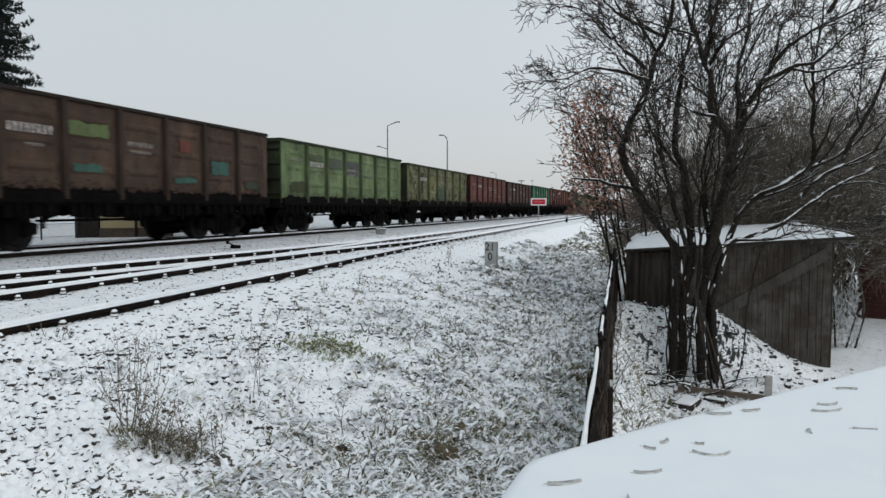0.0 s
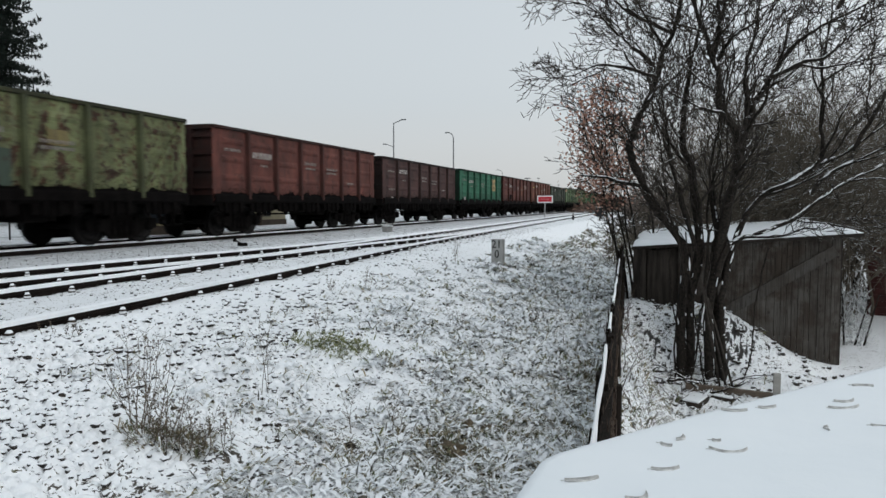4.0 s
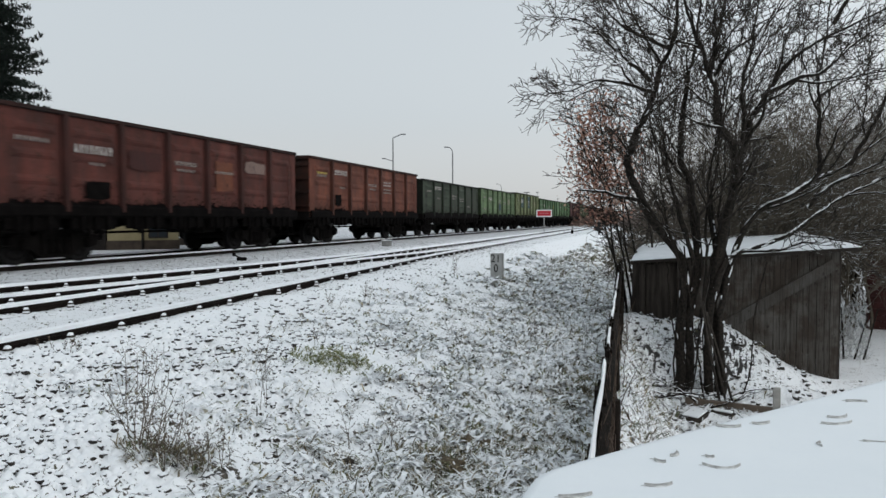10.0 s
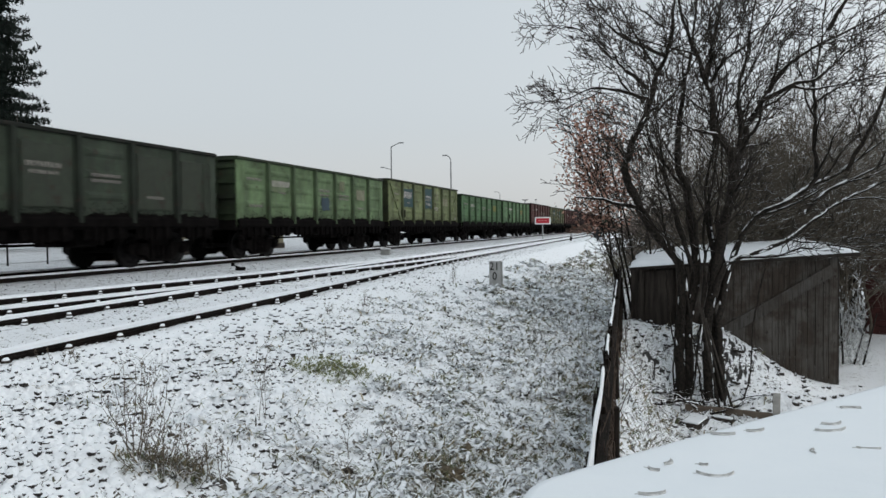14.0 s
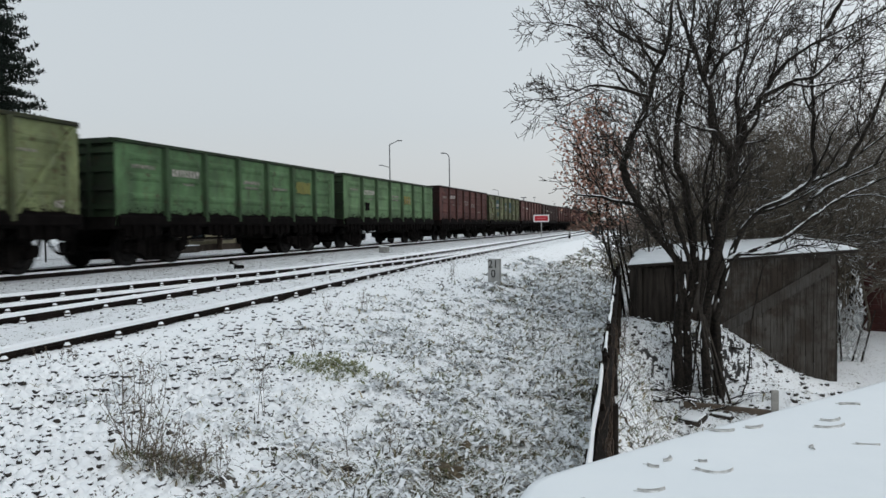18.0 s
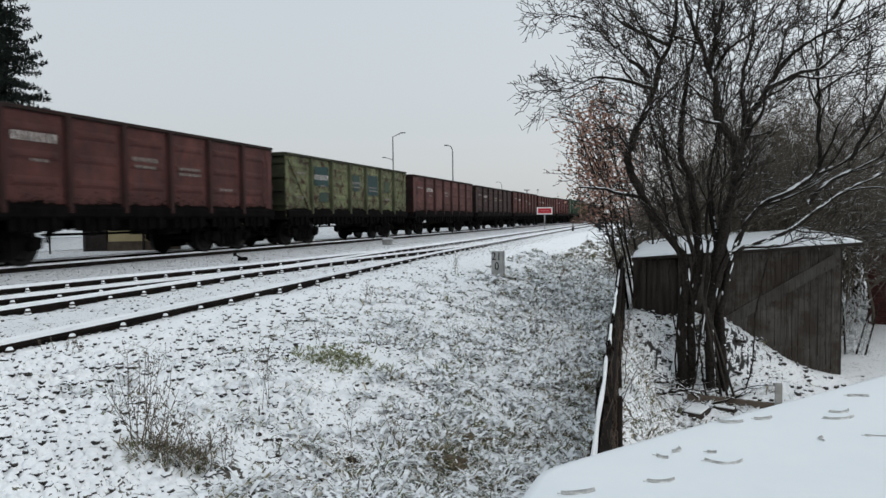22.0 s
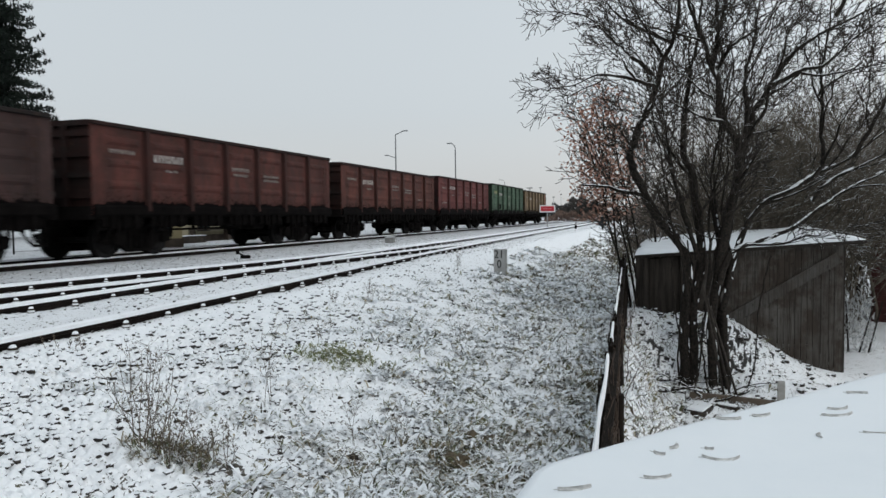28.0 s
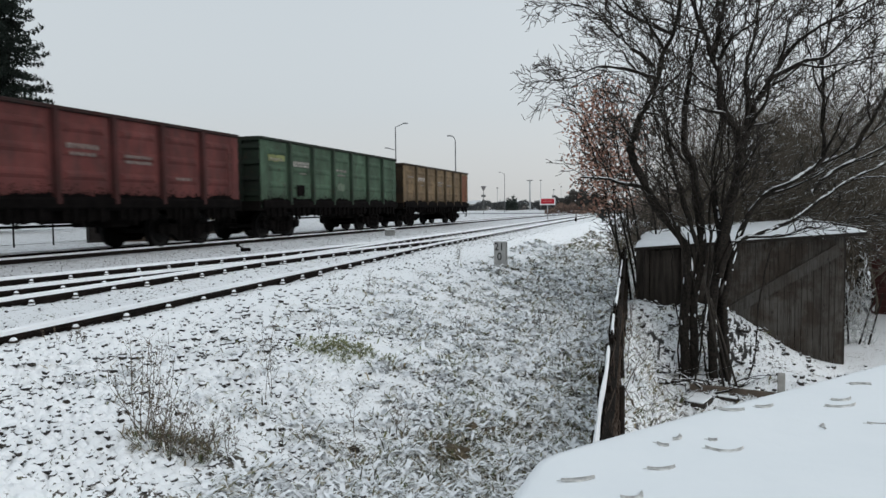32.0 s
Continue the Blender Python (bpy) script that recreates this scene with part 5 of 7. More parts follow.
def leafy_bush():
    """A small oak that has kept its rust-coloured leaves."""
    r = random.Random(77)
    t = empty("young_oak", pose(-0.45, 14.6, -1.0), "young oak bush keeping rusty brown withered leaves", "bush")
    soups = (Soup(), Soup())
    tips = []
    for k in range(6):
        lean = r.uniform(-0.42, -0.05)
        pts = rounded_way([Vector((0.12 * k - 0.3 + lean * z * (0.6 + 0.12 * z) * 0.7 + r.gauss(0, 0.04), r.gauss(0, 0.2), z)) for z in (0.0, 1.0, 1.9, 2.8, 3.6, 4.4)])
        rad = [0.028 * (1 - 0.8 * i / (len(pts) - 1)) for i in range(len(pts))]
        stem = Soup()
        limb(stem, pts, rad, 6)
        link_mesh("stem", stem.mesh("stem"), M_BARK, t)
        for i in range(9, len(pts)):
            for q in range(2):
                d = (pts[i] - pts[i - 1]).normalized()
                side = Vector((r.gauss(-0.5, 0.8), r.gauss(0, 0.8), 0)).normalized()
                grow(soups, pts[i], d * 0.6 + side * 0.8, r.uniform(0.35, 0.75), 0.010, 2, r, 0.0, 0.16, (3, 4), 3, tips)
    link_mesh("crown", soups[1].mesh("crown"), M_TWIG, t, "bare twigs")
    s = Soup()
    for p in tips:
        q = Vector(((p.x + 0.70) / 0.70, p.y / 1.2, (p.z - 3.55) / 1.2)).length
        if q > 1.0 + r.gauss(0, 0.12):
            continue
        for k in range(7):
            c = p + Vector((r.gauss(0, 0.14), r.gauss(0, 0.14), r.gauss(-0.03, 0.13)))
            d = Vector((r.gauss(0, 1), r.gauss(0, 1), r.gauss(-0.6, 0.6))).normalized() * r.uniform(0.05, 0.09)
            e = d.cross(Vector((r.gauss(0, 1), r.gauss(0, 1), 1))).normalized() * 0.026
            s.add([tuple(c), tuple(c + d * 0.5 + e), tuple(c + d), tuple(c + d * 0.5 - e)], [(0, 1, 2, 3)])
    m, n, l, b = nodes_of("oak_leaf")
    geo = n.new("ShaderNodeNewGeometry")
    l.new(mixed(n, l, geo.outputs["Random Per Island"], (0.24, 0.095, 0.065), (0.50, 0.31, 0.235)), b.inputs["Base Color"])
    b.inputs["Roughness"].default_value = 0.8
    tagged(link_mesh("leaves", s.mesh("leaves"), m, t, "rusty withered leaves"), kind="stuff")


leafy_bush()


# ---- snow-covered car beside the eye ----
OUTLINE = [(-0.176, 0.78), (-0.172, 0.86), (-0.168, 0.92), (-0.165, 0.955), (-0.160, 0.975), (-0.148, 1.000), (-0.115, 1.045), (-0.05, 1.130), (0.03, 1.232), (0.24, 1.488), (0.48, 1.785), (0.85, 2.22), (1.2, 2.58),
           (1.4, 2.66), (1.6, 2.6), (1.95, 2.2), (2.0, 2.0), (1.9, 1.7), (1.3, 0.75), (1.05, 0.42), (0.85, 0.34), (0.6, 0.36), (0.2, 0.46), (-0.1, 0.60), (-0.17, 0.70)]


def build_car():
    car = empty("parked_car", pose(0, 0, -0.62), "parked car under a smooth blanket of fresh snow", "car")
    cx = sum(p[0] for p in OUTLINE) / len(OUTLINE)
    cy = sum(p[1] for p in OUTLINE) / len(OUTLINE)

    ux, uy = 0.70, 0.714
    across = [(p[1] - cy) * ux - (p[0] - cx) * uy for p in OUTLINE]
    v0, half = (min(across) + max(across)) / 2, (max(across) - min(across)) / 2

    def stack(name, rings, mat, lab="", smooth=True):
        """Rings of the roof's outline: scale along the car and across it, height."""
        bm = bmesh.new()
        loops = []
        for k, kv, z in rings:
            ahead = 0.95 * max(0.0, k - 1)
            ring = []
            for px, py in OUTLINE:
                u, v = (px - cx) * ux + (py - cy) * uy, (py - cy) * ux - (px - cx) * uy
                u, v = u * k + ahead, v0 + (v - v0) * kv
                ring.append(bm.verts.new((cx + u * ux - v * uy, cy + u * uy + v * ux, z)))
            loops.append(ring)
        n = len(OUTLINE)
        for u, v in zip(loops, loops[1:]):
            for i in range(n):
                bm.faces.new((u[i], u[(i + 1) % n], v[(i + 1) % n], v[i]))
        bm.faces.new(loops[0])
        bm.faces.new(loops[-1])
        bmesh.ops.recalc_face_normals(bm, faces=bm.faces)
        return part(name, bm, mat, car, lab, smooth)
    paint = plain("car_paint", (0.10, 0.12, 0.14), 0.3, 0.2, 0.05, 3.0, 0)
    stack("body", ((1.72, 1.22, 0.22), (1.80, 1.30, 0.34), (1.80, 1.32, 0.60), (1.74, 1.28, 0.82), (1.60, 1.18, 0.90)), snow_capped("snowed_car_paint", (0.09, 0.11, 0.13), (0.11, 0.13, 0.15), 0.55, 4.0, 0.4, 0.1))
    stack("window_band", ((1.42, 1.14, 0.895), (1.18, 1.03, 1.25), (1.0, 0.97, 1.50)), plain("dark_glass", (0.012, 0.013, 0.014), 0.08, 0, 0.05, 3.0, 0, 0.5))
    stack("roof", ((1.0, 0.975, 1.5), (0.98, 0.98, 1.53), (0.96, 0.96, 1.552)), paint)
    m, n, l, b = nodes_of("smooth_snow")
    f = noise_node(n, l, 5.0, 3)
    g = noise_node(n, l, 160.0, 2)
    l.new(mixed(n, l, ramp_node(n, l, f, 0.3, 0.7), (0.77, 0.805, 0.83), (0.80, 0.83, 0.85)), b.inputs["Base Color"])
    b.inputs["Roughness"].default_value = 0.7
    b.inputs["Specular IOR Level"].default_value = 0.2
    bump(n, l, math_node(n, l, "ADD", math_node(n, l, "MULTIPLY", f, 3.0), math_node(n, l, "MULTIPLY", g, 0.25)), 0.25, 0.006, b)
    stack("snow_blanket", ((0.985, 0.985, 1.545), (0.997, 0.997, 1.56), (1.002, 1.002, 1.58), (1.001, 1.001, 1.592), (0.995, 0.995, 1.599), (0.98, 0.98, 1.6005), (0.93, 0.93, 1.601), (0.8, 0.8, 1.602), (0.5, 0.5, 1.604), (0.2, 0.2, 1.604)), m, "smooth blanket of fresh snow")
    for wu, wv in ((-0.45, -1), (1.95, -1), (-0.45, 1), (1.95, 1)):
        wv = v0 + wv * (half * 0.92)
        wx, wy = cx + wu * ux - wv * uy, cy + wu * uy + wv * ux
        bm = bmesh.new()
        cyl(bm, (wx - 0.07, wy + 0.07, 0.31), (wx + 0.07, wy - 0.07, 0.31), 0.31, 0.31, 18)
        part("wheel", bm, M_IRON, car)


build_car()


def fallen_leaf(x, y, turn, ln, curl, seed):
    r = random.Random(seed)
    t = empty("fallen_leaf", pose(x, y, 0.9825, 0, 0, turn), "narrow withered grey-brown leaf half sunk in the snow", "leaf", "leaves on the snowy car")
    bm = bmesh.new()
    n = 7
    rows = []
    for i in range(n + 1):
        u = i / n
        w = 0.0024 * math.sin(3.1416 * min(1, u * 0.96 + 0.02)) ** 0.8 + 0.0006
        x0 = (u - 0.5) * ln
        y0 = 1.7 * curl * ((u - 0.5) ** 2 - 0.12) * ln
        z0 = 0.006 * (u - 0.5) ** 2 - 0.001
        rows.append([bm.verts.new((x0, y0 - w, z0 + 0.001)), bm.verts.new((x0, y0, z0)), bm.verts.new((x0, y0 + w, z0 + 0.003))])
    for p, q in zip(rows, rows[1:]):
        for j in range(2):
            bm.faces.new((p[j], q[j], q[j + 1], p[j + 1]))
    r2 = bmesh.ops.extrude_face_region(bm, geom=list(bm.faces))
    for v in r2["geom"]:
        if isinstance(v, bmesh.types.BMVert):
            v.co.z -= 0.0015
    bmesh.ops.recalc_face_normals(bm, faces=bm.faces)
    part("blade", bm, M_LEAF, t, "", True)
    bm = bmesh.new()
    cyl(bm, (-ln / 2 - 0.006, curl * 0.08 * ln, 0.001), (-ln / 2 + 0.003, curl * 0.08 * ln, 0.001), 0.0005, 0.0007, 5)
    part("stalk", bm, M_LEAF, t)


M_LEAF = plain("withered_leaf", (0.52, 0.515, 0.50), 0.8, 0, 0.45, 60.0, 0.2)
LEAVES = [(-0.10, 0.905, 30, 0.065, 0.1), (0.0, 0.972, 25, 0.055, 0.3), (0.07, 1.11, 5, 0.018, 0.1), (0.085, 1.07, 12, 0.075, 0.7), (0.022, 1.11, 70, 0.04, 0.4), (0.0, 1.07, -20, 0.025, 0.3), (-0.03, 0.87, 50, 0.05, 0.8),
          (0.235, 1.22, 85, 0.028, -0.6), (0.32, 1.255, 5, 0.05, 0.1), (0.29, 1.355, 28, 0.085, 0.4), (0.30, 1.40, 32, 0.06, 0.5), (0.355, 1.53, 10, 0.055, -0.4), (0.11, 1.285, 12, 0.06, 0.2), (0.165, 1.32, 30, 0.05, 0.2)]
for k, (lx, ly, turn, ln, curl) in enumerate(LEAVES):
    fallen_leaf(lx, ly, turn, ln * 0.7, curl, k)


# ---- kilometre post ----
def km_post():
    p = empty("kilometre_post", pose(-3.56, 16.0, -0.16, 0, 0, -20), "pale concrete kilometre post with black figures on the slope", "marker post")
    bm = bmesh.new()
    box(bm, -0.155, 0.155, -0.05, 0.05, -0.2, 0.72, bevel=0.012)
    part("slab", bm, plain("pale_concrete", (0.34, 0.34, 0.33), 0.85, 0, 0.15, 5.0), p)
    for text, x, z in (("2", -0.075, 0.52), ("1", 0.06, 0.52), ("0", 0.0, 0.30)):
        cu = bpy.data.curves.new("figure", "FONT")
        cu.body = text
        cu.size = 0.25
        cu.align_x = "CENTER"
        cu.extrude = 0.002
        t = new("figure", cu)
        dg = bpy.context.evaluated_depsgraph_get()
        me = bpy.data.meshes.new_from_object(t.evaluated_get(dg))
        bpy.data.objects.remove(t)
        o = link_mesh("figure", me, M_SOOT, p)
        o.matrix_local = pose(x, -0.054, z, 90)


km_post()


# ---- red stop board by the line ----
def stop_board():
    s = empty("stop_board", pose(-9.04, 57.93, 0.0, 0, 0, 10), "red rectangular board with a white rim on a post", "railway sign")
    bm = bmesh.new()
    cyl(bm, (0, 0.03, -0.1), (0, 0.03, 2.0), 0.04, 0.04, 8)
    part("post", bm, plain("grey_post", (0.35, 0.35, 0.35), 0.6), s)
    bm = bmesh.new()
    box(bm, -0.62, 0.62, -0.02, 0.0, 1.50, 2.08, bevel=0.006)
    part("rim", bm, plain("white_enamel", (0.75, 0.75, 0.75), 0.5, 0, 0.05), s)
    bm = bmesh.new()
    box(bm, -0.53, 0.53, -0.03, -0.02, 1.59, 1.99, bevel=0.004)
    part("plate", bm, plain("red_enamel", (0.42, 0.015, 0.03), 0.5, 0, 0.1), s)
    bm = bmesh.new()
    box(bm, -0.35, 0.35, -0.036, -0.03, 1.77, 1.82)
    part("lettering", bm, plain("dim_lettering", (0.55, 0.2, 0.2), 0.6), s, "unreadable pale lettering")


stop_board()


# ---- street lamps behind the line ----
def street_lamp(x, y, h, arm, low, turn):
    s = empty("street_lamp", pose(x, y, -0.1, 0, 0, turn), "tall grey steel street lamp with a curved arm", "street lamp", "street lamps beyond the line")
    steel = plain("galvanised_steel", (0.16, 0.165, 0.17), 0.5, 0.4, 0.15)
    bm = bmesh.new()
    cyl(bm, (0, 0, 0), (0, 0, h - 0.6), 0.085, 0.055, 8)
    part("pole", bm, steel, s)
    bm = bmesh.new()
    prev = Vector((0, 0, h - 0.6))
    for k in range(1, 7):
        a = k / 6 * 1.45
        p = Vector((arm * (1 - math.cos(a)), 0, h - 0.6 + 0.6 * math.sin(a)))
        if low:
            p = Vector((0, 0, h - 0.6 + 0.2 * k)) if k < 3 else Vector((0.2 * (k - 2), 0, h - 0.2 + 0.09 * (k - 2)))
        cyl(bm, prev, p, 0.045, 0.045, 6)
        prev = p
    part("arm", bm, steel, s)
    bm = bmesh.new()
    sg = 1 if arm > 0 else -1
    box(bm, prev.x - sg * 0.05, prev.x + sg * 0.42, -0.1, 0.1, prev.z - 0.04, prev.z + 0.06, bevel=0.02)
    part("lantern", bm, steel, s)
    if low:
        bm = bmesh.new()
        cyl(bm, (0, 0, h * 0.745), (-0.75, 0, h * 0.77), 0.035, 0.035, 6)
        box(bm, -1.05, -0.7, -0.08, 0.08, h * 0.77 - 0.04, h * 0.77 + 0.05)
        part("low_arm", bm, steel, s)


street_lamp(-25.0, 66.0, 9.5, 0.40, True, 17)
street_lamp(-19.45, 67.6, 8.4, -0.45, False, 17)
street_lamp(-34.1, 157.6, 9.2, -1.0, False, 17)


# ---- spruce behind the line ----
def spruce(x, y, h, seed):
    r = random.Random(seed)
    t = empty("spruce_tree", pose(x, y, 0.1), "dark green spruce tree with ragged drooping boughs", "tree")
    bm = bmesh.new()
    cyl(bm, (0, 0, 0), (0, 0, h), 0.26, 0.02, 8)
    part("trunk", bm, M_BARK, t)
    s = Soup()
    z = 1.4
    while z < h - 0.3:
        reach = (h - z) * 0.19 + 0.40
        for k in range(7):
            a = r.uniform(0, 6.283)
            ln = reach * r.choice((0.55, 0.7, 0.85, 1.0, 1.0, 1.12))
            d = Vector((math.cos(a), math.sin(a), 0))
            e0 = Vector((-d.y, d.x, 0))
            tilt, curl = r.uniform(-0.12, 0.22), r.uniform(0.25, 0.5)
            steps = max(4, int(ln / 0.21))
            for i in range(1, steps + 1):
                u = i / steps
                c = Vector((0, 0, z)) + d * ln * u + Vector((0, 0, ln * (tilt * u - 0.42 * u * u + curl * u**3)))
                wide = 0.42 * (1.1 - u) + 0.10
                for q in range(16):
                    g = c + e0 * r.gauss(0, wide) + Vector((0, 0, r.gauss(0, 0.07)))
                    w = Vector((r.gauss(0, 1), r.gauss(0, 1), r.gauss(0.5, 0.8))).normalized() * r.uniform(0.14, 0.32)
                    e = w.cross(Vector((r.gauss(0, 1), r.gauss(0, 1), 1))).normalized() * 0.055
                    s.add([tuple(g - e), tuple(g + e), tuple(g + w)], [(0, 1, 2)])
        z += 0.27
    link_mesh("needles", s.mesh("needles"), plain("spruce_needles", (0.008, 0.014, 0.010), 0.9, 0, 0.4, 3.0, 0), t)


spruce(-36.9, 32.2, 22.5, 4)


# ---- fence ----
M_VINE = plain("vine_stem", (0.085, 0.060, 0.045), 0.9, 0, 0.4, 9.0, 0)


def build_fence():
    f = empty("garden_fence", pose(0, 0, 0), "old dark plank fence with snow on its top rail", "fence")
    r = random.Random(9)
    bm = bmesh.new()
    box(bm, -0.012, 0.012, -0.055, 0.055, 0.0, 1.0)
    paling = mesh_of(bm, "paling")
    wood = plain("fence_wood", (0.020, 0.015, 0.012), 0.9, 0, 0.6, 6.0, 0.5, 0.1, 0.6, (5.0, 5.0, 0.6))
    y = 2.55
    while y < 17.5:
        x = fence_x(y)
        z = float(ground_z(x, y)) - 0.1
        h = 0.37 + r.uniform(-0.07, 0.05) - z - (0.25 if r.random() < 0.12 else 0)
        o = link_mesh("paling", paling, wood, f)
        o.matrix_local = pose(x + r.uniform(-0.006, 0.006), y, z, r.uniform(-2, 2), r.uniform(-2, 2), 2.6) @ Matrix.Diagonal((1, 1, h, 1))
        y += r.uniform(0.115, 0.15)
    y = 2.45
    while y < 16.5:
        x = fence_x(y)
        z = float(ground_z(x, y))
        bm = bmesh.new()
        cyl(bm, (x + 0.06, y, z - 0.3), (x + 0.055 + r.uniform(-0.02, 0.02), y, 0.22 + r.uniform(-0.04, 0.04)), 0.04, 0.035, 8)
        part("post", bm, wood, f)
        y2 = y + 2.0
        bm = bmesh.new()
        box(bm, -0.022, 0.022, -1.0, 1.0, -0.04, 0.0, pose((x + fence_x(y2)) / 2 + 0.036, y + 1.0, 0.33, 0, 0, 2.6))
        part("rail", bm, wood, f)
        y += 2.0
    # snow lying on the near stretch of the rail, in a bent ribbon
    for a, b, w in ((2.5, 4.75, 0.0125), (5.4, 6.2, 0.014), (6.9, 9.4, 0.014), (9.8, 12.5, 0.012)):
        s = Soup()
        v, k = [], 24
        for i in range(k + 1):
            y = a + (b - a) * i / k
            x = fence_x(y) + 0.003 * math.sin(y * 5)
            z = 0.385 + 0.004 * math.sin(y * 3.1)
            ww = w * (0.9 + 0.12 * math.sin(y * 7 + 1))
            v += [(x - ww, y, z), (x - ww * 0.7, y, z + 0.03), (x, y, z + 0.042), (x + ww * 0.7, y, z + 0.03), (x + ww, y, z)]
        s.add(v, [(i * 5 + j, i * 5 + j + 1, i * 5 + j + 6, i * 5 + j + 5) for i in range(k) for j in range(4)])
        link_mesh("snow_cap", s.mesh("snow_cap"), M_SNOW, f, "ridge of snow on the rail")
    # dry stems climbing through it
    s = Soup()
    for k in range(60):
        y = r.uniform(3.0, 15)
        x = fence_x(y) + r.uniform(-0.05, 0.16)
        z = float(ground_z(x, y))
        p = [Vector((x, y, z))]
        for i in range(4):
            p.append(p[-1] + Vector((r.gauss(0, 0.05), r.gauss(0, 0.06), r.uniform(0.04, 0.12))))
        limb(s, p, [0.006, 0.005, 0.004, 0.003, 0.002], 3)
    for k in range(90):
        y = 2.7 + 6 * r.random() ** 1.4
        z = float(ground_z(fence_x(y), y))
        p = [Vector((fence_x(y) + r.uniform(0.015, 0.07), y, z))]
        for i in range(6):
            p.append(Vector((fence_x(p[-1].y) + r.uniform(0.012, 0.075), p[-1].y + r.gauss(0, 0.07), p[-1].z + (0.42 - z) / 6 * r.uniform(0.6, 1.15))))
        limb(s, p, [0.007, 0.007, 0.006, 0.005, 0.004, 0.003, 0.002], 3)
    tagged(link_mesh("climber", s.mesh("climber"), M_VINE, f, "tangle of dry climbing stems"), kind="stuff")


build_fence()


# ---- things round the tree ----
def loose_board(name, a, b, w, t, mat, words, cat, roll=0, snow=True):
    a, b = Vector(a), Vector(b)
    d = b - a
    q = d.to_track_quat("X", "Z").to_matrix().to_4x4()
    o = empty(name, Matrix.Translation(a) @ q @ pose(0, 0, 0, roll), words, cat)
    bm = bmesh.new()
    box(bm, 0, d.length, -w / 2, w / 2, -t, 0, bevel=0.006)
    part("board", bm, mat, o)
    if snow:
        bm = bmesh.new()
        box(bm, 0.03, d.length - 0.03, -w / 2 + 0.01, w / 2 - 0.01, 0.0, 0.025, bevel=0.01)
        part("snow", bm, M_SNOW, o, "thin snow on top")
    return o


loose_board("loose_plank", (0.33, 10.29, -1.10), (1.40, 10.13, -1.12), 0.06, 0.13, plain("raw_plank", (0.10, 0.078, 0.060), 0.85, 0, 0.3, 4.0), "thick brown plank lying by the tree", "plank", 0, False)
loose_board("snowy_slab", (0.30, 9.78, -1.165), (0.56, 9.69, -1.175), 0.42, 0.07, M_PLANK_D, "short slab covered with snow beside the tree", "slab")
loose_board("snowy_lath", (0.64, 9.92, -1.15), (0.92, 9.82, -1.16), 0.09, 0.08, M_PLANK_D, "short lath covered with snow", "lath")
for k, (ax, bx, top) in enumerate(((0.78, 0.50, 0.35), (0.86, 0.55, 0.20), (0.95, 0.60, 0.05))):
    st = empty("leaning_pole", pose(0, 0, 0), "thin dark pole leaning against the tree", "pole", "poles against the tree")
    bm = bmesh.new()
    cyl(bm, (ax, 10.3, -1.2), (bx, 10.5, top), 0.018, 0.012, 7)
    part("shaft", bm, M_TWIG, st)
st = empty("garden_stake", pose(1.44, 10.1, -1.3), "short pale wooden stake in the snow", "stake")
bm = bmesh.new()
box(bm, -0.045, 0.045, -0.02, 0.02, 0, 0.45, bevel=0.006)
part("stake_board", bm, plain("pale_wood", (0.30, 0.29, 0.27), 0.8), st)


def brushwood(x, y, seed, n):
    r = random.Random(seed)
    t = empty("brushwood", pose(x, y, float(ground_z(x, y))), "heap of thin cut branches on the snow", "brushwood")
    for k in range(n):
        s = Soup()
        p = [Vector((r.gauss(0, 0.3), r.gauss(0, 0.3), r.uniform(0.0, 0.1)))]
        a = r.uniform(0, 6.283)
        for i in range(5):
            p.append(p[-1] + Vector((math.cos(a) * 0.2, math.sin(a) * 0.2, r.uniform(-0.02, 0.07))))
            a += r.gauss(0, 0.3)
        limb(s, p, [0.016, 0.014, 0.012, 0.009, 0.006, 0.003], 5)
        link_mesh("branch", s.mesh("branch"), M_BARK, t)


brushwood(-0.05, 9.9, 3, 12)
brushwood(0.75, 10.2, 4, 6)
brushwood(0.12, 10.25, 9, 7)


# ---- red-brown neighbour building ----
def red_house():
    h = empty("garden_house", pose(4.60, 19.0, 0, 0, 0, -17), "dark red wooden garden house with a snow-edged dark roof", "house")
    red = plain("dark_red_board", (0.050, 0.016, 0.014), 0.85, 0, 0.3, 4.0)
    for k in range(16):
        bm = bmesh.new()
        box(bm, 0, 4.2, -0.02 - 0.006 * (k % 2), 0.0, -1.35 + 0.145 * k, -1.35 + 0.145 * (k + 1) - 0.006)
        part("plank", bm, red, h)
    for x0, x1, y0, y1 in ((0.0, 0.05, 0.0, 3.2), (4.15, 4.2, 0.0, 3.2), (0.05, 4.15, 3.15, 3.2)):
        bm = bmesh.new()
        box(bm, x0, x1, y0, y1, -1.35, 1.0)
        part("wall", bm, red, h)
    bm = bmesh.new()
    box(bm, -0.35, 4.5, -0.45, 3.5, 1.0, 1.16, bevel=0.01)
    part("roof", bm, M_PLANK_D, h, "dark felt roof")
    bm = bmesh.new()
    box(bm, -0.36, 4.51, -0.46, 3.51, 1.162, 1.20, bevel=0.012)
    part("roof_snow", bm, M_SNOW, h, "thin snow on the roof")


red_house()


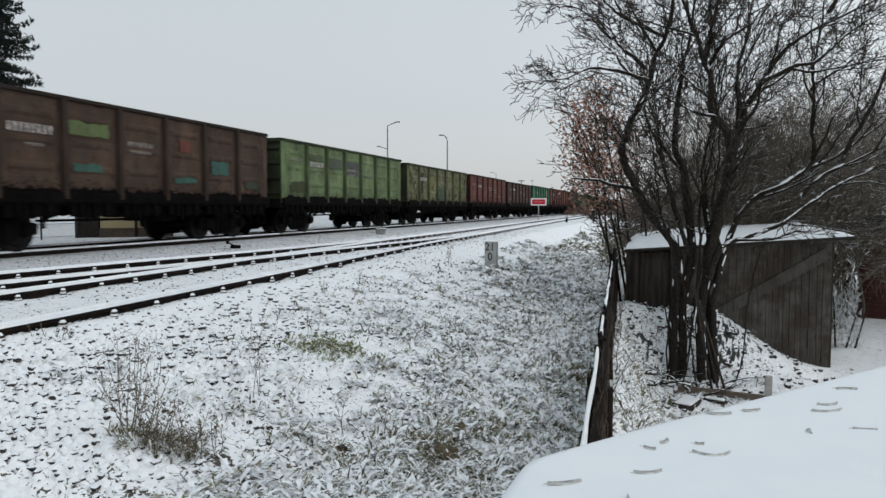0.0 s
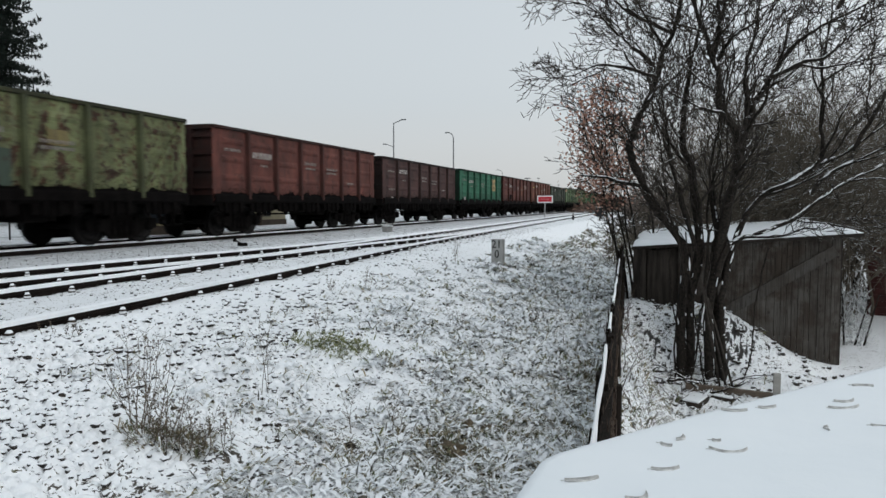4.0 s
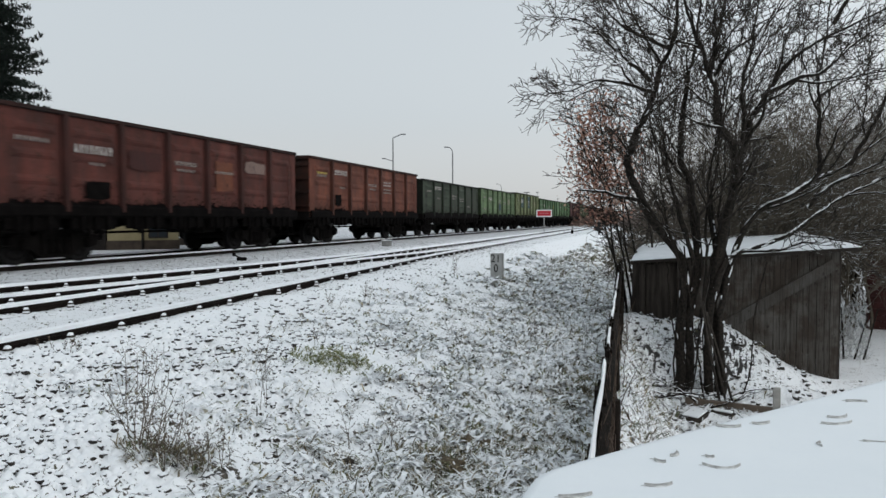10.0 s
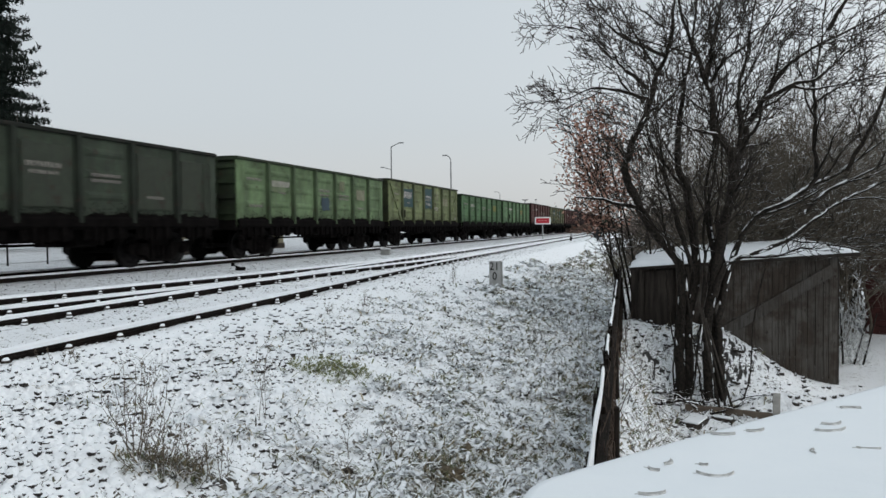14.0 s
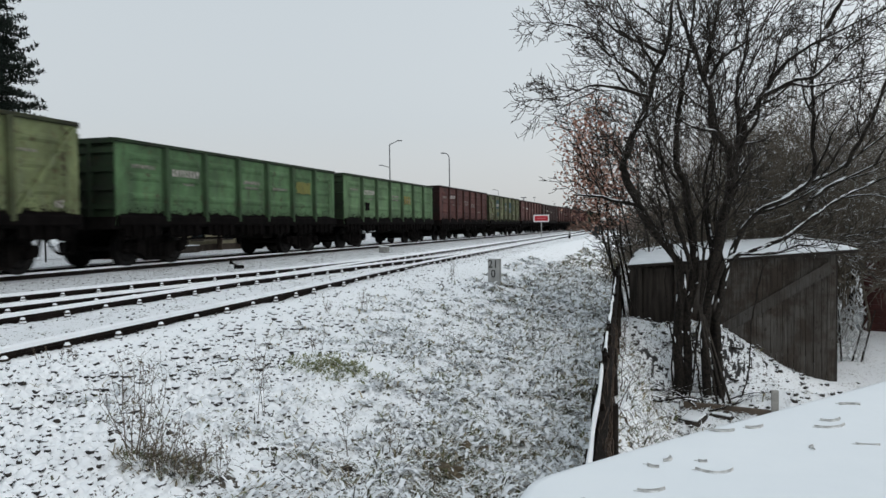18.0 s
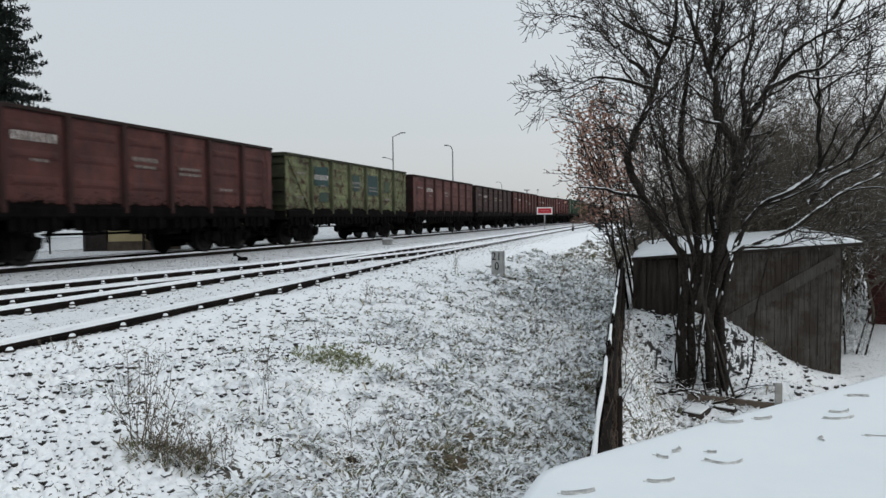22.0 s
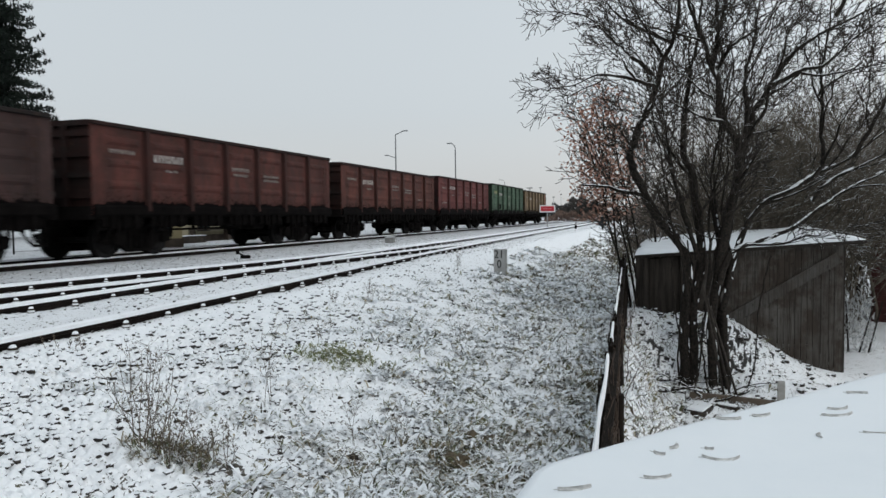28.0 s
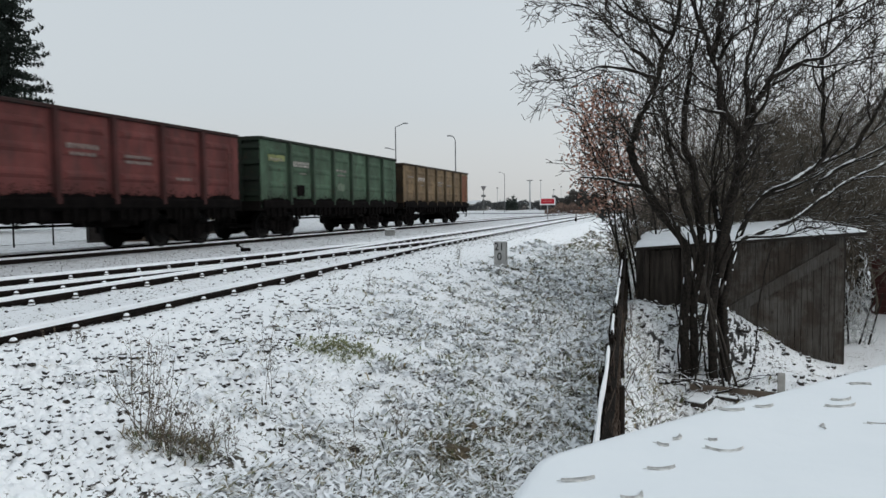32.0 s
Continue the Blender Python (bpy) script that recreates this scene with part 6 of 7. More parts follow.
# ---- beyond the main track ----
def trackside_hut():
    h = empty("trackside_hut", pose(-19.8, 22.2, 0.12, 0, 0, 40), "small cream hut with a dark plinth and a dark shaded end", "hut")
    brown = plain("brown_plinth", (0.060, 0.046, 0.036), 0.9, 0, 0.3, 3.0)
    dark = plain("hut_dark_brown", (0.022, 0.018, 0.016), 0.9, 0, 0.3, 3.0)
    for nm, z0, z1, o, mat in (("plinth", -0.1, 0.44, 0.04, brown), ("wall", 0.44, 2.2, 0.0, plain("cream_render", (0.30, 0.255, 0.145), 0.85, 0, 0.12, 2.0))):
        bm = bmesh.new()
        box(bm, -o, 2.5 + o, -o, 2.6 + o, z0, z1)
        part(nm, bm, mat, h)
    # added dark boards and block stand for the side wall in shade
    for k in range(5):
        bm = bmesh.new()
        box(bm, -0.85 + 0.16 * k, -0.85 + 0.16 * k + 0.152, 0.10, 0.13, -0.1, 1.9)
        part("shaded_end_board", bm, dark, h)
    bm = bmesh.new()
    box(bm, -0.84, -0.06, 0.14, 2.4, -0.1, 1.9)
    part("shaded_end", bm, dark, h)
    bm = bmesh.new()
    box(bm, 1.42, 2.12, -0.05, -0.003, 0.52, 1.45)
    w = part("window", bm, dark, h)
    for u in (1.48, 1.80):
        for v in (0.58, 1.02):
            bm = bmesh.new()
            box(bm, u, u + 0.26, -0.058, -0.052, v, v + 0.36)
            part("pane", bm, plain("window_glass", (0.02, 0.025, 0.03), 0.08, 0, 0.05, 3, 0, 0.5), w)
    bm = bmesh.new()
    cyl(bm, (1.22, -0.09, -0.1), (1.22, -0.09, 2.2), 0.045, 0.045, 8)
    part("downpipe", bm, dark, h)
    bm = bmesh.new()
    box(bm, -0.2, 2.7, -0.25, 2.8, 2.2, 2.34, bevel=0.02)
    part("roof", bm, M_SNOW, h, "flat snow-covered roof")


trackside_hut()


def trackside_house():
    h = empty("trackside_house", pose(-21.6, 29.2, 0.1), "low cream house with a dark brown plinth beside the track", "house")
    brown = plain("brown_footing", (0.060, 0.046, 0.036), 0.9, 0, 0.3, 3.0)
    for nm, z0, z1, o, mat in (("plinth", -0.1, 0.42, 0.05, brown), ("wall", 0.42, 2.4, 0.0, plain("pale_cream_render", (0.28, 0.25, 0.17), 0.85, 0, 0.12, 2.0))):
        bm = bmesh.new()
        box(bm, -4.0 - o, o, -o, 9.5 + o, z0, z1)
        part(nm, bm, mat, h)
    frame_paint = plain("window_frame_brown", (0.03, 0.022, 0.015), 0.6)
    glass = plain("house_glass", (0.02, 0.025, 0.03), 0.08, 0, 0.05, 3, 0, 0.5)
    for y in (0.7, 3.3, 6.8):
        bm = bmesh.new()
        box(bm, 0.003, 0.05, y, y + 0.95, 0.60, 1.75)
        w = part("window", bm, frame_paint, h)
        for u in (0.06, 0.51):
            for v in (0.66, 1.20):
                bm = bmesh.new()
                box(bm, 0.052, 0.058, y + u, y + u + 0.38, v, v + 0.48)
                part("pane", bm, glass, w)
    for y0, y1 in ((-0.1, 2.9), (4.6, 6.4)):
        bm = bmesh.new()
        box(bm, 0.06, 0.42, y0, y1, 0.66, 0.74, bevel=0.01)
        for y in (y0 + 0.1, y1 - 0.16):
            box(bm, 0.08, 0.36, y, y + 0.06, -0.1, 0.66)
        ledge = part("ledge", bm, brown, h)
        bm = bmesh.new()
        box(bm, 0.07, 0.41, y0 + 0.02, y1 - 0.02, 0.742, 0.785, bevel=0.015)
        part("snow", bm, M_SNOW, ledge, "snow on the ledge")
    bm = bmesh.new()
    prism(bm, ((-4.4, 2.35), (0.4, 2.35), (-2.0, 2.95)), "y", -0.35, 9.85)
    part("roof", bm, M_SNOW, h, "low snow-covered roof")


def low_wall():
    h = empty("low_wall", pose(-20.6, 25.3, 0.1), "low brown yard wall with snow on its coping", "wall")
    bm = bmesh.new()
    box(bm, -0.15, 0.15, 0, 3.7, -0.1, 0.42, bevel=0.01)
    part("masonry", bm, plain("brown_masonry", (0.055, 0.044, 0.036), 0.9, 0, 0.4, 5.0), h)
    bm = bmesh.new()
    box(bm, -0.17, 0.17, 0.02, 3.68, 0.422, 0.46, bevel=0.015)
    part("snow", bm, M_SNOW, h, "snow on the coping")


low_wall()
trackside_house()


def fence_wire():
    f = empty("wire_fence", pose(-20.3, 0, 0), "thin wire fence on slim posts behind the track", "fence")
    steel = plain("dull_post", (0.03, 0.03, 0.03), 0.7)
    for k in range(6):
        bm = bmesh.new()
        cyl(bm, (0, 15.2 + 1.6 * k, -0.1), (0, 15.2 + 1.6 * k, 1.3), 0.03, 0.03, 6)
        part("post", bm, steel, f)
    for z in (0.3, 0.75, 1.2):
        bm = bmesh.new()
        cyl(bm, (0, 15.2, z), (0, 23.2, z), 0.006, 0.006, 4)
        part("wire", bm, steel, f)


fence_wire()
bare_tree("roadside_tree", (-21.8, 18.9, -0.1), [((0.05, 0, 1), 3.0, 0.16, (0, 0, 0))], "slim dark tree trunk behind the track", "tree", 5, 2, (1, 2))


def yield_sign():
    s = empty("yield_sign", pose(-28.9, 117, -0.2, 0, 0, 15), "triangular road sign on a tall post by the crossing", "road sign")
    bm = bmesh.new()
    cyl(bm, (0, 0.04, 0), (0, 0.04, 5.2), 0.05, 0.05, 6)
    part("post", bm, plain("sign_post", (0.16, 0.16, 0.16), 0.6), s)
    bm = bmesh.new()
    prism(bm, ((-0.5, 5.1), (0.5, 5.1), (0.0, 4.25)), "y", -0.02, 0.02)
    part("plate", bm, plain("sign_back", (0.14, 0.13, 0.13), 0.6), s)
    bm = bmesh.new()
    box(bm, -0.35, 0.35, -0.03, 0.03, 3.3, 3.7)
    part("lower_plate", bm, plain("lower_sign", (0.12, 0.12, 0.12), 0.6), s)


yield_sign()


def mast(x, y, h, r0):
    s = empty("distant_mast", pose(x, y, -0.2), "thin grey mast far off on the horizon", "mast", "masts on the horizon")
    bm = bmesh.new()
    cyl(bm, (0, 0, 0), (0, 0, h), r0, r0 * 0.7, 6)
    part("pole", bm, plain("mast_grey", (0.42, 0.43, 0.44), 0.7), s)
    bm = bmesh.new()
    box(bm, -r0 * 3, r0 * 3, -r0, r0, h, h + 0.3)
    part("cap", bm, plain("mast_cap", (0.2, 0.2, 0.2), 0.7), s)


for mx, my, mh, mr in ((-46.7, 258.6, 11.0, 0.35), (-43.0, 259.8, 11.0, 0.14), (-66.8, 294.3, 9.6, 0.15), (-38.5, 261, 7.6, 0.12), (-36.0, 262, 8.6, 0.1), (-30.0, 264, 6.0, 0.1)):
    mast(mx, my, mh, mr)


def clump(name, x, y, w, h, dpt, n, c, words, cat, size, seed, group="", thin=0.28):
    """A far hedge or wood: many small twiggy or leafy bits with an uneven top."""
    r = random.Random(seed)
    t = empty(name, pose(x, y, float(ground_z(x, y)) - 0.08), words, cat, group)
    s = Soup()
    for k in range(n):
        u = r.uniform(-1, 1)
        hh = h * (0.72 + 0.28 * math.sin(u * 9 + seed) * math.sin(u * 4 + 1)) * (1 - 0.5 * abs(u) ** 4)
        p = Vector((u * w / 2, r.uniform(-dpt / 2, dpt / 2), hh * r.random() ** 0.7))
        d = Vector((r.gauss(0, 0.5), r.gauss(0, 0.5), r.gauss(0.8, 0.5))).normalized() * size * r.uniform(0.6, 1.4)
        e = d.cross(Vector((r.gauss(0, 1), r.gauss(0, 1), 0.3))).normalized() * size * thin
        s.add([tuple(p - e), tuple(p + e), tuple(p + d)], [(0, 1, 2)])
    o = link_mesh("growth", s.mesh("growth"), plain("far_growth", c, 0.9, 0, 0.35, 0.7, 0), t)
    tagged(o, kind="stuff")
    for k in range(max(3, int(w / 3))):
        bm = bmesh.new()
        cx = -w / 2 + w * (k + 0.5) / max(3, int(w / 3))
        cyl(bm, (cx, 0, 0), (cx + r.uniform(-0.3, 0.3), 0, h * 0.6), min(0.08, 0.045 * w), min(0.04, 0.025 * w), 5)
        part("stem", bm, M_BARK, t)


# hedge browns are lightened: distance haze is mixed into the base colour
clump("brown_hedge", -13.0, 111.5, 9.5, 1.9, 1.5, 3000, (0.19, 0.13, 0.105), "long brown leafless hedge by the crossing road", "hedge", 0.28, 3)
clump("brown_hedge", -3.5, 115.0, 10.0, 2.4, 2.0, 3000, (0.20, 0.135, 0.11), "long brown leafless hedge by the crossing road", "hedge", 0.3, 5)
clump("far_trees", -20.5, 190, 12, 6.5, 4, 2500, (0.06, 0.055, 0.05), "group of bare grey trees in the distance", "trees", 0.7, 8, "distant woods")
clump("far_trees", -33, 262, 22, 5.5, 5, 2500, (0.07, 0.07, 0.07), "hazy strip of bare trees on the horizon", "trees", 0.8, 9, "distant woods")
clump("far_trees", -62, 292, 34, 4.6, 5, 3000, (0.08, 0.085, 0.085), "hazy strip of bare trees on the horizon", "trees", 0.8, 10, "distant woods")
clump("far_trees", -105, 300, 50, 5.5, 5, 3000, (0.07, 0.075, 0.075), "hazy strip of bare trees on the horizon", "trees", 0.9, 11, "distant woods")
clump("far_conifer", -50.8, 246.5, 4.0, 5.6, 3, 900, (0.025, 0.035, 0.03), "dark conifer far off by the road", "tree", 0.6, 12)
clump("thicket_bush", 1.8, 23.5, 7, 5.1, 3, 6500, (0.090, 0.076, 0.060), "dense brown leafless thicket behind the garden", "bush", 0.26, 15, "bushes behind the shed", 0.05)
clump("thicket_bush", 7.5, 22.5, 7, 5.5, 3, 7500, (0.090, 0.076, 0.060), "dense brown leafless thicket behind the garden", "bush", 0.26, 16, "bushes behind the shed", 0.05)
clump("thicket_bush", 4.6, 20.5, 6, 4.5, 2, 6000, (0.090, 0.076, 0.060), "dense brown leafless thicket behind the garden", "bush", 0.24, 17, "bushes behind the shed", 0.05)
clump("snowy_bush", 3.34, 14.6, 0.45, 1.7, 0.5, 480, (0.48, 0.49, 0.49), "small bush with snow clinging to its twigs beside the shed", "bush", 0.13, 18, "", 0.09)
# bank bush colours lightened too, with the haze of distance in them
clump("bank_bush", 1.5, 60, 9, 3.6, 3, 3500, (0.20, 0.16, 0.14), "grey leafless bushes along the bank", "bush", 0.3, 13)
clump("bank_bush", 0.8, 38, 5, 2.9, 3, 3500, (0.20, 0.165, 0.145), "grey leafless bushes along the bank", "bush", 0.22, 14)


def far_house(x, y, w, h, c, seed):
    t = empty("distant_house", pose(x, y, -0.3), "pale low house with a snowy roof on the horizon", "house", "houses on the horizon")
    bm = bmesh.new()
    box(bm, -w / 2, w / 2, -4, 4, 0, h)
    part("wall", bm, plain("far_wall", c, 0.9, 0, 0.1, 0.5, 0), t)
    bm = bmesh.new()
    prism(bm, ((-w / 2 - 0.4, h), (w / 2 + 0.4, h), (w / 2 - 1.5, h + 1.6), (-w / 2 + 1.5, h + 1.6)), "y", -4.4, 4.4)
    part("roof", bm, M_SNOW, t, "snow-covered roof")
    for k in range(max(2, int(w / 3))):
        bm = bmesh.new()
        cx = -w / 2 + w * (k + 0.5) / max(2, int(w / 3))
        box(bm, cx - 0.5, cx + 0.5, -4.04, -4.004, h * 0.4, h * 0.8)
        part("window", bm, plain("far_window", (0.05, 0.055, 0.06), 0.3), t)


for hx, hy, hw, hh, hc in ((-82, 305, 16, 3.2, (0.4, 0.38, 0.35)), (-64, 310, 12, 3.0, (0.35, 0.3, 0.27)), (-100, 306, 14, 3.4, (0.3, 0.3, 0.3)), (-44, 305, 10, 2.6, (0.42, 0.4, 0.38))):
    far_house(hx, hy, hw, hh, hc, 1)


def road():
    """The road that crosses the line far off, and the kerb-side strip in front of the houses."""
    bm = bmesh.new()
    pts = [(-120, 150), (-60, 140), (-20, 128), (20, 118)]
    vs = []
    for x, y in pts:
        vs.append((bm.verts.new((x, y - 3.2, 0.32)), bm.verts.new((x, y + 3.2, 0.32))))
    for p, q in zip(vs, vs[1:]):
        bm.faces.new((p[0], q[0], q[1], p[1]))
    r2 = bmesh.ops.extrude_face_region(bm, geom=list(bm.faces))
    for v in r2["geom"]:
        if isinstance(v, bmesh.types.BMVert):
            v.co.z -= 0.3
    bmesh.ops.recalc_face_normals(bm, faces=bm.faces)
    ob = part("road", bm, plain("slushy_road", (0.30, 0.31, 0.32), 0.6, 0, 0.4, 0.25), None)
    tagged(ob, "slushy grey road crossing the line", "road", kind="structure")


road()


# ---- small things by the tracks ----
def relay_box():
    s = empty("relay_box", pose(-4.5, 55.2, -0.3), "dark trackside relay box on a short post", "relay box")
    bm = bmesh.new()
    cyl(bm, (0, 0, 0), (0, 0, 0.8), 0.06, 0.06, 8)
    part("post", bm, M_IRON, s)
    bm = bmesh.new()
    box(bm, -0.28, 0.28, -0.2, 0.2, 0.75, 1.45, bevel=0.03)
    part("cabinet", bm, plain("relay_grey", (0.03, 0.032, 0.035), 0.6), s)
    bm = bmesh.new()
    box(bm, -0.29, 0.29, -0.21, 0.21, 1.452, 1.50, bevel=0.015)
    part("snow", bm, M_SNOW, s, "snow on top")


relay_box()


def striped_post(x, y, h):
    s = empty("marker_stake", pose(x, y, -0.25, 0, 4, 0), "short pale stake with a dark band beside the line", "marker post")
    bm = bmesh.new()
    cyl(bm, (0, 0, 0), (0, 0, h), 0.075, 0.075, 8)
    part("shaft", bm, plain("pale_stake", (0.35, 0.35, 0.34), 0.7), s)
    bm = bmesh.new()
    cyl(bm, (0, 0, h * 0.45), (0, 0, h * 0.75), 0.08, 0.08, 8)
    part("band", bm, M_SOOT, s, "dark band")


striped_post(-6.45, 54.6, 1.05)
striped_post(-5.0, 62.0, 1.3)


def point_lever():
    s = empty("point_lever", pose(-10.85, 17.1, 0.22, 0, 0, 30), "small black hand lever of the turnout", "point lever")
    bm = bmesh.new()
    box(bm, -0.13, 0.13, -0.09, 0.09, 0, 0.10, bevel=0.02)
    part("base", bm, M_IRON, s)
    bm = bmesh.new()
    cyl(bm, (-0.03, 0, 0.08), (-0.20, 0, 0.17), 0.022, 0.018, 7)
    cyl(bm, (-0.20, 0, 0.13), (-0.20, 0, 0.21), 0.045, 0.045, 8)
    part("lever", bm, M_IRON, s)


point_lever()


def track_box():
    s = empty("cable_box", pose(-10.87, 27.9, 0.22, 0, 0, 10), "small pale cable box between the tracks", "cable box")
    bm = bmesh.new()
    box(bm, -0.19, 0.19, -0.15, 0.15, 0, 0.24, bevel=0.03)
    part("case", bm, plain("pale_box", (0.22, 0.22, 0.21), 0.8), s)
    bm = bmesh.new()
    box(bm, -0.20, 0.20, -0.16, 0.16, 0.242, 0.27, bevel=0.012)
    part("snow", bm, M_SNOW, s, "snow on the lid")


track_box()


# ---- weeds, grass and stones ----
def weed(x, y, h, n, spread, seed, words, branchy=True):
    r = random.Random(seed)
    z = float(ground_z(x, y) + fine_z(x, y))
    t = empty("dry_weed", pose(x, y, z - 0.02), words, "weed", "dry weeds on the slope")
    for k in range(n):
        s = Soup()
        p = [Vector((r.gauss(0, spread * 0.3), r.gauss(0, spread * 0.3), 0))]
        lean = Vector((r.gauss(0, spread), r.gauss(0, spread), 1)).normalized()
        hh = h * r.uniform(0.55, 1.0)
        for i in range(5):
            lean = (lean + Vector((r.gauss(0, 0.09), r.gauss(0, 0.09), 0))).normalized()
            p.append(p[-1] + lean * hh / 5)
        limb(s, p, [0.0026, 0.0023, 0.002, 0.0017, 0.0014, 0.001], 4)
        if branchy:
            for i in range(2, 6):
                for q in range(3):
                    d = Vector((r.gauss(0, 1), r.gauss(0, 1), r.uniform(0.3, 1.4))).normalized() * h * r.uniform(0.08, 0.2)
                    limb(s, [p[i], p[i] + d * 0.6, p[i] + d + Vector((0, 0, 0.01))], [0.0013, 0.0011, 0.0008], 3)
                    for w in range(2):
                        c = p[i] + d * r.uniform(0.6, 1.0)
                        g = Vector((r.gauss(0, 1), r.gauss(0, 1), r.gauss(0, 1))).normalized() * 0.007
                        e = g.orthogonal().normalized() * 0.004
                        s.add([tuple(c - e), tuple(c + g), tuple(c + e), tuple(c - g)], [(0, 1, 2, 3)])
        link_mesh("stem", s.mesh("stem"), M_WEED, t)


M_WEED = plain("dry_stem", (0.12, 0.095, 0.07), 0.9, 0, 0.4, 20.0, 0)
for wx, wy, wh, wn, wsp, words in (
        (-2.88, 3.50, 0.62, 14, 0.16, "clump of dry branching weeds with seed heads"), (-2.70, 3.46, 0.40, 12, 0.25, "low clump of dry brown weeds"), (-2.52, 3.50, 0.30, 10, 0.3, "low clump of dry brown weeds"),
        (-2.87, 4.77, 0.62, 3, 0.06, "tall single dry weed with short side shoots"), (-1.88, 4.90, 0.36, 4, 0.1, "tuft of thin dry stalks"), (-2.08, 4.66, 0.42, 2, 0.05, "two bare dry stalks"),
        (-4.13, 9.83, 0.36, 6, 0.15, "small dry weed at the foot of the ballast"), (-4.30, 9.0, 0.25, 5, 0.2, "small dry weed at the foot of the ballast"), (-4.26, 15.0, 0.6, 5, 0.12, "small dry weed at the foot of the ballast"),
        (-4.9, 4.9, 0.16, 6, 0.3, "small dry weed beside the rail"), (-3.5, 6.9, 0.25, 4, 0.2, "small dry weed on the slope"), (-2.4, 8.6, 0.3, 5, 0.2, "small dry weed on the slope"), (-1.75, 10.2, 0.35, 6, 0.2, "small dry weed on the slope")):
    weed(wx, wy, wh, wn, wsp, int(wx * 100 + wy * 10), words)
rw = random.Random(61)
for k in range(16):
    wy = rw.uniform(8.0, 14.5)
    weed(fence_x(wy) - rw.uniform(0.15, 1.0), wy, rw.uniform(0.32, 0.6), 2, 0.05, 300 + k, "dark withered stalks standing in the slope grass", False)

def blade_paint(name, shares):
    """Each blade takes one of some colours."""
    m, n, l, b = nodes_of(name)
    geo = n.new("ShaderNodeNewGeometry")
    ramp = n.new("ShaderNodeValToRGB")
    ramp.color_ramp.interpolation = "CONSTANT"
    el = ramp.color_ramp.elements
    el[0].position, el[0].color = 0.0, rgba(shares[0][1])
    el[1].position, el[1].color = shares[1][0], rgba(shares[1][1])
    for pos, col in shares[2:]:
        e = el.new(pos)
        e.color = rgba(col)
    l.new(geo.outputs["Random Per Island"], ramp.inputs[0])
    l.new(ramp.outputs[0], b.inputs["Base Color"])
    b.inputs["Roughness"].default_value = 0.85
    return m


WHITE = (0.88, 0.90, 0.92)
M_BLADE = blade_paint("frosted_blades", ((0.0, WHITE), (0.58, (0.15, 0.13, 0.075)), (0.68, (0.32, 0.26, 0.15)), (0.74, (0.045, 0.042, 0.030)), (0.88, (0.15, 0.155, 0.06))))
M_TAN = blade_paint("brown_blades", ((0.0, WHITE), (0.20, (0.24, 0.20, 0.13)), (0.50, (0.12, 0.10, 0.065)), (0.66, (0.04, 0.038, 0.028)), (0.80, (0.10, 0.115, 0.05))))
M_GREEN = blade_paint("green_blades", ((0.0, WHITE), (0.14, (0.19, 0.20, 0.09)), (0.55, (0.13, 0.155, 0.06)), (0.85, (0.26, 0.25, 0.14))))


def tufts(name, places, r, mat, words, size=1.0, blades=16, flat=0.9, thick=1.0):
    """Bent thin blades in clumps, all one object."""
    rs = np.random.RandomState(int(r.random() * 1e6))
    p = np.repeat(np.array(places, float), blades, 0)
    k = len(p)
    far = (1 + np.maximum(0, p[:, 1] - 4.5) * 0.14)[:, None] * thick
    a = np.repeat(rs.uniform(0, 6.283, len(places)), blades) + rs.normal(0, 0.9, k)
    ln = (rs.uniform(0.06, 0.20, k) * size * (1 + np.maximum(0, p[:, 1] - 5) * 0.035))[:, None]
    w = rs.uniform(0.0024, 0.0056, k)[:, None] * far
    d = np.stack([np.cos(a), np.sin(a), 0 * a], 1)
    n = np.stack([-np.sin(a), np.cos(a), 0 * a], 1) * w
    up = np.array([0, 0, 1.0])
    xy = p + rs.normal(0, 0.05, (k, 2)) * size
    b0 = np.column_stack([xy, ground_z(xy[:, 0], xy[:, 1]) + fine_z(xy[:, 0], xy[:, 1]) - 0.008])
    b1 = b0 + d * ln * 0.5 * flat + up * ln * rs.uniform(0.08, 0.40, (k, 1))
    b2 = b1 + d * ln * 0.55 * flat + up * ln * rs.uniform(-0.35, 0.15, (k, 1))
    co = np.stack([b0 - n, b0 + n, b1 + n, b1 - n, b2], 1).reshape(-1, 3)
    o = (np.arange(k) * 5)[:, None, None]
    tri = (np.array([[0, 1, 2], [0, 2, 3], [3, 2, 4]])[None] + o).reshape(-1, 3)
    me = bpy.data.meshes.new(name)
    me.from_pydata(co.tolist(), [], tri.tolist())
    me.update()
    return tagged(link_mesh(name, me, mat), words, "grass", kind="stuff")


rg = random.Random(21)
spots = []
while len(spots) < 3600:
    y = 3.0 + 23 * rg.random() ** 2.1
    fx = fence_x(y)
    x = fx - 0.05 - abs(rg.gauss(0, 1.3))
    if x < -4.4 or (x < -2.3 and y < 4.2) or thatch(x, y) < rg.uniform(-0.22, 0.30):
        continue
    spots.append((x, y))
M_LADEN = blade_paint("snow_laden_blades", ((0.0, WHITE), (0.90, (0.62, 0.62, 0.60)), (0.95, (0.30, 0.28, 0.22))))
tufts("snow_laden_grass", spots, rg, M_LADEN, "grass tufts bent under clinging snow", 0.80, 9, 0.9, 3.6)
tufts("frosted_grass", spots, rg, M_BLADE, "withered grass on the slope, matted with snow", 1.0, 9)
spots = [(rg.uniform(-4.4, -1.2), 3.9 + 9 * rg.random() ** 1.3) for k in range(620)]
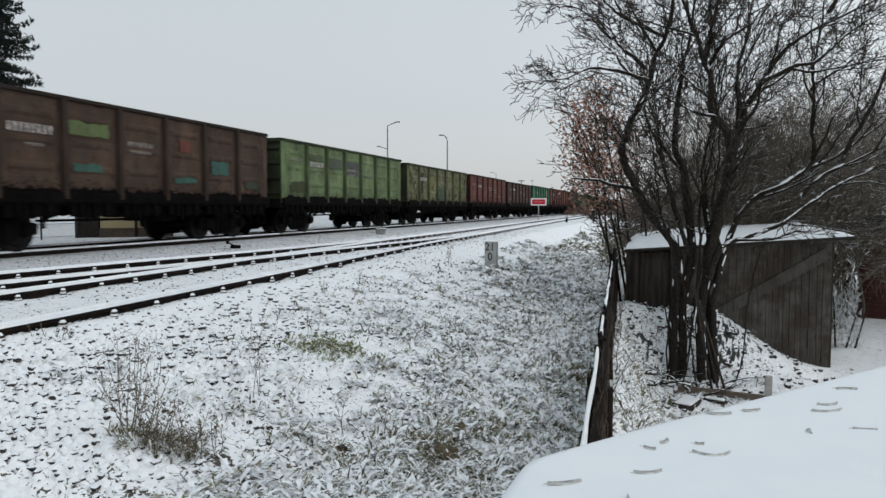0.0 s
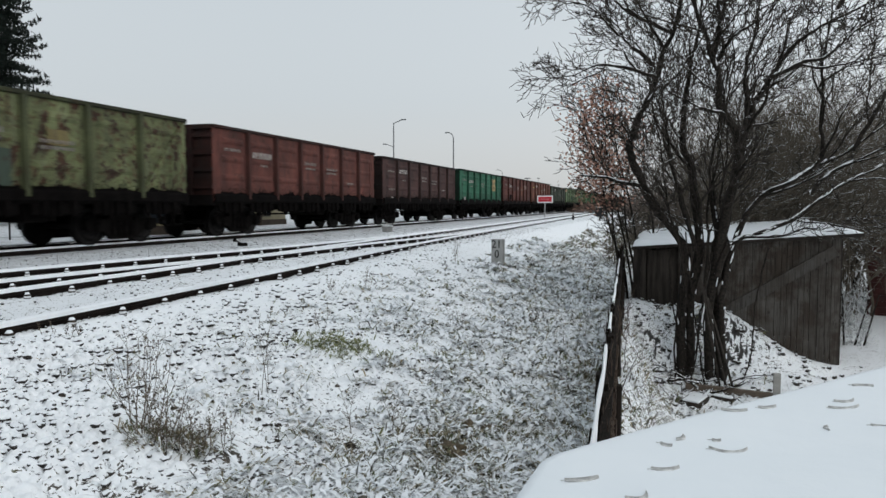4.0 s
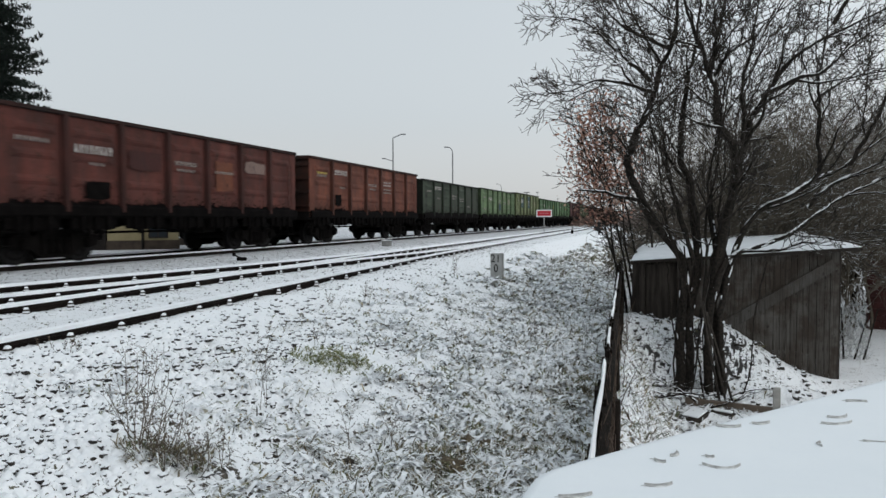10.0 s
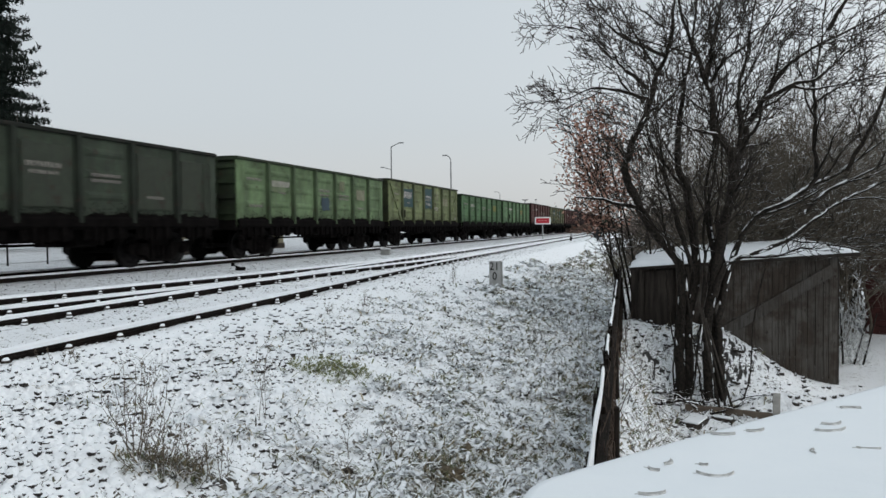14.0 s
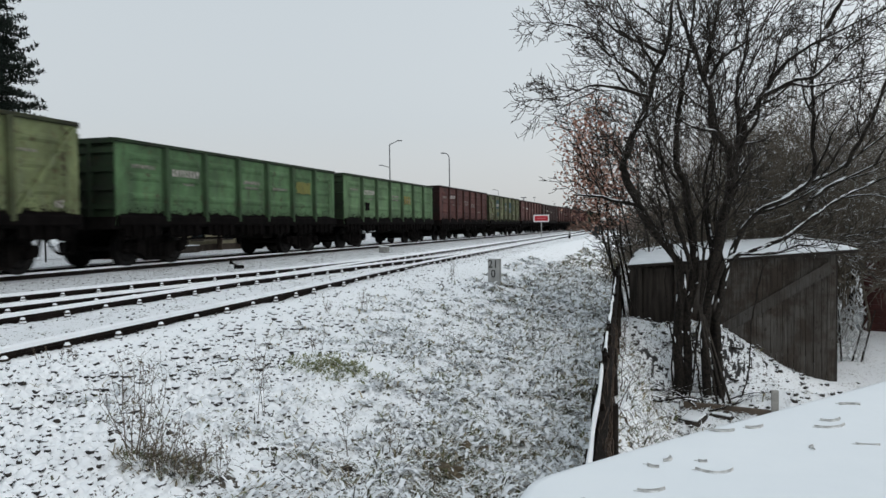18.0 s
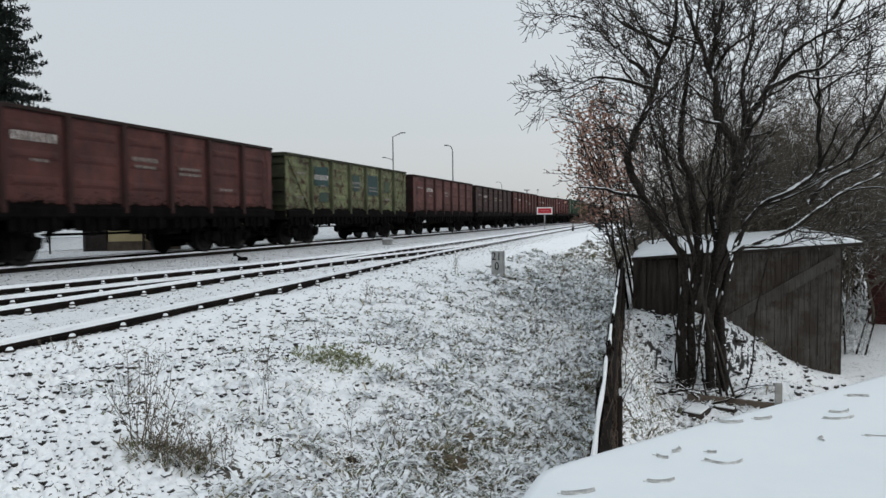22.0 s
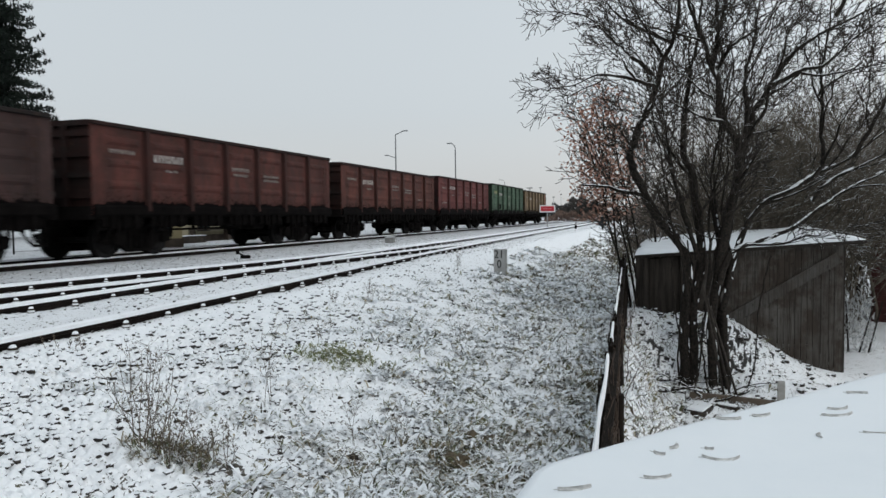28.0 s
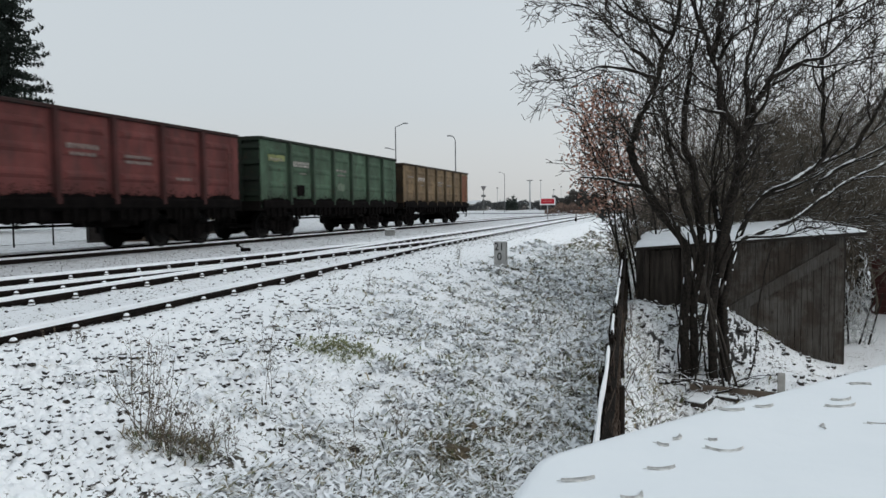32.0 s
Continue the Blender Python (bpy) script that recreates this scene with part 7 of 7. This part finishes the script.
tufts("sparse_grass", spots, rg, M_BLADE, "scattered withered blades sticking out of the snow", 0.75, 9)
spots = [(-3.02 + rg.gauss(0, 0.2), 6.33 + rg.gauss(0, 0.2)) for k in range(150)] + [(-2.2 + rg.gauss(0, 0.12), 7.3 + rg.gauss(0, 0.2)) for k in range(16)] + [(-1.5 + rg.gauss(0, 0.1), 5.9 + rg.gauss(0, 0.2)) for k in range(16)]
tufts("green_grass", spots, rg, M_GREEN, "patch of green grass showing through the snow", 0.65, 20, 0.6)
spots = [(0.2 + rg.gauss(0, 0.9), 10.3 + rg.gauss(0, 0.9)) for k in range(120)]
tb = [(-2.74 + rg.gauss(0, 0.13), 3.54 + rg.gauss(0, 0.08)) for k in range(34)] + [(-1.45 + rg.gauss(0, 0.15), 4.9 + rg.gauss(0, 0.13)) for k in range(75)] + [(-1.30 + rg.gauss(0, 0.2), 5.5 + rg.gauss(0, 0.12)) for k in range(60)] + [(-1.05 + rg.gauss(0, 0.1), 4.6 + rg.gauss(0, 0.15)) for k in range(30)] + [(-1.6 + rg.gauss(0, 0.3), 4.35 + rg.gauss(0, 0.12)) for k in range(40)]
tb += [(fence_x(y) - 0.06 - abs(rg.gauss(0, 0.32)), y) for y in [3.6 + 6.0 * rg.random() for k in range(280)]]
tufts("brown_grass", tb, rg, M_TAN, "patches of brown withered grass free of snow", 0.9, 22, 0.8)
spots = [(0.06 + fence_x(y) + abs(rg.gauss(0, 0.45)), y) for y in [3 + 8 * rg.random() for k in range(200)]] + spots
tufts("brown_garden_grass", [(0.05 + fence_x(y) + abs(rg.gauss(0, 0.4)), y) for y in [3 + 7 * rg.random() for k in range(90)]], rg, M_TAN, "brown withered grass along the garden side of the fence", 0.8, 16)
verge = [(rg.uniform(-3.0, -0.6) - 0.02 * y, y) for y in [13 + 26 * rg.random() ** 1.2 for k in range(520)]]
tufts("verge_grass", verge, rg, M_TAN, "straw-coloured grass on the crest of the bank", 1.0, 9, 0.7, 1.0)
tufts("garden_grass", spots, rg, M_BLADE, "withered grass round the tree", 0.8, 12)

M_COBBLE = snow_capped("snowed_over_stone", (0.022, 0.021, 0.021), (0.060, 0.054, 0.050), 0.24, 14.0, 0.9, 0.34)
M_STONE = snow_capped("snow_topped_stone", (0.030, 0.027, 0.025), (0.075, 0.066, 0.058), 0.62, 16.0, 0.9, 0.30)


def stones(name, places, r, words, mat, sunk=-0.3):
    s = Soup()
    base = np.array(ICO_V)
    rs = np.random.RandomState(int(r.random() * 1e6))
    pl = np.array(places, float)
    zs = ground_z(pl[:, 0], pl[:, 1]) + fine_z(pl[:, 0], pl[:, 1])
    for (x, y, q), z in zip(places, zs):
        v = base * rs.uniform(0.55, 1.35, (12, 1)) * np.array([q, q * r.uniform(0.7, 1.2), q * 0.75])
        a = r.uniform(0, 6.283)
        c, n = math.cos(a), math.sin(a)
        v = np.stack([v[:, 0] * c - v[:, 1] * n, v[:, 0] * n + v[:, 1] * c, v[:, 2]], 1) + np.array([x, y, z - q * sunk])
        s.add(v, ICO_F)
    me = s.mesh(name)
    me.polygons.foreach_set("use_smooth", np.ones(len(me.polygons), bool))
    return tagged(link_mesh(name, me, mat), words, "stones", kind="stuff")


# the coarse stones of the shoulder, each with its cap of snow
spots = []
gy2 = 2.85
while gy2 < 9.5:
    pitch = 0.050 + 0.008 * (gy2 - 2.85)
    gx2 = -5.05 + 0.03 * gy2
    while gx2 < -1.7:
        keep = 1.0 - 0.70 * float(smoothstep(-3.6, -2.3, gx2)) - 0.11 * (gy2 - 2.85) + 0.6 * float(lumps(np.array(gx2), np.array(gy2), 0.45, 41))
        if rg.random() < keep and math.hypot(gx2 + 3.02, gy2 - 6.33) > 0.45:
            spots.append((gx2 + rg.uniform(-0.7, 0.7) * pitch, gy2 + rg.uniform(-0.7, 0.7) * pitch, pitch * rg.choice((0.18, 0.25, 0.33, 0.42, 0.5, 0.58))))
        gx2 += pitch
    gy2 += pitch
stones("shoulder_stones", spots, rg, "coarse ballast stones buried under fresh snow", M_COBBLE, 0.0)
spots = []
while len(spots) < 1300:
    y = 2.9 + 13 * rg.random() ** 1.6
    x = rg.gauss(-3.9, 0.8) if rg.random() < 0.6 else rg.uniform(-5.2, -0.5)
    if -5.1 < x < fence_x(y) - 0.2:
        spots.append((x, y, rg.choice((0.010, 0.013, 0.017, 0.022)) * (1 + max(0, y - 8) * 0.04)))
stones("ballast_stones", spots, rg, "loose ballast stones capped with snow", M_STONE)
spots = [(rg.gauss(0.5, 1.0), rg.gauss(11.3, 0.9), rg.choice((0.015, 0.02, 0.03, 0.045))) for k in range(500)]
stones("rubble", [p for p in spots if p[0] > fence_x(p[1]) + 0.15], rg, "snow-dusted rubble of the earth heap", M_STONE)
spots = [(rg.uniform(-13.2, -4.9), 4 + 30 * rg.random() ** 1.3, rg.choice((0.010, 0.014, 0.02))) for k in range(3000)]
stones("track_ballast", spots, rg, "track ballast poking through the snow", M_STONE)


def clod(x, y, q, seed, words, mat):
    r = random.Random(seed)
    z = float(ground_z(x, y) + fine_z(x, y))
    t = empty("earth_clod", pose(x, y, z), words, "clod", "dark clods in the snow")
    s = Soup()
    v = np.array(ICO_V) * np.array([[r.uniform(0.7, 1.25)] for k in range(12)]) * np.array([q, q * 0.8, q * 0.5]) + np.array([0, 0, q * 0.1])
    s.add(v, ICO_F)
    link_mesh("lump", s.mesh("lump"), mat, t)


M_EARTH = plain("dark_earth", (0.035, 0.028, 0.022), 0.95, 0, 0.5, 12.0, 0.5)
M_TURF = plain("bare_turf", (0.11, 0.085, 0.055), 0.95, 0, 0.5, 14.0, 0.6)
for k in range(60):
    cy = 3.0 + 5 * rg.random() ** 1.3
    clod(rg.uniform(-4.4, -2.2), cy, rg.uniform(0.015, 0.032), k, "dark wet stone in the snow", M_EARTH)
for cx2, cy2, cq in ((-2.02, 4.45, 0.05), (-1.98, 4.40, 0.04), (-1.02, 4.62, 0.09), (-1.12, 4.55, 0.06)):
    clod(cx2, cy2, cq, int(cx2 * 1000), "dark clod of bare earth", M_EARTH)
for cx2, cy2, cq in ((-1.49, 4.95, 0.15), (-1.40, 4.87, 0.11), (-1.30, 5.50, 0.11), (-1.45, 5.45, 0.09)):
    clod(cx2, cy2, cq, int(cx2 * 1000), "brown turf clod bare of snow", M_TURF)
motions()
